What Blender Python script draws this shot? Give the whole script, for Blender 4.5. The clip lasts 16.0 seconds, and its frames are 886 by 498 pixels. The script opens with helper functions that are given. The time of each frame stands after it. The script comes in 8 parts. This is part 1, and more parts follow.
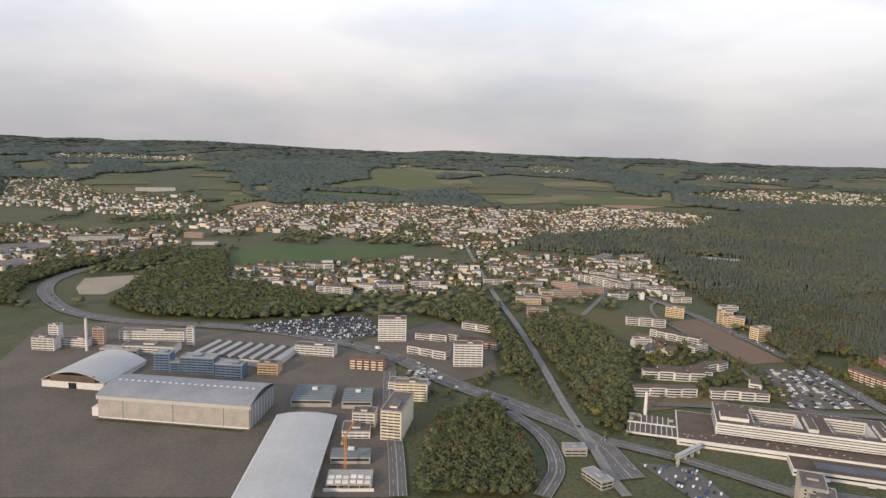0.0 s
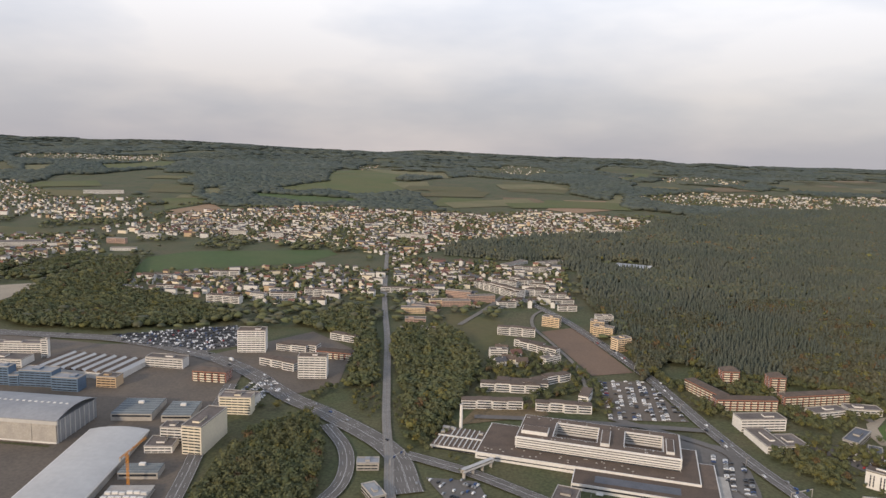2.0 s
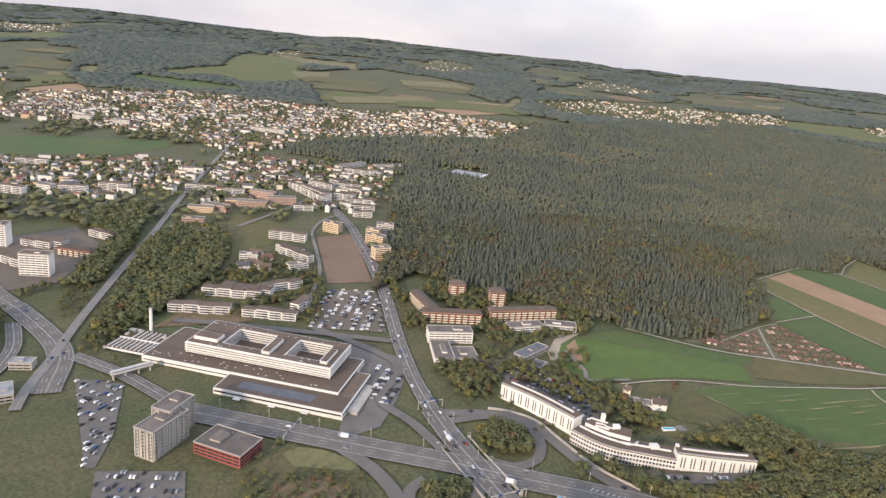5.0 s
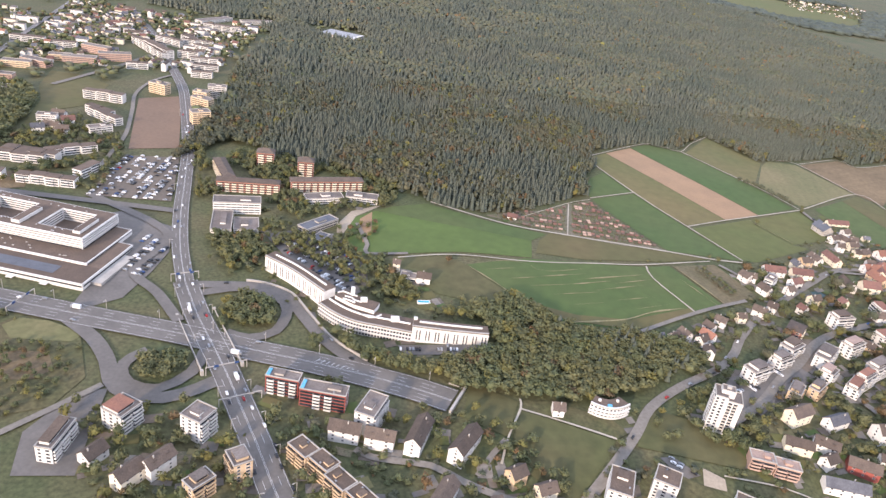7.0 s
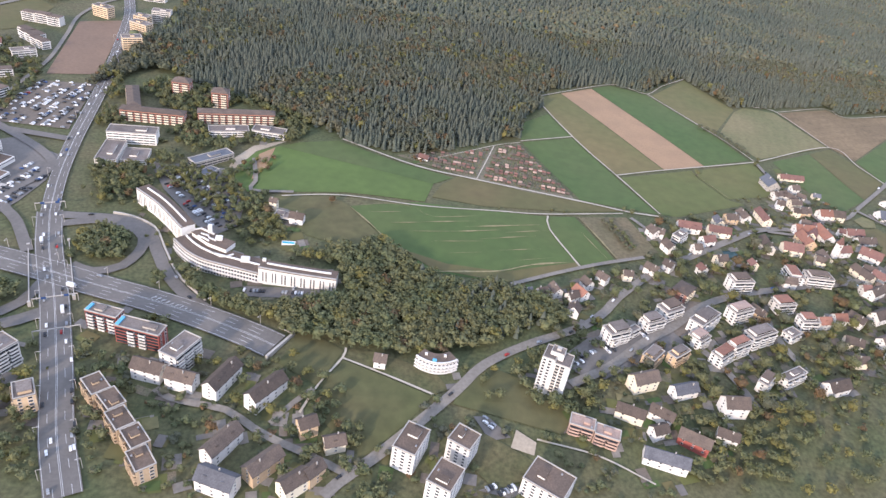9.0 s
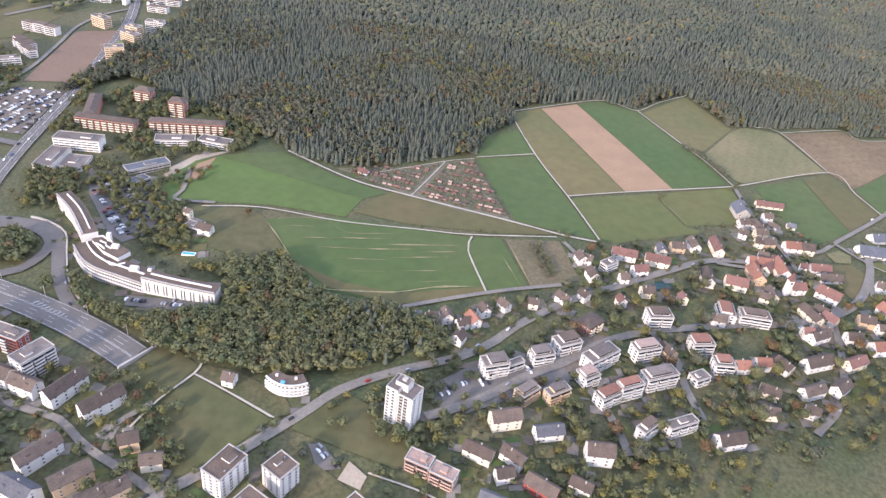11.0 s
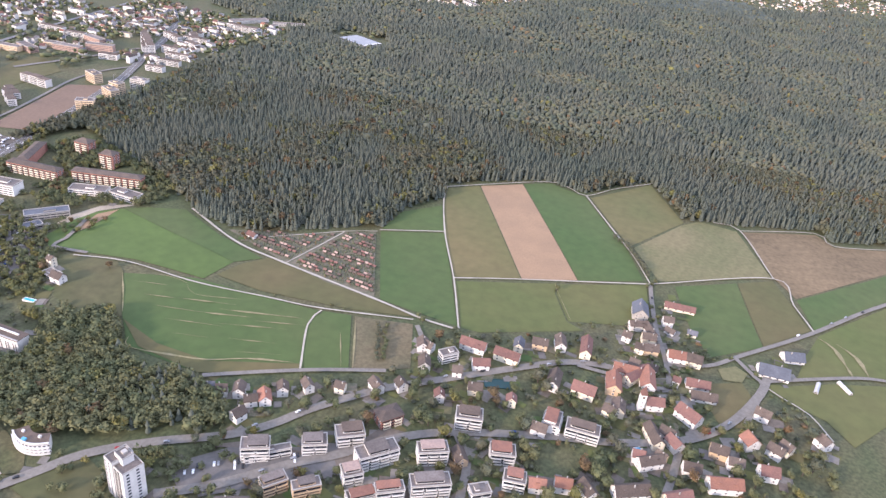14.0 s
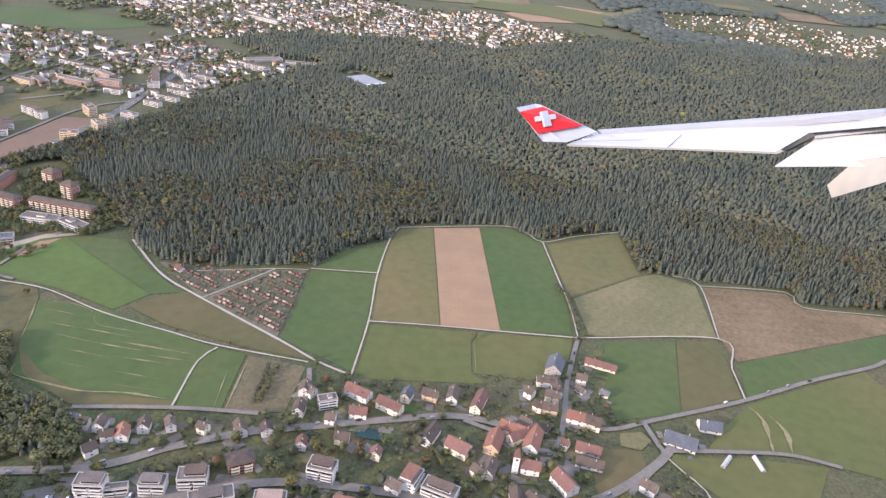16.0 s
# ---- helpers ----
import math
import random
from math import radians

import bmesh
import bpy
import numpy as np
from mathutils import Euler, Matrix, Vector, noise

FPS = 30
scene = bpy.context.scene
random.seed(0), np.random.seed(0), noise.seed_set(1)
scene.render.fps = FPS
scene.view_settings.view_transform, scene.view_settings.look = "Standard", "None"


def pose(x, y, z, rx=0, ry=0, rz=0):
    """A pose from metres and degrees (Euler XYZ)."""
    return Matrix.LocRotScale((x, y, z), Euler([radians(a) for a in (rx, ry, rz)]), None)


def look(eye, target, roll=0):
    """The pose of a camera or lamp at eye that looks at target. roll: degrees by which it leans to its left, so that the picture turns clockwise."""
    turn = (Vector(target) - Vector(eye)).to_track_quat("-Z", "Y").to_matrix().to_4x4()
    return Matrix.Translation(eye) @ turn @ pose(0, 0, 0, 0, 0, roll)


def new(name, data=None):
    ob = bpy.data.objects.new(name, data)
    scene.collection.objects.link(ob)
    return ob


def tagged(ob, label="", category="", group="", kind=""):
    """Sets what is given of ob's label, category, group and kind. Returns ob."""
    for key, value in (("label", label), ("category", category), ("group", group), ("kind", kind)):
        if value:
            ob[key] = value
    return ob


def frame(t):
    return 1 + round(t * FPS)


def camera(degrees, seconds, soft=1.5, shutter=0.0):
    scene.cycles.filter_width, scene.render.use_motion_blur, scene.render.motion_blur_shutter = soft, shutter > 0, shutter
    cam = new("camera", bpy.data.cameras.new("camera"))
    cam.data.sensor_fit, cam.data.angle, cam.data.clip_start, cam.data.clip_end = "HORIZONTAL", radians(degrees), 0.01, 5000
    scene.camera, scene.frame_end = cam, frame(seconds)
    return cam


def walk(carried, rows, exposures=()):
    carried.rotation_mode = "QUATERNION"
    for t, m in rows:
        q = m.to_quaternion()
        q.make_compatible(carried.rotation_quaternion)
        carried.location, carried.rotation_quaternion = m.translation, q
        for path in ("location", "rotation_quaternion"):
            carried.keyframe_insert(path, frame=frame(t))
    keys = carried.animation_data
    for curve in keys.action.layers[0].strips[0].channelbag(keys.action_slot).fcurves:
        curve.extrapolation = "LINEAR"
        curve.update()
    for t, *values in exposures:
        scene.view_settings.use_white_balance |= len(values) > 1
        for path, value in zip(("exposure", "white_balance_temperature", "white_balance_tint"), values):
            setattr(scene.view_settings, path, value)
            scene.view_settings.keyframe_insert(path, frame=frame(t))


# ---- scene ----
import itertools

cam = camera(64.5, 16.0, soft=1.45)
METRES, EYE, TILT, LEAN, TURN = 570.0, 114.0, -8.2, -1.5, 0.0
ROWS = [
    (0.0, 0.0, 0.0, 0.0, 0.0, 0.0, -0.0),
    (0.5, 0.0313, -0.0029, 0.0033, -0.08, 0.09, -0.13),
    (1.0, 0.0633, -0.0058, 0.0064, 0.07, 0.13, -0.06),
    (1.5, 0.0966, -0.009, 0.0104, -0.68, -0.03, 0.02),
    (2.0, 0.1281, -0.0112, 0.0135, -0.76, -0.12, -0.06),
    (2.5, 0.1601, -0.0142, 0.0173, -0.85, -0.18, -0.35),
    (3.0, 0.1921, -0.017, 0.0211, -1.38, -0.74, -0.48),
    (5.5, 0.3532, -0.0255, 0.0365, -6.22, -11.74, -4.04),
    (6.0, 0.3862, -0.0271, 0.0404, -7.79, -14.95, -4.72),
    (6.5, 0.4169, -0.0278, 0.0424, -8.27, -17.3, -5.01),
    (7.0, 0.447, -0.0272, 0.0445, -8.61, -19.27, -5.31),
    (7.5, 0.4788, -0.0272, 0.0478, -8.05, -20.87, -5.9),
    (8.0, 0.5109, -0.0267, 0.0518, -6.75, -22.59, -6.43),
    (8.5, 0.5407, -0.0254, 0.0541, -5.52, -23.95, -6.36),
    (9.0, 0.5714, -0.0232, 0.0573, -3.66, -25.14, -6.13),
    (11.5, 0.7224, -0.0012, 0.0732, 5.38, -24.97, -5.77),
    (12.0, 0.7516, 0.0052, 0.0764, 7.13, -23.77, -6.26),
    (12.5, 0.7799, 0.0126, 0.0795, 8.65, -23.14, -6.6),
    (13.0, 0.8092, 0.021, 0.084, 10.24, -22.66, -6.82),
    (13.5, 0.8375, 0.029, 0.0869, 11.82, -22.14, -6.88),
    (14.0, 0.8659, 0.0385, 0.0911, 13.19, -20.91, -7.24),
    (14.5, 0.8938, 0.0487, 0.0953, 14.5, -19.45, -7.32),
    (15.0, 0.9211, 0.0593, 0.0992, 16.13, -18.47, -7.27),
    (15.5, 0.9489, 0.073, 0.1027, 17.7, -18.46, -7.3),
    (16.0, 0.9766, 0.0834, 0.1083, 19.3, -18.72, -7.7),
]
EXPOSURES = [(0.0, -0.62, 6250, 10), (3.0, -0.70, 6280, 11), (5.5, 0.16, 6150, 14), (6.0, 0.30, 6200, 16), (7.0, 0.40, 5920, 17), (8.0, 0.36, 5700, 16), (9.0, 0.34, 5600, 16), (12.0, 0.54, 5620, 21), (15.0, 0.52, 5620, 21), (15.5, 0.46, 5680, 21), (16.0, 0.34, 5760, 20)]
walk(cam, [(t, pose(0, 0, EYE, TILT, LEAN, TURN) @ pose(METRES * x, METRES * y, METRES * z, 90 + pitch, roll, yaw)) for t, x, y, z, yaw, pitch, roll in ROWS], EXPOSURES)

# ---- sky and sun: bright overcast evening, the low sun behind and to the left of the start ----
SUN_ELEV, SUN_AZ = radians(17), math.atan2(-0.82, -0.57)
world = bpy.data.worlds.new("sky")
scene.world = world
world.use_nodes = True
wn, wl = world.node_tree.nodes, world.node_tree.links
wn.clear()


def wnode(kind, **values):
    n = wn.new(kind)
    for k, v in values.items():
        n.inputs[k].default_value = v
    return n


w_out, w_bg = wn.new("ShaderNodeOutputWorld"), wnode("ShaderNodeBackground", Strength=1.45)
w_sky = wn.new("ShaderNodeTexSky")
w_sky.sky_type, w_sky.sun_disc, w_sky.sun_elevation, w_sky.sun_rotation = "NISHITA", False, SUN_ELEV, SUN_AZ
w_dim = wn.new("ShaderNodeVectorMath")
w_dim.operation = "SCALE"
w_dim.inputs["Scale"].default_value = 0.10
w_co, w_sep = wn.new("ShaderNodeTexCoord"), wn.new("ShaderNodeSeparateXYZ")
w_map = wnode("ShaderNodeMapping", Scale=(1.0, 1.0, 3.2))
w_noise = wnode("ShaderNodeTexNoise", Scale=1.9, Detail=5.0, Roughness=0.5)
w_ramp = wn.new("ShaderNodeValToRGB")
w_ramp.color_ramp.elements[0].position, w_ramp.color_ramp.elements[0].color = 0.40, (0.70, 0.74, 0.81, 1)
w_ramp.color_ramp.elements[1].position, w_ramp.color_ramp.elements[1].color = 0.60, (1.0, 0.99, 0.98, 1)
w_rise = wn.new("ShaderNodeValToRGB")
w_rise.color_ramp.elements[0].position, w_rise.color_ramp.elements[0].color = 0.0, (0.80, 0.72, 0.69, 1)
w_rise.color_ramp.elements[1].position, w_rise.color_ramp.elements[1].color = 0.24, (1.42, 1.40, 1.40, 1)
w_mid = w_rise.color_ramp.elements.new(0.07)
w_mid.color = (0.92, 0.84, 0.80, 1)
w_top = w_rise.color_ramp.elements.new(0.5)
w_top.color = (0.86, 0.93, 1.08, 1)
w_mul = wn.new("ShaderNodeMix")
w_mul.data_type, w_mul.blend_type = "RGBA", "MULTIPLY"
w_mul.inputs["Factor"].default_value = 1.0
w_mix = wn.new("ShaderNodeMix")
w_mix.data_type = "RGBA"
w_mix.inputs["Factor"].default_value = 0.86
wl.new(w_co.outputs["Generated"], w_map.inputs["Vector"])
wl.new(w_co.outputs["Generated"], w_sep.inputs["Vector"])
wl.new(w_map.outputs["Vector"], w_noise.inputs["Vector"])
wl.new(w_noise.outputs["Fac"], w_ramp.inputs["Fac"])
wl.new(w_sep.outputs["Z"], w_rise.inputs["Fac"])
wl.new(w_ramp.outputs["Color"], w_mul.inputs["A"])
wl.new(w_rise.outputs["Color"], w_mul.inputs["B"])
wl.new(w_sky.outputs["Color"], w_dim.inputs[0])
wl.new(w_dim.outputs["Vector"], w_mix.inputs["A"])
wl.new(w_mul.outputs["Result"], w_mix.inputs["B"])
wl.new(w_mix.outputs["Result"], w_bg.inputs["Color"])
wl.new(w_bg.outputs["Background"], w_out.inputs["Surface"])

sun_data = bpy.data.lights.new("sun", "SUN")
sun_data.energy, sun_data.angle, sun_data.color = 4.3, radians(5), (1.0, 0.79, 0.57)
sun = new("sun", sun_data)
sun_dir = Vector((math.cos(SUN_AZ) * math.cos(SUN_ELEV), math.sin(SUN_AZ) * math.cos(SUN_ELEV), math.sin(SUN_ELEV)))
sun.matrix_world = look(sun_dir * 900, (0, 0, 0))


# ---- materials ----
def mat(name, a, b=None, scale=0.1, rough=0.85, fine=3.0, fine_amt=0.35, bump=0.0, rnd=0.0, island=0.0, metal=0.0, edge=(0.35, 0.65), rows=None):
    """Two colours mixed by a broad noise, darkened and lightened by a fine one; rnd and island vary the value per object or per piece."""
    m = bpy.data.materials.new(name)
    m.use_nodes = True
    nt = m.node_tree
    bs = nt.nodes["Principled BSDF"]
    bs.inputs["Roughness"].default_value, bs.inputs["Metallic"].default_value = rough, metal
    bs.inputs["Specular IOR Level"].default_value = 0.3
    geo = nt.nodes.new("ShaderNodeNewGeometry")

    def noise_of(s, detail):
        n = nt.nodes.new("ShaderNodeTexNoise")
        n.inputs["Scale"].default_value, n.inputs["Detail"].default_value = s, detail
        nt.links.new(geo.outputs["Position"], n.inputs["Vector"])
        return n
    n1, n2 = noise_of(scale, 4.0), noise_of(fine, 5.0)
    mapr = nt.nodes.new("ShaderNodeMapRange")
    mapr.inputs["From Min"].default_value, mapr.inputs["From Max"].default_value = edge
    nt.links.new(n1.outputs["Fac"], mapr.inputs["Value"])
    mx = nt.nodes.new("ShaderNodeMix")
    mx.data_type = "RGBA"
    mx.inputs["A"].default_value, mx.inputs["B"].default_value = (*a, 1), (*(b or [c * 0.8 for c in a]), 1)
    nt.links.new(mapr.outputs["Result"], mx.inputs["Factor"])
    hsv = nt.nodes.new("ShaderNodeHueSaturation")
    nt.links.new(mx.outputs["Result"], hsv.inputs["Color"])
    val = nt.nodes.new("ShaderNodeMapRange")
    val.inputs["From Min"].default_value, val.inputs["From Max"].default_value = 0.25, 0.75
    val.inputs["To Min"].default_value, val.inputs["To Max"].default_value = 1 - fine_amt, 1 + fine_amt
    nt.links.new(n2.outputs["Fac"], val.inputs["Value"])
    last = val.outputs["Result"]
    for amount, node, socket in ((rnd, "ShaderNodeObjectInfo", "Random"), (island, "ShaderNodeNewGeometry", "Random Per Island")):
        if amount:
            src = nt.nodes.new(node)
            mr = nt.nodes.new("ShaderNodeMapRange")
            mr.inputs["To Min"].default_value, mr.inputs["To Max"].default_value = 1 - amount, 1 + amount
            nt.links.new(src.outputs[socket], mr.inputs["Value"])
            mul = nt.nodes.new("ShaderNodeMath")
            mul.operation = "MULTIPLY"
            nt.links.new(last, mul.inputs[0])
            nt.links.new(mr.outputs["Result"], mul.inputs[1])
            last = mul.outputs["Value"]
            if amount == island:
                hue = nt.nodes.new("ShaderNodeMapRange")
                hue.inputs["To Min"].default_value, hue.inputs["To Max"].default_value = 0.5 - 0.05 * island, 0.5 + 0.05 * island
                wn2 = nt.nodes.new("ShaderNodeTexWhiteNoise")
                wn2.noise_dimensions = "1D"
                nt.links.new(src.outputs[socket], wn2.inputs["W"])
                nt.links.new(wn2.outputs["Value"], hue.inputs["Value"])
                nt.links.new(hue.outputs["Result"], hsv.inputs["Hue"])
    nt.links.new(last, hsv.inputs["Value"])
    nt.links.new(hsv.outputs["Color"], bs.inputs["Base Color"])
    if rows:  # worked rows: direction in degrees, rows to the metre, strength
        turn = nt.nodes.new("ShaderNodeMapping")
        turn.inputs["Rotation"].default_value = (0, 0, radians(rows[0]))
        wave = nt.nodes.new("ShaderNodeTexWave")
        wave.inputs["Scale"].default_value, wave.inputs["Distortion"].default_value, wave.inputs["Detail"].default_value, wave.inputs["Detail Scale"].default_value = rows[1], 3.0, 3.0, 0.4
        nt.links.new(geo.outputs["Position"], turn.inputs["Vector"])
        nt.links.new(turn.outputs["Vector"], wave.inputs["Vector"])
        wr = nt.nodes.new("ShaderNodeMapRange")
        wr.inputs["To Min"].default_value, wr.inputs["To Max"].default_value = 1 - rows[2], 1 + rows[2]
        nt.links.new(wave.outputs["Fac"], wr.inputs["Value"])
        wm = nt.nodes.new("ShaderNodeMath")
        wm.operation = "MULTIPLY"
        nt.links.new(hsv.inputs["Value"].links[0].from_socket, wm.inputs[0])
        nt.links.new(wr.outputs["Result"], wm.inputs[1])
        nt.links.new(wm.outputs["Value"], hsv.inputs["Value"])
    if bump:
        bp = nt.nodes.new("ShaderNodeBump")
        bp.inputs["Strength"].default_value, bp.inputs["Distance"].default_value = bump, 0.3
        nt.links.new(n2.outputs["Fac"], bp.inputs["Height"])
        nt.links.new(bp.outputs["Normal"], bs.inputs["Normal"])
    return m


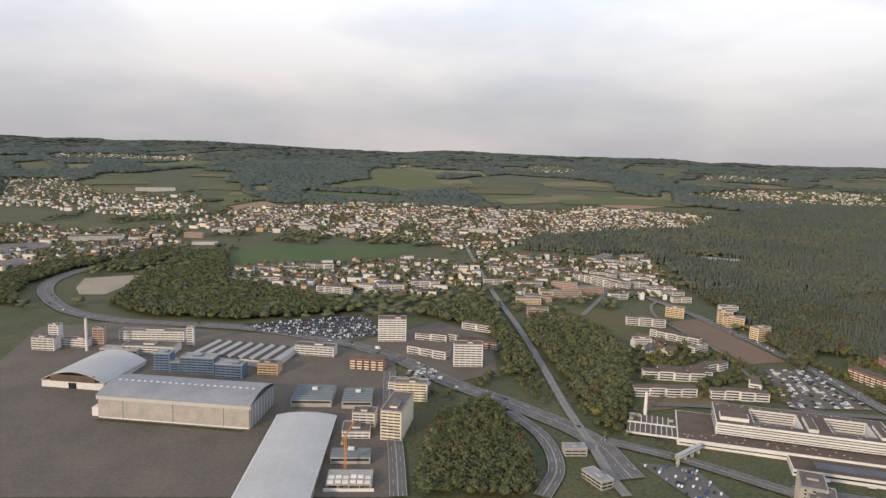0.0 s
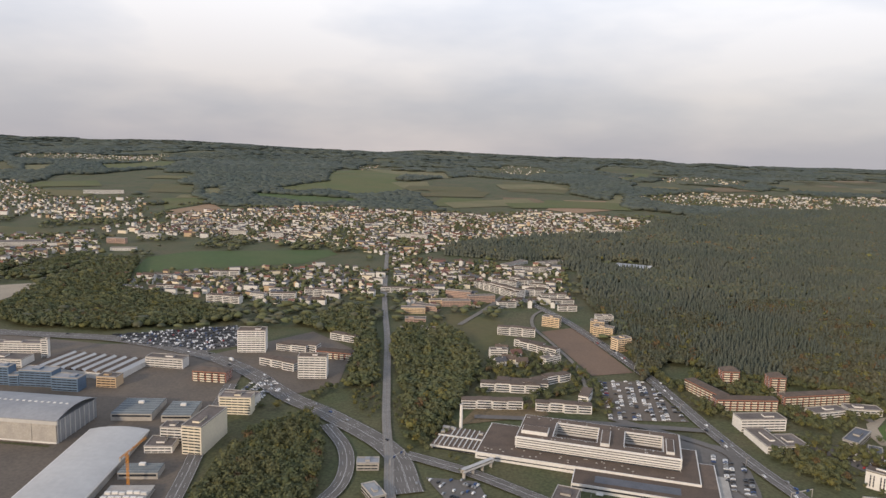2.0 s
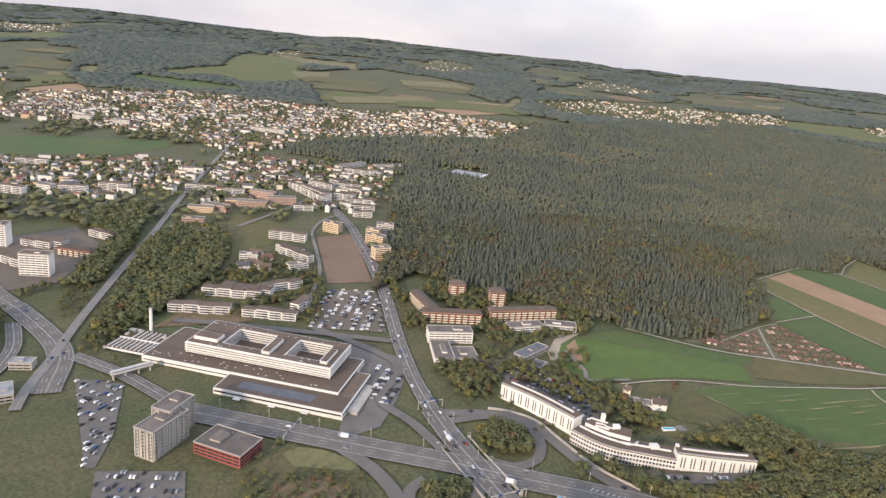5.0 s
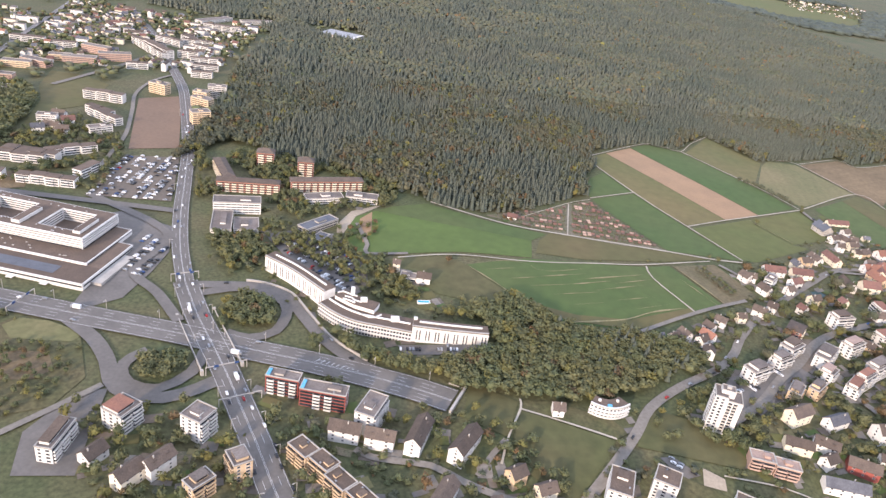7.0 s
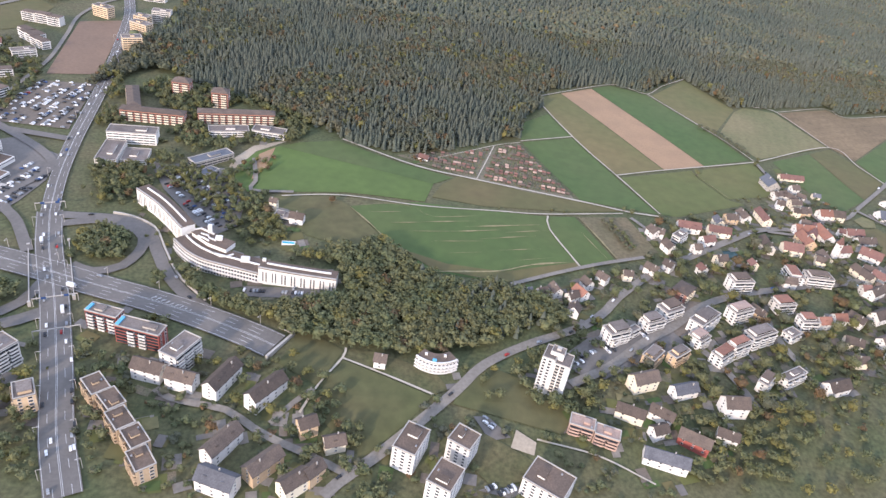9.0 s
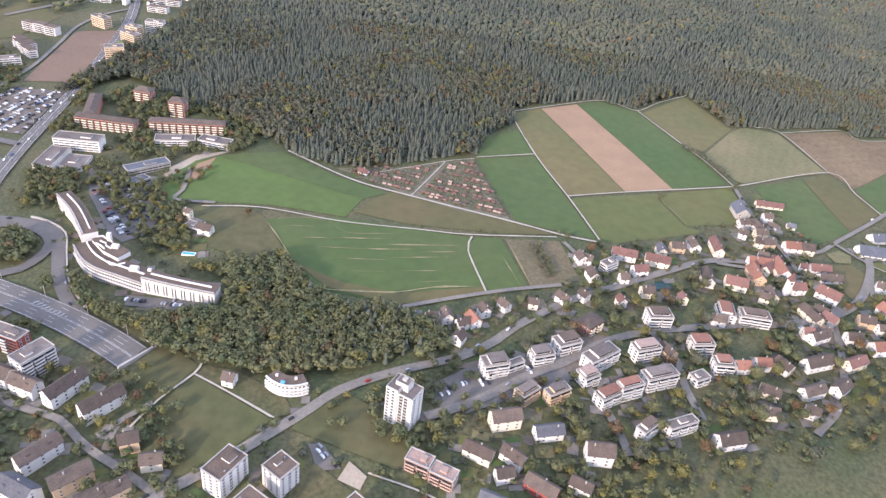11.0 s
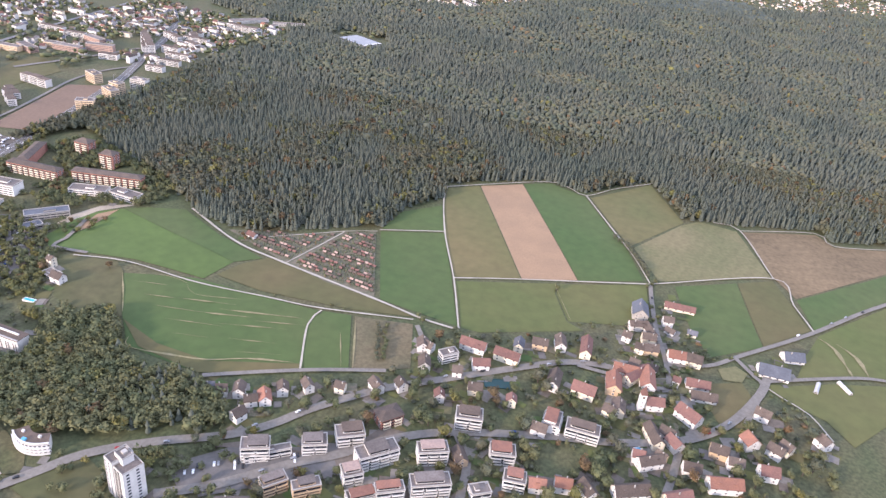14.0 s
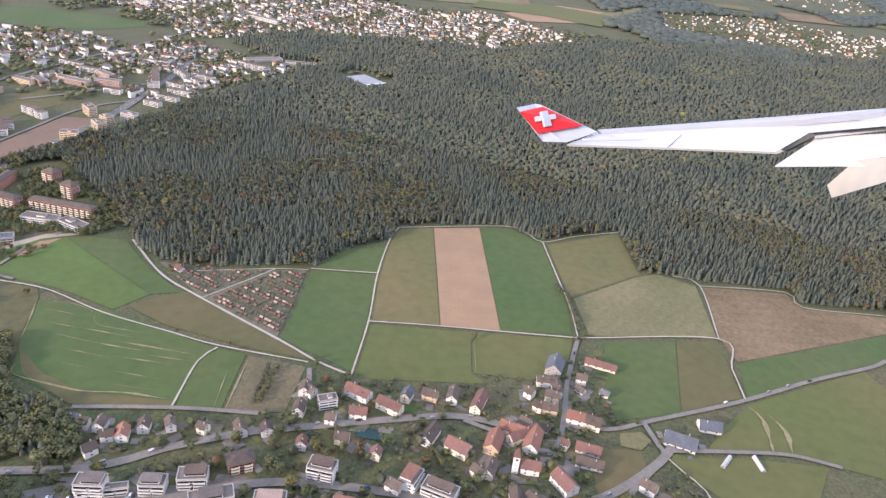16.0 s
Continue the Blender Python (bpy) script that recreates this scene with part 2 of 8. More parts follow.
M = {
    "ground": mat("ground", (0.070, 0.080, 0.034), (0.100, 0.090, 0.044), 0.04, fine=0.8, fine_amt=0.4, bump=0.3),
    "soil_tan": mat("soil_tan", (0.305, 0.198, 0.112), (0.262, 0.172, 0.100), 0.08, fine=1.5, fine_amt=0.12),
    "soil_brown": mat("soil_brown", (0.142, 0.102, 0.054), (0.190, 0.135, 0.072), 0.03, fine=0.5, fine_amt=0.25, rows=(70, 0.045, 0.04)),
    "rough": mat("rough_grass", (0.075, 0.078, 0.032), (0.112, 0.092, 0.046), 0.05, fine=0.7, fine_amt=0.4, bump=0.3),
    "soil_red": mat("soil_red", (0.196, 0.130, 0.086), (0.168, 0.114, 0.077), 0.05, fine=0.6, fine_amt=0.12),
    "soil_olive": mat("soil_olive", (0.14, 0.102, 0.056), (0.16, 0.12, 0.068), 0.06, fine=0.9, fine_amt=0.3),
    "crop_green": mat("crop_green", (0.060, 0.096, 0.026), (0.082, 0.102, 0.033), 0.018, fine=0.22, fine_amt=0.12, edge=(0.3, 0.7)),
    "crop_bright": mat("crop_bright", (0.088, 0.128, 0.030), (0.070, 0.098, 0.028), 0.016, fine=0.22, fine_amt=0.12, edge=(0.3, 0.7)),
    "crop_olive": mat("crop_olive", (0.15, 0.12, 0.05), (0.106, 0.108, 0.037), 0.02, fine=0.22, fine_amt=0.12, edge=(0.3, 0.7)),
    "orchard": mat("orchard_grass", (0.112, 0.098, 0.052), (0.142, 0.112, 0.062), 0.06, fine=0.7, fine_amt=0.25),
    "turf": mat("turf", (0.072, 0.078, 0.029), (0.096, 0.085, 0.038), 0.03, fine=0.25, fine_amt=0.2, edge=(0.3, 0.7)),
    "meadow": mat("meadow", (0.088, 0.106, 0.03), (0.118, 0.11, 0.038), 0.014, fine=0.22, fine_amt=0.12, edge=(0.3, 0.7)),
    "meadow_olive": mat("meadow_olive", (0.120, 0.097, 0.041), (0.085, 0.088, 0.031), 0.022, fine=0.22, fine_amt=0.12, edge=(0.3, 0.7)),
    "straw": mat("straw", (0.178, 0.15, 0.072), (0.135, 0.13, 0.056), 0.03, fine=0.5, fine_amt=0.18, rows=(20, 0.05, 0.025)),
    "garden_soil": mat("garden_soil", (0.115, 0.112, 0.066), (0.165, 0.135, 0.092), 0.4, fine=2.5, fine_amt=0.4),
    "asphalt": mat("asphalt", (0.122, 0.110, 0.097), (0.148, 0.134, 0.119), 0.12, rough=0.75, fine=0.9, fine_amt=0.12),
    "gravel": mat("gravel", (0.36, 0.30, 0.22), (0.29, 0.245, 0.185), 0.06, fine=1.2, fine_amt=0.15),
    "lane": mat("lane", (0.205, 0.182, 0.150), (0.170, 0.152, 0.128), 0.12, rough=0.8, fine=0.9, fine_amt=0.18),
    "asphalt_pale": mat("asphalt_pale", (0.148, 0.12, 0.092), (0.118, 0.098, 0.078), 0.05, rough=0.8, fine=0.8, fine_amt=0.2),
    "path": mat("path", (0.42, 0.37, 0.29), (0.36, 0.32, 0.25), 0.3, fine=2.0, fine_amt=0.15),
    "track": mat("track", (0.27, 0.225, 0.12), (0.19, 0.17, 0.082), 0.3, fine=1.0, fine_amt=0.2),
    "ballast": mat("ballast", (0.25, 0.225, 0.195), (0.21, 0.19, 0.165), 0.3, fine=3.0, fine_amt=0.3),
    "marking": mat("marking", (0.62, 0.61, 0.58), None, 0.5, fine_amt=0.15),
    "white": mat("white_render", (0.70, 0.67, 0.62), (0.62, 0.59, 0.54), 0.15, fine=1.2, fine_amt=0.1, rnd=0.1),
    "cream": mat("cream_render", (0.74, 0.66, 0.50), (0.68, 0.60, 0.46), 0.15, fine=1.2, fine_amt=0.08, rnd=0.1),
    "rose": mat("rose_render", (0.47, 0.32, 0.25), (0.40, 0.28, 0.225), 0.15, fine=1.2, fine_amt=0.1, rnd=0.12),
    "shed_roof": mat("shed_roof", (0.155, 0.175, 0.18), (0.125, 0.14, 0.145), 0.15, rough=0.5, fine=0.8, fine_amt=0.12),
    "crane_orange": mat("crane_orange", (0.62, 0.27, 0.05), None, 0.5, rough=0.5, fine_amt=0.08),
    "yellow": mat("ochre_render", (0.55, 0.405, 0.255), (0.49, 0.36, 0.23), 0.15, fine=1.2, fine_amt=0.1, rnd=0.12),
    "gold": mat("golden_render", (0.72, 0.56, 0.37), (0.66, 0.51, 0.34), 0.15, fine=1.2, fine_amt=0.1, rnd=0.08),
    "orange": mat("orange_render", (0.52, 0.27, 0.13), (0.46, 0.25, 0.14), 0.15, fine=1.2, fine_amt=0.1, rnd=0.12),
    "brick": mat("red_brick", (0.38, 0.185, 0.135), (0.32, 0.16, 0.12), 0.3, fine=2.5, fine_amt=0.18, rnd=0.1),
    "red": mat("red_panel", (0.3, 0.085, 0.065), (0.26, 0.075, 0.06), 0.3, fine=1.5, fine_amt=0.12),
    "concrete": mat("concrete", (0.42, 0.385, 0.335), (0.34, 0.315, 0.28), 0.2, fine=1.5, fine_amt=0.12),
    "blue": mat("blue_cladding", (0.10, 0.15, 0.22), (0.13, 0.19, 0.27), 0.2, rough=0.4, fine_amt=0.12),
    "metal_roof": mat("metal_roof", (0.29, 0.29, 0.29), (0.235, 0.235, 0.24), 0.1, rough=0.5, fine=0.7, fine_amt=0.1),
    "pale_roof": mat("pale_roof", (0.5, 0.485, 0.455), (0.44, 0.425, 0.4), 0.06, rough=0.6, fine=0.5, fine_amt=0.06),
    "gravel_roof": mat("gravel_roof", (0.134, 0.11, 0.094), (0.178, 0.15, 0.13), 0.25, fine=2.0, fine_amt=0.22, rnd=0.2),
    "dark_roof": mat("dark_roof", (0.138, 0.1, 0.074), (0.11, 0.082, 0.062), 0.25, fine=2.0, fine_amt=0.25, rnd=0.15),
    "tan_roof": mat("tan_roof", (0.36, 0.255, 0.20), (0.30, 0.22, 0.18), 0.3, fine=2.0, fine_amt=0.2),
    "tile_brown": mat("tile_brown", (0.116, 0.088, 0.068), (0.088, 0.068, 0.055), 0.4, fine=2.5, fine_amt=0.25, rnd=0.25),
    "tile_red": mat("tile_red", (0.185, 0.098, 0.076), (0.148, 0.083, 0.068), 0.4, fine=2.5, fine_amt=0.22, rnd=0.2),
    "tile_orange": mat("tile_orange", (0.26, 0.125, 0.083), (0.215, 0.11, 0.078), 0.4, fine=2.5, fine_amt=0.2, rnd=0.15),
    "tile_grey": mat("tile_grey", (0.13, 0.13, 0.14), (0.10, 0.10, 0.11), 0.4, fine=2.5, fine_amt=0.22, rnd=0.2),
    "slate": mat("slate", (0.11, 0.115, 0.13), (0.09, 0.095, 0.108), 0.3, rough=0.55, fine=1.5, fine_amt=0.15),
    "glass": mat("window_glass", (0.025, 0.028, 0.033), (0.04, 0.043, 0.05), 0.8, rough=0.12, fine_amt=0.2, rnd=0.3),
    # Paler window glass for blocks beyond y = 460, softening their dark stripes.
    "pale_far_glass": mat("pale_far_glass", (0.105, 0.098, 0.092), (0.075, 0.072, 0.070), 0.6, rough=0.3, fine_amt=0.25, rnd=0.3),
    "frame": mat("window_frame", (0.62, 0.60, 0.57), None, 0.5, fine_amt=0.1),
    "bark": mat("bark", (0.085, 0.065, 0.05), (0.06, 0.048, 0.038), 1.0, fine=4.0, fine_amt=0.3),
    "conifer": mat("conifer", (0.078, 0.090, 0.066), (0.098, 0.102, 0.073), 0.02, fine=0.4, fine_amt=0.2, island=0.12),
    "broadleaf": mat("broadleaf", (0.088, 0.101, 0.046), (0.120, 0.118, 0.053), 0.07, fine=0.4, fine_amt=0.22, island=0.16),
    "forest_leaf": mat("forest_leaf", (0.080, 0.090, 0.056), (0.104, 0.099, 0.060), 0.05, fine=0.3, fine_amt=0.2, island=0.12),
    "autumn": mat("autumn", (0.135, 0.086, 0.040), (0.108, 0.080, 0.040), 0.05, fine=0.5, fine_amt=0.25, island=0.2),
    "yellowing": mat("yellowing", (0.150, 0.132, 0.040), (0.112, 0.112, 0.038), 0.06, fine=0.5, fine_amt=0.25, island=0.2),
    # Far woods: base colour leans blue-grey to stand for distance haze.
    "haze_tinted_wood": mat("haze_tinted_wood", (0.062, 0.077, 0.063), (0.080, 0.091, 0.071), 0.006, fine=0.05, fine_amt=0.2, island=0.12),
    "car_white": mat("car_white", (0.75, 0.75, 0.74), None, 0.5, rough=0.3, fine_amt=0.03),
    "car_grey": mat("car_grey", (0.28, 0.29, 0.30), None, 0.5, rough=0.3, fine_amt=0.03),
    "car_dark": mat("car_dark", (0.03, 0.032, 0.036), None, 0.5, rough=0.3, fine_amt=0.03),
    "car_red": mat("car_red", (0.32, 0.03, 0.025), None, 0.5, rough=0.3, fine_amt=0.03),
    "car_blue": mat("car_blue", (0.04, 0.08, 0.2), None, 0.5, rough=0.3, fine_amt=0.03),
    "rubber": mat("rubber", (0.02, 0.02, 0.02), None, 0.5, fine_amt=0.1),
    "pool": mat("pool_water", (0.08, 0.42, 0.55), None, 0.5, rough=0.1, fine_amt=0.05),
    "awning": mat("awning", (0.14, 0.42, 0.62), None, 0.5, rough=0.6, fine_amt=0.08),
    "pond": mat("pond_cover", (0.018, 0.06, 0.055), None, 0.3, rough=0.4, fine_amt=0.1),
    "wing_grey": mat("wing_paint", (0.33, 0.35, 0.39), (0.31, 0.33, 0.37), 0.3, rough=0.4, fine_amt=0.04),
    "wing_white": mat("wing_white", (0.55, 0.56, 0.58), None, 0.3, rough=0.35, fine_amt=0.03),
    "wing_fairing": mat("wing_fairing", (0.40, 0.38, 0.33), (0.34, 0.32, 0.28), 0.6, rough=0.45, fine_amt=0.08),
    "wing_red": mat("winglet_red", (0.65, 0.02, 0.02), None, 0.3, rough=0.35, fine_amt=0.03),
}

# ---- the lie of the land ----
RISE_Y = [-3000, 0, 120, 170, 200, 260, 300, 350, 450, 800, 1100, 1650, 2050, 2600, 3200, 4000, 4700, 9000]
RISE_Z = [-3, -3, -0.5, 1.2, 2.5, 4.5, 6, 8, 9, 13, 20, 46, 54, 50, 60, 80, 70, 60]


def smooth(a, b, x):
    t = min(1.0, max(0.0, (x - a) / (b - a)))
    return t * t * (3 - 2 * t)


def ground_z(x, y):
    z = sum(float(np.interp(y + d, RISE_Y, RISE_Z)) for d in (-15, 0, 15)) / 3
    z += 4 * smooth(260, 330, x) * smooth(110, 150, y) * (1 - smooth(235, 330, y))
    if y > 1300:
        far = smooth(1300, 3000, y)
        z += far * (26 * noise.noise(Vector((x / 900, y / 700, 3.1))) + 14 * noise.noise(Vector((x / 300, y / 260, 7.7))) - 0.011 * x)
    return z


# ---- mesh helpers ----
def mesh_of(name, verts, faces, mats, index=None):
    me = bpy.data.meshes.new(name)
    me.from_pydata(verts, [], faces)
    for m in mats:
        me.materials.append(M[m] if isinstance(m, str) else m)
    if index is not None:
        me.polygons.foreach_set("material_index", np.asarray(index, dtype=np.int32))
    me.update()
    return me


def thing(name, x, y, z=None, rot=0.0, label="", category="", group=""):
    ob = new(name)
    ob.empty_display_size = 0.5
    ob.matrix_world = pose(x, y, ground_z(x, y) if z is None else z, 0, 0, rot)
    return tagged(ob, label, category, group)


def part(name, me, parent, loc=(0, 0, 0), scale=(1, 1, 1), rot=0.0, label=""):
    ob = new(name, me)
    ob.parent = parent
    ob.location, ob.scale, ob.rotation_euler = loc, scale, (0, 0, radians(rot))
    return tagged(ob, label)


BOX_F = [(0, 3, 2, 1), (4, 5, 6, 7), (0, 1, 5, 4), (1, 2, 6, 5), (2, 3, 7, 6), (3, 0, 4, 7)]


def box_v(x0, y0, z0, x1, y1, z1):
    return [(x0, y0, z0), (x1, y0, z0), (x1, y1, z0), (x0, y1, z0), (x0, y0, z1), (x1, y0, z1), (x1, y1, z1), (x0, y1, z1)]


def boxes_mesh(name, boxes, mats, which=None):
    v, f, idx = [], [], []
    for n, b in enumerate(boxes):
        o = len(v)
        v += box_v(*b)
        f += [tuple(i + o for i in q) for q in BOX_F]
        idx += [which[n] if which else 0] * 6
    return mesh_of(name, v, f, mats, idx)


# ---- ground, one sheet to the horizon ----
def axis(parts):
    out = []
    for a, b, s in parts:
        out += list(np.arange(a, b, s))
    return out + [parts[-1][1]]


def build_ground():
    xs = axis([(-4600, -1000, 200), (-1000, -300, 25), (-300, 800, 12), (800, 1600, 30), (1600, 4700, 200)])
    ys = axis([(-1200, 0, 100), (0, 500, 10), (500, 2400, 25), (2400, 4700, 60)])
    v = [(x, y, ground_z(x, y)) for y in ys for x in xs]
    w = len(xs)
    f = [(j * w + i, j * w + i + 1, (j + 1) * w + i + 1, (j + 1) * w + i) for j in range(len(ys) - 1) for i in range(w - 1)]
    tagged(new("ground", mesh_of("ground", v, f, ["ground"])), "rough grass and bare earth between the fields and streets", "ground", kind="structure")


build_ground()


def inside(px, py, poly):
    px, py = np.asarray(px, float), np.asarray(py, float)
    hit = np.zeros(px.shape, bool)
    for (x0, y0), (x1, y1) in zip(poly, poly[1:] + poly[:1]):
        hit ^= ((y0 > py) != (y1 > py)) & (px < (x1 - x0) * (py - y0) / ((y1 - y0) or 1e-9) + x0)
    return hit


FIELD_WORDS = {
    "soil_tan": ("bare tan ploughed soil field between crops", "field"), "soil_red": ("reddish brown bare field beside the main road", "field"), "soil_brown": ("brown freshly worked soil field", "field"),
    "rough": ("rough dark grass with low scrub", "rough grass"), "soil_olive": ("dull brown and olive stubble patch", "field"), "crop_green": ("deep green field of young crop", "field"),
    "crop_bright": ("bright green mown grass field beside a path", "field"), "crop_olive": ("olive green grass field beside farm paths", "field"),
    "orchard": ("brownish dry grass under fruit trees", "grass"), "turf": ("dull green mown grass beside paths", "grass"), "meadow": ("green meadow with faint mowing stripes", "meadow"), "meadow_olive": ("olive green rough meadow", "meadow"),
    "straw": ("pale straw-green stubble field", "field"), "garden_soil": ("dark garden ground of small allotments", "garden ground"),
    "gravel": ("pale beige gravel pad beside the motorway bend", "yard"), "asphalt": ("grey asphalt yard with parking rows", "yard"), "asphalt_pale": ("pale worn grey-brown concrete apron", "apron"),
}
layer = itertools.count()


def drape(name, poly, lift, mats, skirt=0.0):
    """A flat patch that follows the land: cut by a grid, so that it lies on the ground everywhere."""
    bm = bmesh.new()
    face = bm.faces.new([bm.verts.new((x, y, 0)) for x, y in poly])
    span = max(max(p[0] for p in poly) - min(p[0] for p in poly), max(p[1] for p in poly) - min(p[1] for p in poly))
    step = max(10.0, span / 40)
    for n, lo, hi in ((0, min(p[0] for p in poly), max(p[0] for p in poly)), (1, min(p[1] for p in poly), max(p[1] for p in poly))):
        c = lo + step
        while c < hi:
            co, no = [0, 0, 0], [0, 0, 0]
            co[n], no[n] = c, 1
            bmesh.ops.bisect_plane(bm, geom=bm.verts[:] + bm.edges[:] + bm.faces[:], plane_co=co, plane_no=no)
            c += step
    bmesh.ops.triangulate(bm, faces=bm.faces[:])
    for v in bm.verts:
        v.co.z = ground_z(v.co.x, v.co.y) + lift
    bm.normal_update()
    for f in bm.faces:
        if f.normal.z < 0:
            f.normal_flip()
    me = bpy.data.meshes.new(name)
    bm.to_mesh(me)
    bm.free()
    for m in mats:
        me.materials.append(M[m])
    return me


FIELDS = []


def field(kind, poly):
    FIELDS.append(poly)
    far = max(p[1] for p in poly) > 900
    me = drape("field", poly, (0.5 if far else 0.10) + 0.004 * next(layer), [kind])
    words, cat = FIELD_WORDS[kind]
    return tagged(new("field" if cat == "field" else cat.replace(" ", "_"), me), words, cat, kind="structure")


def smooth_line(pts, step=4.0):
    """Points along a Catmull-Rom line through pts."""
    p = [Vector(a) for a in pts]
    p = [p[0] * 2 - p[1]] + p + [p[-1] * 2 - p[-2]]
    out = []
    for a, b, c, d in zip(p, p[1:], p[2:], p[3:]):
        n = max(2, int((c - b).length / step))
        for k in range(n):
            t = k / n
            out.append(0.5 * (2 * b + (c - a) * t + (2 * a - 5 * b + 4 * c - d) * t * t + (3 * b - a - 3 * c + d) * t ** 3))
    return out + [p[-2]]


ROADS = []
ROAD_WORDS = {"asphalt": ("grey asphalt road with worn white markings", "road"), "path": ("pale gravel farm path between fields", "path"), "ballast": ("brown-grey railway ballast bed", "railway"), "track": ("pale dry wheel track across a field", "track")}


def road(kind, width, pts):
    if kind == "track":
        width *= 1.6
    if kind == "path":
        width *= 0.82
    line = smooth_line(pts)
    ROADS.append((line, width))
    lift = {"asphalt": 0.45, "path": 0.40, "ballast": 0.5, "track": 0.28}[kind] + 0.004 * (next(layer) % 60)
    v, f = [], []
    for i, p in enumerate(line):
        d = (line[min(i + 1, len(line) - 1)] - line[max(i - 1, 0)]).normalized()
        n = Vector((-d.y, d.x))
        wide = width
        if kind in ("track", "path"):  # worn by wheels, uneven along the edges
            wide *= (0.95 if kind == "path" else 0.8) + (0.35 if kind == "path" else 1.3) * noise.noise(Vector((p.x / 5, p.y / 5, 6.6)))
        if kind == "track":
            wide = max(0.04, wide * min(1.0, (i + 0.3) / 3, (len(line) - 0.7 - i) / 3))
        for s in (-1, -0.33, 0.33, 1):
            q = p + n * s * wide / 2
            v.append((q.x, q.y, ground_z(q.x, q.y) + lift))
    for i in range(len(line) - 1):
        for k in range(3):
            o = i * 4 + k
            f.append((o, o + 4, o + 5, o + 1))
    words, cat = ROAD_WORDS[kind]
    ob = tagged(new({"asphalt": "road", "path": "path", "ballast": "railway", "track": "wheel_track"}[kind], mesh_of("road", v, f, ["lane" if kind == "asphalt" and width < 3.8 else kind])), words, cat, kind="structure")
    if kind == "ballast":  # the rails of two tracks
        for s in (-0.31, -0.15, 0.15, 0.31):
            rv, rf = [], []
            for i, p in enumerate(line):
                d = (line[min(i + 1, len(line) - 1)] - line[max(i - 1, 0)]).normalized()
                q = p + Vector((-d.y, d.x)) * s * width
                z = ground_z(q.x, q.y) + lift
                rv += [(q.x - 0.05, q.y, z), (q.x - 0.05, q.y, z + 0.1), (q.x + 0.05, q.y, z + 0.1), (q.x + 0.05, q.y, z)]
            rf = [(4 * i + k, 4 * i + k + 1, 4 * i + k + 5, 4 * i + k + 4) for i in range(len(line) - 1) for k in range(3)]
            rail = new("rail", mesh_of("rail", rv, rf, ["metal_roof"]))
            rail.parent = ob
    # white lines, each on its own strip
    if kind == "asphalt" and width >= 5.5:
        lanes = [0.0] if width < 6 else ([-0.24, 0.24] if width < 9.5 else [-0.31, -0.16, 0.16, 0.31])
        mv, mf = [], []
        for s in lanes + ([-0.46, 0.46, -0.02, 0.02] if width >= 6 else [-0.45, 0.45]):
            dashed = s in lanes
            for i in range(0, len(line) - 1):
                if dashed and i % 2:
                    continue
                a, b = line[i], line[i + 1]
                b = a + (b - a) * (0.75 if dashed else 1.0)
                d = (b - a).normalized()
                n = Vector((-d.y, d.x))
                o = len(mv)
                for q in (a + n * (s * width - 0.045), b + n * (s * width - 0.045), b + n * (s * width + 0.045), a + n * (s * width + 0.045)):
                    mv.append((q.x, q.y, ground_z(q.x, q.y) + lift + 0.03))
                mf.append((o + 3, o + 2, o + 1, o))
        mk = new("road_marking", mesh_of("road_marking", mv, mf, ["marking"]))
        mk.parent = ob
        tagged(mk, kind="stuff")
    return ob


# ---- trees ----
rng = np.random.default_rng(7)


def ico(sub):
    bm = bmesh.new()
    bmesh.ops.create_icosphere(bm, subdivisions=sub, radius=1.0)
    v = np.array([p.co[:] for p in bm.verts])
    f = np.array([[q.index for q in p.verts] for p in bm.faces])
    bm.free()
    return v, f


def conifer_form(seed, tiers, sides):
    r = np.random.default_rng(seed)
    v, f = [], []
    for k in range(tiers):
        z0, z1 = 0.12 + 0.80 * k / tiers, min(1.0, 0.12 + 0.80 * k / tiers + 1.15 / tiers)
        rad = 0.23 * (1 - 0.82 * k / tiers) * r.uniform(0.85, 1.1)
        o = len(v)
        for s in range(sides):
            a = 2 * math.pi * (s + r.uniform(-0.25, 0.25)) / sides
            rr = rad * r.uniform(0.72, 1.22)
            v.append((rr * math.cos(a), rr * math.sin(a), z0 + r.uniform(-0.05, 0.03)))
        v.append((r.uniform(-0.01, 0.01), r.uniform(-0.01, 0.01), z1 if k < tiers - 1 else 1.0))
        f += [(o + s, o + (s + 1) % sides, o + sides) for s in range(sides)]
    return np.array(v), np.array(f)


def blob_form(seed, lumps, sub=1):
    """A broadleaf crown: uneven lumps round a middle, with gaps between."""
    r = np.random.default_rng(seed)
    bv, bf = ico(sub)
    v, f = [], []
    for k in range(lumps):
        a, up = 2 * math.pi * k / max(1, lumps) * 2.4 + r.uniform(-0.4, 0.4), r.uniform(0.36, 0.88)
        d = 0.0 if k == 0 else r.uniform(0.10, 0.31)
        rad = (0.25 if k == 0 else r.uniform(0.075, 0.165)) * (1.25 if lumps == 1 else 1)
        c = np.array([d * math.cos(a), d * math.sin(a), 0.62 if k == 0 else up])
        w = bv * rad * (1 + r.uniform(-0.45, 0.45, (len(bv), 1))) * (1, 1, 1.1) + c
        f.append(bf + sum(len(x) for x in v))
        v.append(w)
    return np.concatenate(v), np.concatenate(f)


def leaf_form(seed, lobes, count, size, tall=0.0):
    """A broadleaf crown: sprays of leaves set every way round uneven lobes, over a small rough inner mass."""
    r = np.random.default_rng(seed)
    bv, bf = ico(1)
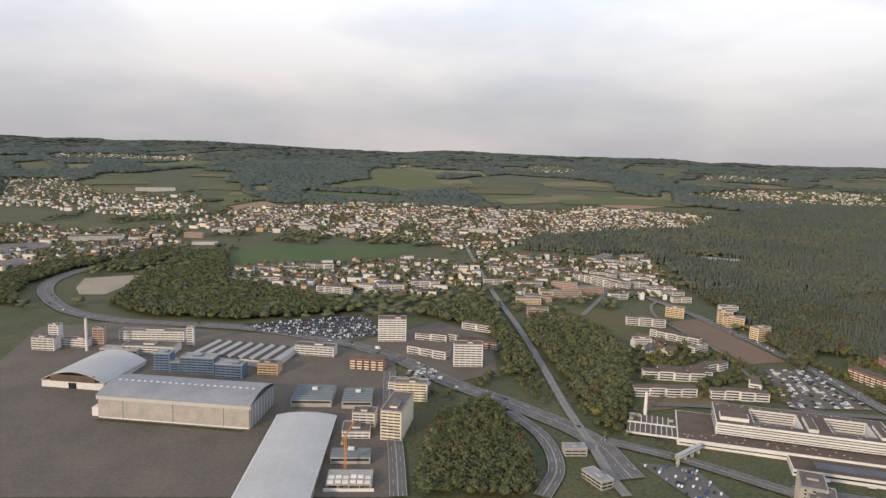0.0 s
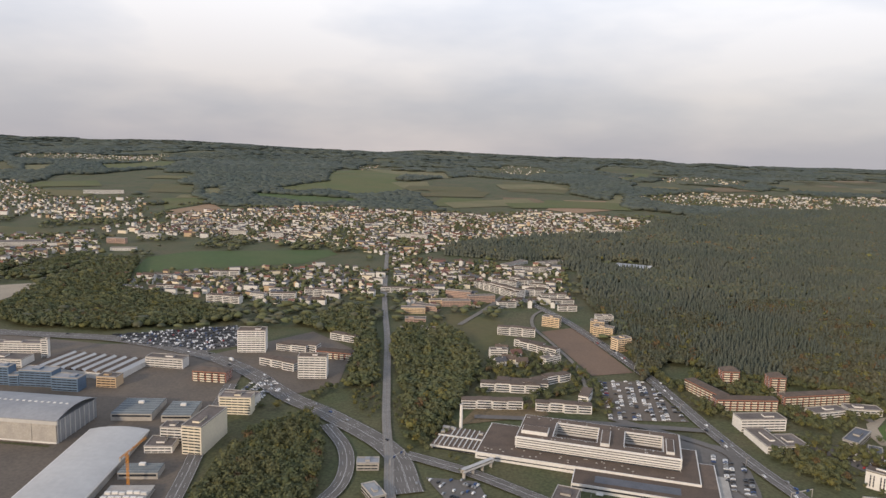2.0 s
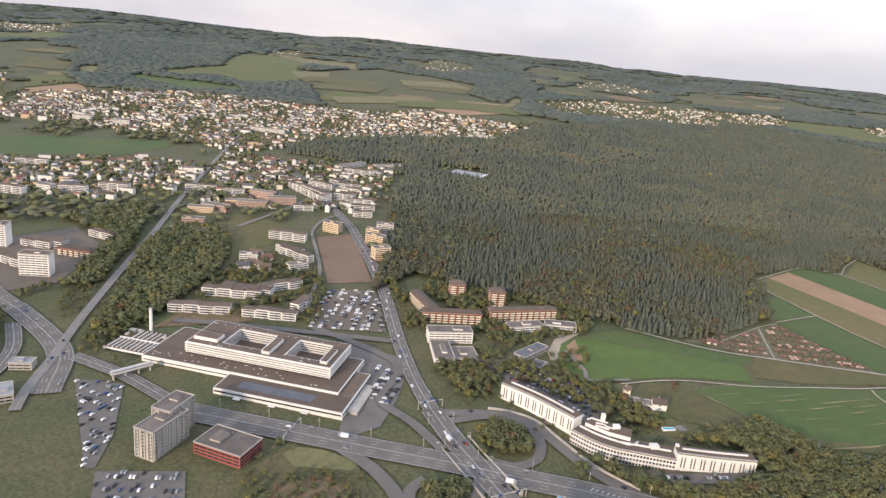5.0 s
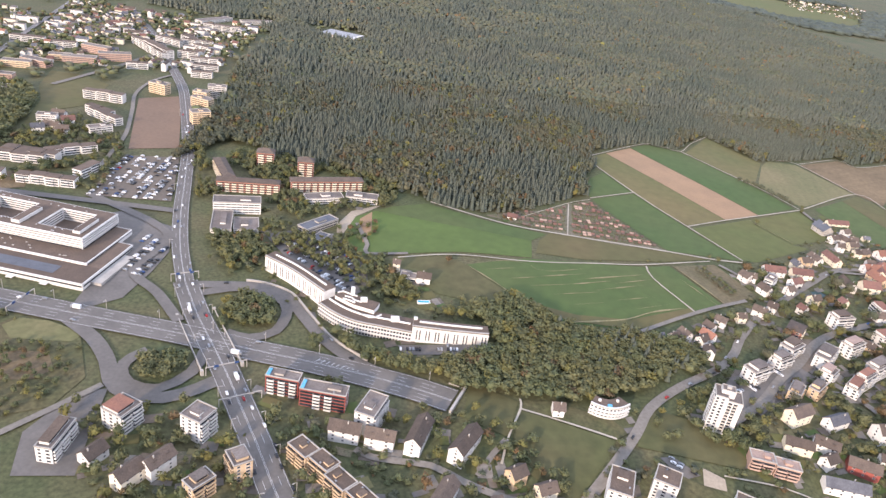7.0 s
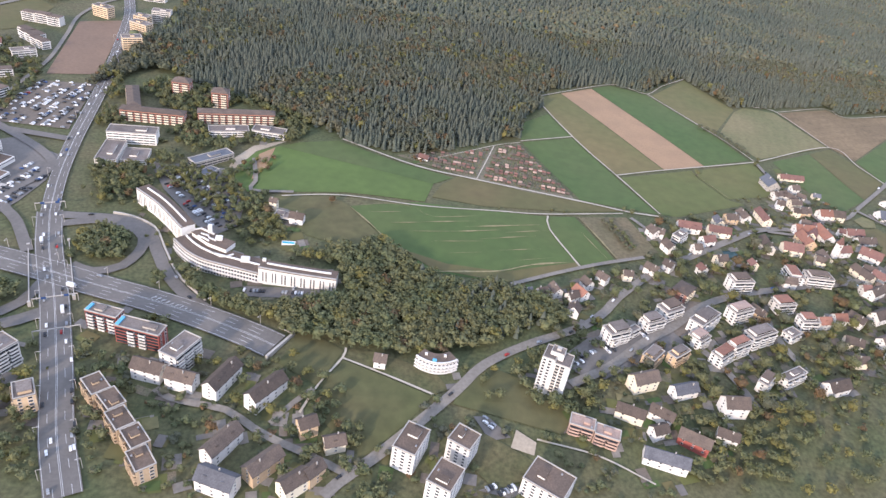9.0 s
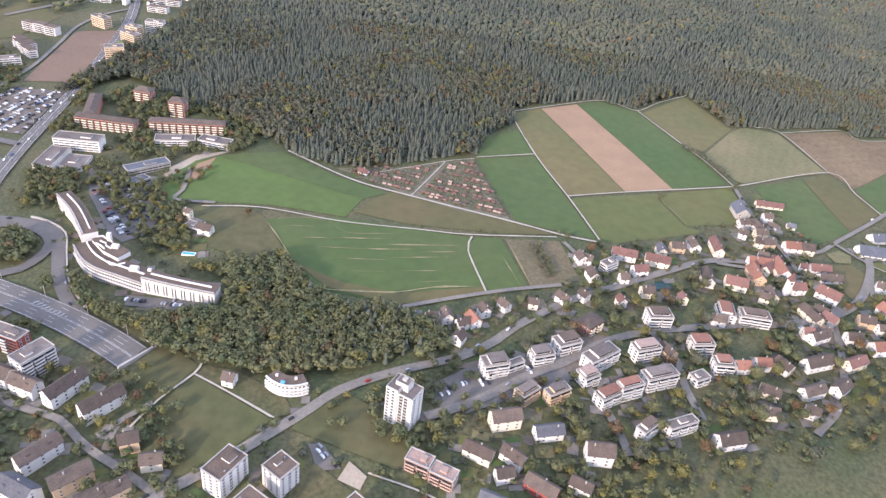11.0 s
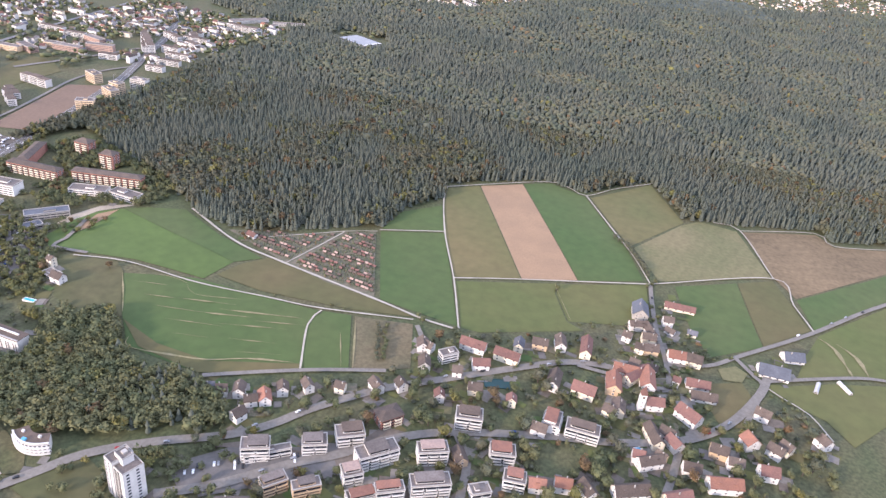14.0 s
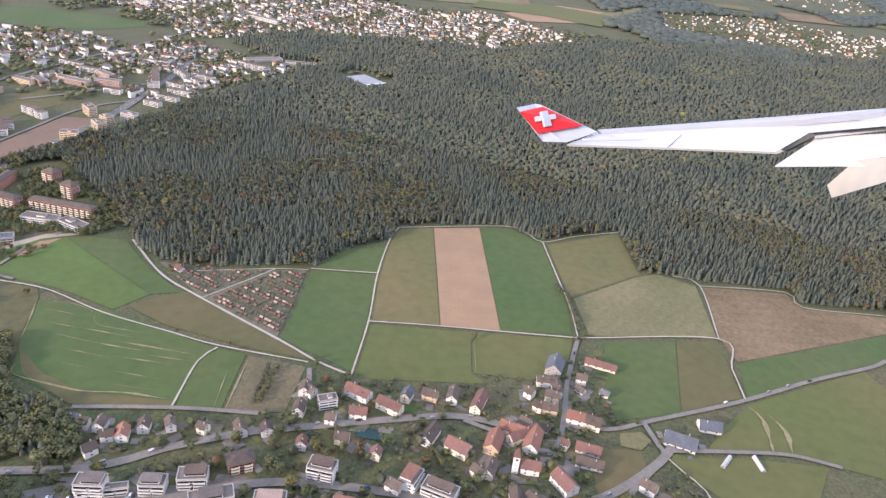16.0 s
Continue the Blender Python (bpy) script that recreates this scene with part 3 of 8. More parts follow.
    v = bv * (0.25, 0.25, 0.27) * (1 + r.uniform(-0.3, 0.3, (len(bv), 1))) + (0, 0, 0.56)
    mids = [(np.array([0, 0, 0.66 + tall]), 0.25)]
    for k in range(lobes):
        a = 2 * math.pi * k / lobes + r.uniform(-0.4, 0.4)
        out = r.uniform(0.14, 0.28)
        mids.append((np.array([out * math.cos(a), out * math.sin(a), r.uniform(0.40, 0.84)]), r.uniform(0.11, 0.19)))
    V, F = [v], [bf]
    n = len(v)
    for k in range(count):
        c, rad = mids[k % len(mids)]
        d = r.normal(size=3)
        d[2] = d[2] * 0.9 + 0.3
        d /= np.linalg.norm(d)
        p = c + d * rad * r.uniform(0.7, 1.2)
        nrm = d + 0.5 * r.normal(size=3)
        nrm /= np.linalg.norm(nrm)
        u = np.cross(nrm, r.normal(size=3))
        u /= np.linalg.norm(u)
        w = np.cross(nrm, u)
        s = size * r.uniform(0.6, 1.4)
        V.append(np.array([p + s * u, p + s * (-0.5 * u + 0.8 * w), p - s * (0.55 * u + 0.75 * w)]))
        F.append(np.array([[n, n + 1, n + 2]]))
        n += 3
    return np.concatenate(V), np.concatenate(F)


CONIFERS = [conifer_form(s, 5, 7) for s in range(6)]
CONIFERS_FAR = [conifer_form(20 + s, 2, 6) for s in range(4)]
BLOBS = [leaf_form(s, 5 + s % 3, 112, 0.080, 0.05 * (s % 3)) for s in range(7)]
BLOBS_MID = [leaf_form(40 + s, 4, 46, 0.115, 0.06 * (s % 3)) for s in range(6)]
BLOBS_FAR = [blob_form(60 + s, 2) for s in range(5)]


def merge(name, places, heights, widths, forms, mats, pick):
    """All the trees of a wood as one mesh. pick: the material's number for each tree."""
    V, F, I, off = [], [], [], 0
    which = rng.integers(0, len(forms), len(places))
    for n, (fv, ff) in enumerate(forms):
        sel = np.nonzero(which == n)[0]
        if not len(sel):
            continue
        a = rng.uniform(0, 2 * np.pi, len(sel))
        c, s = np.cos(a)[:, None], np.sin(a)[:, None]
        h, w = heights[sel][:, None], widths[sel][:, None]
        x = (fv[None, :, 0] * c - fv[None, :, 1] * s) * w + places[sel, 0][:, None]
        y = (fv[None, :, 0] * s + fv[None, :, 1] * c) * w + places[sel, 1][:, None]
        z = fv[None, :, 2] * h + places[sel, 2][:, None]
        V.append(np.stack([x, y, z], -1).reshape(-1, 3))
        F.append((ff[None] + (np.arange(len(sel)) * len(fv))[:, None, None] + off).reshape(-1, 3))
        I.append(np.repeat(pick[sel], len(ff)))
        off += len(sel) * len(fv)
    V, F, I = np.concatenate(V), np.concatenate(F), np.concatenate(I)
    me = bpy.data.meshes.new(name)
    me.vertices.add(len(V))
    me.vertices.foreach_set("co", V.astype(np.float32).ravel())
    me.loops.add(F.size)
    me.loops.foreach_set("vertex_index", F.astype(np.int32).ravel())
    me.polygons.add(len(F))
    me.polygons.foreach_set("loop_start", np.arange(0, F.size, 3, dtype=np.int32))
    me.polygons.foreach_set("material_index", I.astype(np.int32))
    for m in mats:
        me.materials.append(M[m])
    me.update(calc_edges=True)
    me.shade_smooth()
    return me


def near_road(x, y, extra=1.2):
    for line, width in ROADS:
        for p in line[::2]:
            if (p.x - x) ** 2 + (p.y - y) ** 2 < (width / 2 + extra) ** 2:
                return True
    return False


def scatter(poly, spacing):
    x0, x1 = min(p[0] for p in poly), max(p[0] for p in poly)
    y0, y1 = min(p[1] for p in poly), max(p[1] for p in poly)
    gx, gy = np.meshgrid(np.arange(x0, x1, spacing), np.arange(y0, y1, spacing))
    px = gx.ravel() + rng.uniform(-0.48, 0.48, gx.size) * spacing
    py = gy.ravel() + rng.uniform(-0.48, 0.48, gx.size) * spacing
    keep = inside(px, py, poly)
    return px[keep], py[keep]


CLEARINGS = [[(241.3, 666.7), (287.4, 636.3), (299.8, 672.5), (284.4, 701.9), (235.0, 708.0)],
             [(135.3, 664.9), (145.8, 689.4), (199.8, 704.7), (213.3, 680.4), (156.9, 642.7)]]


def wood(kind, poly):
    near = min(p[1] for p in poly)
    if kind == "forest":
        bands = [(-9e9, 520, 2.35, 7.0, CONIFERS, BLOBS_MID), (520, 760, 3.1, 8.4, CONIFERS_FAR, BLOBS_FAR), (760, 9e9, 4.6, 9.2, CONIFERS_FAR, BLOBS_FAR)]
        share = 0.60
    else:
        bands = [(-9e9, 9e9, 2.75 if near < 230 else 3.2, 6.2, CONIFERS_FAR, BLOBS if near < 230 else BLOBS_MID)]
        share = -0.1
    for lo, hi, spacing, tall, con, bro in bands:
        px, py = scatter(poly, spacing)
        ok = (py >= lo) & (py < hi)
        for gap in CLEARINGS:
            ok &= ~inside(px, py, gap)
        px, py = px[ok], py[ok]
        if kind != "forest":
            ok = np.array([not near_road(x, y, 2.0) for x, y in zip(px, py)], bool)
            px, py = px[ok], py[ok]
        if not len(px):
            continue
        mixv = np.array([noise.noise(Vector((x / 45, y / 45, 1.3))) for x, y in zip(px, py)])
        tint = np.array([noise.noise(Vector((x / 30, y / 30, 6.1))) for x, y in zip(px, py)])
        cover = share + 0.7 * mixv + rng.uniform(-0.3, 0.3, len(px)) > 0.5
        pz = np.array([ground_z(x, y) for x, y in zip(px, py)]) - 0.2
        at = np.stack([px, py, pz], -1)
        for sel, forms, mats, wide in ((cover, con, ["conifer", "conifer", "conifer"], 1.12), (~cover, bro, ["forest_leaf" if kind == "forest" else "broadleaf", "autumn", "yellowing"], 1.08)):
            if not sel.any():
                continue
            n = int(sel.sum())
            h = tall * rng.uniform(0.78, 1.18, n) * (1.0 if mats[0] == "conifer" else 0.86)
            w = spacing / 2.7 * 6.2 * rng.uniform(0.72, 1.2, n) * wide
            luck = rng.uniform(0, 1, n)
            rust = (0.04 if lo < 0 else 0.015) + (0.3 if lo < 0 else 0.12) * np.clip(tint[sel], 0, 1) if kind == "forest" else 0.01 + 0.07 * np.clip(tint[sel], 0, 1)
            pick = np.where(luck < rust, 1, np.where(luck > (0.94 if lo < 0 else 0.985) - (0.1 if lo < 0 else 0.02) * np.clip(-tint[sel], 0, 1), 2, 0))
            me = merge("trees", at[sel], h, w, forms, mats, pick)
            tagged(new("conifer_wood" if mats[0] == "conifer" else "broadleaf_wood", me),
                   "dense dark green spruce and fir wood" if mats[0] == "conifer" else "mixed broadleaf wood turning yellow and brown", "forest" if kind == "forest" else "trees", kind="stuff")


# ---- fields, yards and meadows ----
field("soil_tan", [(440.5, 407.7), (463.6, 422.6), (504.7, 325.6), (479.2, 315.5)])
field("crop_green", [(464.2, 422.9), (479.0, 432.5), (501.6, 422.6), (527.9, 365.6), (535.7, 338.7), (505.3, 325.4)])
field("crop_olive", [(423.7, 395.2), (440.0, 407.3), (478.6, 315.7), (449.5, 303.8), (435.5, 342.2), (427.0, 373.6)])
field("crop_green", [(408.3, 354.6), (426.0, 371.4), (434.1, 343.9), (404.2, 332.5)])
field("crop_green", [(404.4, 330.0), (434.8, 341.8), (448.1, 302.4), (459.4, 264.8), (423.9, 270.8)])
field("meadow", [(496.4, 318.4), (537.2, 335.5), (538.2, 317.2), (535.8, 298.6), (503.6, 288.5), (496.3, 309.8)])
field("meadow", [(450.6, 300.2), (495.4, 318.4), (495.6, 309.6), (503.0, 288.1), (510.6, 284.0), (469.2, 264.3), (461.2, 264.6)])
field("crop_olive", [(504.8, 423.0), (540.4, 462.6), (558.8, 415.3), (540.5, 388.7), (528.3, 370.7)])
field("straw", [(568.1, 421.5), (556.9, 410.9), (530.6, 370.2), (543.4, 341.6), (600.4, 369.6), (588.5, 418.6)])
field("soil_brown", [(591.2, 419.2), (635.5, 437.0), (643.1, 424.5), (685.7, 438.2), (682.5, 419.8), (609.5, 353.9), (601.6, 370.5)])
field("crop_green", [(609.7, 352.6), (682.1, 417.3), (677.6, 391.5), (642.3, 358.4), (613.3, 328.3)])
field("meadow_olive", [(582.1, 356.7), (600.6, 367.3), (611.4, 327.8), (587.6, 305.5)])
field("crop_green", [(550.9, 339.9), (581.6, 356.4), (587.2, 304.5), (563.3, 286.7), (557.2, 301.3)])
field("meadow", [(614.6, 325.1), (666.0, 376.5), (673.1, 365.7), (662.2, 301.8), (646.8, 300.5), (626.5, 297.4), (597.5, 285.0), (603.7, 302.6)])
field("meadow", [(582.9, 273.9), (612.7, 288.7), (642.2, 298.6), (636.8, 278.8), (610.9, 249.8), (603.6, 261.6), (590.4, 267.4)])
field("meadow_olive", [(560.1, 267.2), (574.3, 273.4), (577.7, 263.6), (572.2, 245.7), (563.3, 242.1), (559.6, 252.7)])
field("crop_bright", [(268.0, 262.0), (268.7, 280.9), (274.5, 290.6), (283.0, 296.6), (318.0, 284.2), (355.0, 272.2), (350.6, 254.6), (316.2, 256.6), (276.0, 253.6)])
field("crop_green", [(283.1, 296.7), (291.5, 302.4), (309.4, 308.2), (337.0, 292.0), (364.6, 280.6), (355.1, 272.3), (318.1, 284.3)])
field("gravel", [(264.5, 272.9), (265.0, 281.5), (271.4, 294.8), (281.2, 300.7), (286.2, 302.7), (273.5, 289.8), (267.6, 272.7)])
field("meadow_olive", [(359.1, 273.0), (369.5, 285.4), (423.0, 270.8), (441.3, 263.9), (415.0, 258.4), (376.6, 255.8), (353.9, 259.6)])
field("crop_green", [(319.3, 245.3), (347.9, 253.6), (377.4, 252.3), (404.4, 252.2), (412.6, 215.2), (379.4, 201.7), (348.8, 205.4), (334.4, 222.7)])
field("crop_green", [(405.6, 252.6), (417.2, 254.3), (428.0, 222.2), (412.6, 217.2), (404.6, 241.8)])
field("orchard", [(418.6, 254.3), (442.2, 258.6), (449.0, 231.6), (429.2, 222.4)])
field("garden_soil", [(337.6, 298.8), (353.1, 304.5), (371.0, 310.4), (388.3, 320.6), (402.6, 328.0), (421.5, 270.3), (399.1, 273.6), (375.7, 281.4)])
field("turf", [(279.1, 250.3), (311.1, 252.6), (318.7, 246.0), (327.7, 232.1), (336.6, 219.6), (335.0, 215.0), (321.7, 214.4), (303.7, 222.8), (291.6, 240.8)])
field("turf", [(322.5, 156.0), (350.5, 143.3), (343.8, 134.6), (335.9, 126.6), (330.5, 121.5), (318.0, 133.0), (317.5, 144.7)])
field("rough", [(323.4, 161.0), (336.0, 160.0), (352.0, 152.0), (356.0, 146.5), (350.8, 144.0), (335.0, 151.2), (323.0, 157.0)])
field("turf", [(308.5, 169.6), (322.6, 160.1), (316.0, 144.6), (303.1, 153.6)])
field("soil_red", [(144.7, 431.1), (168.0, 442.8), (182.2, 354.1), (158.8, 347.8)])
field("meadow_olive", [(86.4, 437.0), (82.4, 470.9), (104.5, 467.1), (122.5, 451.8), (119.6, 408.1), (108.0, 395.8), (105.0, 382.4), (102.7, 362.4), (96.0, 412.0)])
field("soil_olive", [(95.8, 303.7), (124.9, 315.0), (128.0, 296.2), (86.6, 284.2)])
field("rough", [(147.6, 188.4), (157.9, 199.5), (181.4, 191.6), (188.6, 171.1), (183.1, 158.4), (168.9, 153.4), (150.2, 158.2), (143.0, 176.0)])
field("crop_green", [(-181.3, 587.1), (-198.4, 660.5), (-170.6, 701.3), (-35.5, 732.8), (-22.7, 707.8), (-47.2, 651.6), (-110.6, 620.3), (-147.6, 606.0)])
field("asphalt_pale", [(-152, 266), (-66, 256), (-60, 298), (-140, 300)])
field("asphalt_pale", [(-178, 291), (-145.4, 297), (-128, 264.4), (-150, 259)])
field("gravel", [(-256.0, 486.1), (-266.8, 519.4), (-232.0, 537.5), (-224.2, 514.2), (-227.3, 467.6), (-243.5, 465.7)])
field("crop_olive", [(-449.5, 710.8), (-495.9, 785.4), (-443.0, 842.4), (-373.9, 810.1), (-402.7, 741.6)])
field("asphalt_pale", [(-209.8, 325.7), (-170.9, 292.5), (-134.2, 262.6), (-70.1, 254.6), (-60.3, 208.4), (-134.8, 205.0)])
field("asphalt_pale", [(-209.8, 325.7), (-223.6, 383.5), (-186.6, 399.6), (-112.4, 382.2), (-56.3, 387.5), (-18.9, 309.4), (-12.3, 210.7), (-37.3, 209.5), (-42.6, 294.5), (-83.1, 298.3), (-170.9, 292.5)])
field("asphalt", [(-114.3, 400.3), (-48.0, 427.3), (-27.6, 390.2), (-53.8, 370.7), (-97.0, 383.7)])
field("asphalt_pale", [(-47.0, 366.0), (1.4, 418.4), (30.1, 383.9), (29.0, 327.4), (7.0, 311.2)])
field("asphalt_pale", [(159.4, 339.1), (184.9, 341.5), (190.3, 292.1), (154.1, 292.9)])
field("asphalt", [(172.0, 279.7), (186.5, 273.0), (195.6, 268.8), (197.9, 247.8), (194.6, 232.2), (188.7, 214.2), (177.7, 206.6), (173.6, 207.5), (174.5, 216.0), (178.0, 240.0), (166.0, 276.0)])
field("asphalt", [(73.1, 238.0), (91.9, 235.8), (99.6, 203.1), (100.5, 184.9), (97.4, 184.7)])
field("asphalt", [(101.2, 183.5), (127.9, 185.1), (132.4, 166.9), (106.5, 164.6)])
field("asphalt", [(233.4, 267.3), (254.5, 276.4), (276.6, 247.9), (277.0, 228.0), (270.0, 221.0), (262.0, 226.0), (252.0, 239.0), (243.0, 250.0)])
field("asphalt", [(362.6, 113.6), (372.1, 117.3), (375.2, 113.7), (371.5, 111.4)])
field("soil_tan", [(275.2, 287.1), (281.4, 295.0), (280.1, 275.2), (275.8, 264.0)])
field("asphalt", [(392.2, 162.3), (407.3, 175.9), (438.0, 186.3), (440.9, 174.4), (416.9, 163.7), (401.0, 155.3)])
field("asphalt", [(179.2, 148.0), (187.9, 164.4), (196.3, 166.4), (196.3, 151.6), (197.1, 132.6), (181.7, 132.5)])
field("soil_olive", [(155.0, 173.4), (158.0, 180.8), (166.0, 183.0), (174.6, 182.5), (178.7, 174.6), (174.4, 169.6), (160.1, 168.9)])
field("straw", [(156.2, 195.6), (160.1, 200.0), (169.5, 199.0), (178.6, 194.5), (181.4, 191.6), (179.8, 188.2), (170.0, 188.5), (161.1, 189.2)])
field("asphalt_pale", [(-87.4, 304.8), (-54.6, 376.2), (-21.0, 339.9), (-12.3, 210.7), (-60.3, 208.4)])
field("asphalt", [(362.6, 137.0), (367.0, 137.4), (373.5, 130.7), (367.1, 129.2)])
field("gravel", [(375.3, 133.4), (381.0, 129.5), (379.8, 125.3), (373.1, 127.4)])
field("rough", [(355.9, 125.3), (366.1, 131.3), (380.3, 123.2), (376.4, 117.7), (367.9, 113.8)])
field("turf", [(359.6, 148.6), (368.6, 157.6), (380.7, 152.0), (381.5, 145.9), (395.6, 142.0), (389.3, 132.7), (367.8, 138.1), (356.6, 141.0)])
field("asphalt", [(285.7, 190.7), (314.4, 189.5), (316.4, 183.8), (287.4, 185.2)])
field("asphalt_pale", [(397.0, 172.0), (410.4, 179.3), (440.5, 179.2), (455.1, 188.1), (459.8, 200.2), (448.8, 200.2), (440.1, 184.2), (418.1, 178.6)])
field("meadow_olive", [(338.4, 218.2), (352.6, 206.5), (379.4, 201.7), (412.6, 215.2), (411.1, 219.2), (379.6, 208.5), (357.7, 210.4)])
field("asphalt", [(401.1, 164.0), (410.5, 171.9), (426.6, 178.0), (441.4, 189.9), (445.6, 194.0), (444.6, 188.6), (439.2, 181.2), (442.4, 176.2), (427.3, 172.5), (420.3, 163.4), (407.2, 155.1)])
field("straw", [(565.6, 279.2), (573.4, 284.3), (577.5, 280.7), (574.3, 273.4), (566.8, 272.2)])

FAR_FIELDS = [
    ("soil_tan", [(-320, 1030), (-286, 1140), (-240, 1058), (-231, 952), (-270, 925)]),
    ("meadow", [(-196, 1842), (-130, 1957), (11, 1857), (-10, 1586), (20, 1390), (-54, 1293), (-145, 1370), (-191, 1308), (-240, 1378), (-164, 1542)]),
    ("straw", [(-133, 2006), (121, 1962), (118, 1728), (24, 1747)]),
    ("crop_green", [(-263, 1300), (-187, 1280), (-62, 1255), (-40, 1193), (-132, 1158), (-240, 1232)]),
    ("straw", [(-369, 1345), (-334, 1375), (-297, 1245), (-330, 1220)]),
    ("soil_brown", [(207, 1335), (265, 1330), (300, 1226), (201, 1229)]),
    ("soil_tan", [(321, 1315), (423, 1320), (408, 1210), (312, 1140), (264, 1173)]),
    ("meadow", [(93, 1309), (179, 1283), (187, 1203), (65, 1177)]),
    ("meadow_olive", [(238, 1674), (394, 1599), (339, 1415), (229, 1443)]),
    ("meadow", [(-382, 1182), (-330, 1203), (-291, 1162), (-325, 1045)]),
    ("meadow_olive", [(-1038, 1702), (-1033, 1839), (-851, 1581), (-891, 1498)]),
    ("straw", [(-929, 1727), (-868, 1786), (-794, 1568), (-825, 1545)]),
    ("meadow", [(-792, 1825), (-666, 2120), (-590, 1787), (-683, 1633)]),
    ("meadow_olive", [(-516, 817), (-404, 840), (-344, 786), (-398, 680), (-427, 675)]),
    ("meadow", [(870, 2807), (919, 2753), (590, 1785), (533, 1762)]),
    ("meadow_olive", [(-481, 1404), (-394, 1393), (-363, 1266), (-440, 1267)]),
    ("meadow", [(1034, 1460), (1179, 1444), (1329, 1350), (1217, 1190), (1063, 1219), (962, 1309)]),
    ("straw", [(395, 1300), (443, 1437), (470, 1428), (426, 1270), (434, 1232)]),
    ("meadow_olive", [(905, 1802), (1051, 1818), (1186, 1709), (1097, 1568), (912, 1591)]),
    ("straw", [(93, 1229), (251, 1327), (262, 1230), (212, 1214), (109, 1160)]),
    ("straw", [(-20, 1560), (60, 1600), (70, 1450), (28, 1400)]),
    ("meadow_olive", [(60, 1440), (190, 1420), (170, 1330), (80, 1330)]),
]
for kind, poly in FAR_FIELDS:
    field(kind, poly)

# ---- roads, paths and railway ----
road("asphalt", 9, [(258.3, 105.4), (249.4, 124.4), (242.1, 143.7), (236.6, 157.4), (228.2, 178.0), (215.9, 205.2), (207.9, 226.5)])
road("asphalt", 6.6, [(207.9, 226.5), (201.6, 251.4), (196.5, 280.6), (192.9, 309.0), (187.6, 349.6), (181.3, 384.5), (173.4, 423.4), (166.0, 456.7), (156.1, 487.5), (143.0, 524.6), (129.0, 569.2), (104.0, 630.0)])
road("asphalt", 11, [(119.6, 218.7), (154.9, 209.1), (184.9, 201.1), (212.3, 194.2), (237.1, 186.6), (257.8, 180.8), (274.6, 174.6), (290.7, 166.9), (301.0, 160.9)])
road("asphalt", 10, [(67.8, 226.2), (58.9, 258.5), (31.1, 289.8), (7.0, 311.2), (-21.3, 344.2), (-53.5, 368.6), (-105.3, 391.2), (-156.2, 397.5), (-191.5, 403.0), (-231.6, 425.3), (-271.6, 474.9), (-285.9, 523.5), (-276.8, 586.7), (-270.8, 695.3)])
road("asphalt", 6, [(119.6, 218.7), (92.2, 240.1), (76.1, 249.5), (65.3, 255.2)])
road("asphalt", 5, [(174.7, 200.5), (185.6, 190.3), (192.8, 179.2), (196.4, 169.9), (202.4, 163.8), (213.0, 162.6), (222.1, 167.0), (230.4, 173.9)])
road("asphalt", 4, [(203.7, 184.8), (199.5, 180.9), (197.9, 175.3), (201.6, 168.8), (210.6, 166.6), (219.1, 174.8), (221.6, 186.4)])
road("asphalt", 4, [(214.6, 219.4), (229.3, 223.8), (242.2, 218.8), (246.5, 210.2), (243.3, 197.7), (234.5, 193.3), (226.7, 196.0)])
road("asphalt", 4.5, [(211.7, 224.9), (233.3, 225.7), (245.2, 220.2), (252.1, 207.8), (260.5, 193.2), (272.9, 180.2), (289.1, 169.7), (299.6, 164.1)])
road("asphalt", 4, [(154.9, 294.2), (187.7, 270.5), (195.7, 256.3), (188.2, 233.0), (199.7, 218.1), (210.3, 201.2)])
road("asphalt", 3.5, [(130.1, 532.8), (115.6, 493.2), (92.5, 441.8)])
road("asphalt", 3.4, [(321.1, 109.0), (324.8, 113.7), (333.3, 121.2), (344.7, 132.1), (358.0, 145.9), (367.5, 157.6), (383.1, 168.5), (404.6, 179.9), (416.2, 190.2), (422.9, 198.6), (441.8, 216.1), (462.8, 230.4), (485.7, 245.7), (505.5, 258.2), (522.5, 261.8), (535.9, 258.9)])
road("asphalt", 2.1, [(509.6, 257.9), (527.6, 256.9), (539.6, 255.5), (545.0, 259.9), (544.1, 278.3), (541.4, 296.9), (539.8, 318.1), (539.0, 335.5)])
road("asphalt", 2.1, [(544.5, 272.9), (562.0, 279.7), (577.9, 294.5), (612.8, 326.5), (642.1, 356.1), (669.1, 381.0), (677.6, 391.5)])
road("asphalt", 2.1, [(573.9, 289.7), (580.1, 279.3), (582.6, 273.9), (576.8, 258.3), (572.3, 246.9)])
road("asphalt", 2.0, [(581.4, 276.6), (607.8, 289.7), (628.6, 298.5), (646.8, 300.5)])
road("asphalt", 3.4, [(395.0, 151.7), (410.3, 161.0), (426.1, 174.4), (440.1, 184.2), (454.9, 196.7), (472.9, 206.0), (504.2, 215.5), (525.6, 220.5), (548.7, 229.8), (565.8, 244.4), (580.2, 267.6), (586.2, 284.5)])
road("asphalt", 2.8, [(447.6, 186.1), (445.3, 176.7), (452.3, 163.2), (457.0, 147.4)])
road("asphalt", 2.7, [(548.7, 229.8), (543.0, 205.0), (534.4, 182.8), (519.9, 166.2)])
road("asphalt", 2.8, [(472.9, 206.0), (479.2, 194.2), (480.2, 179.2), (483.6, 164.1)])
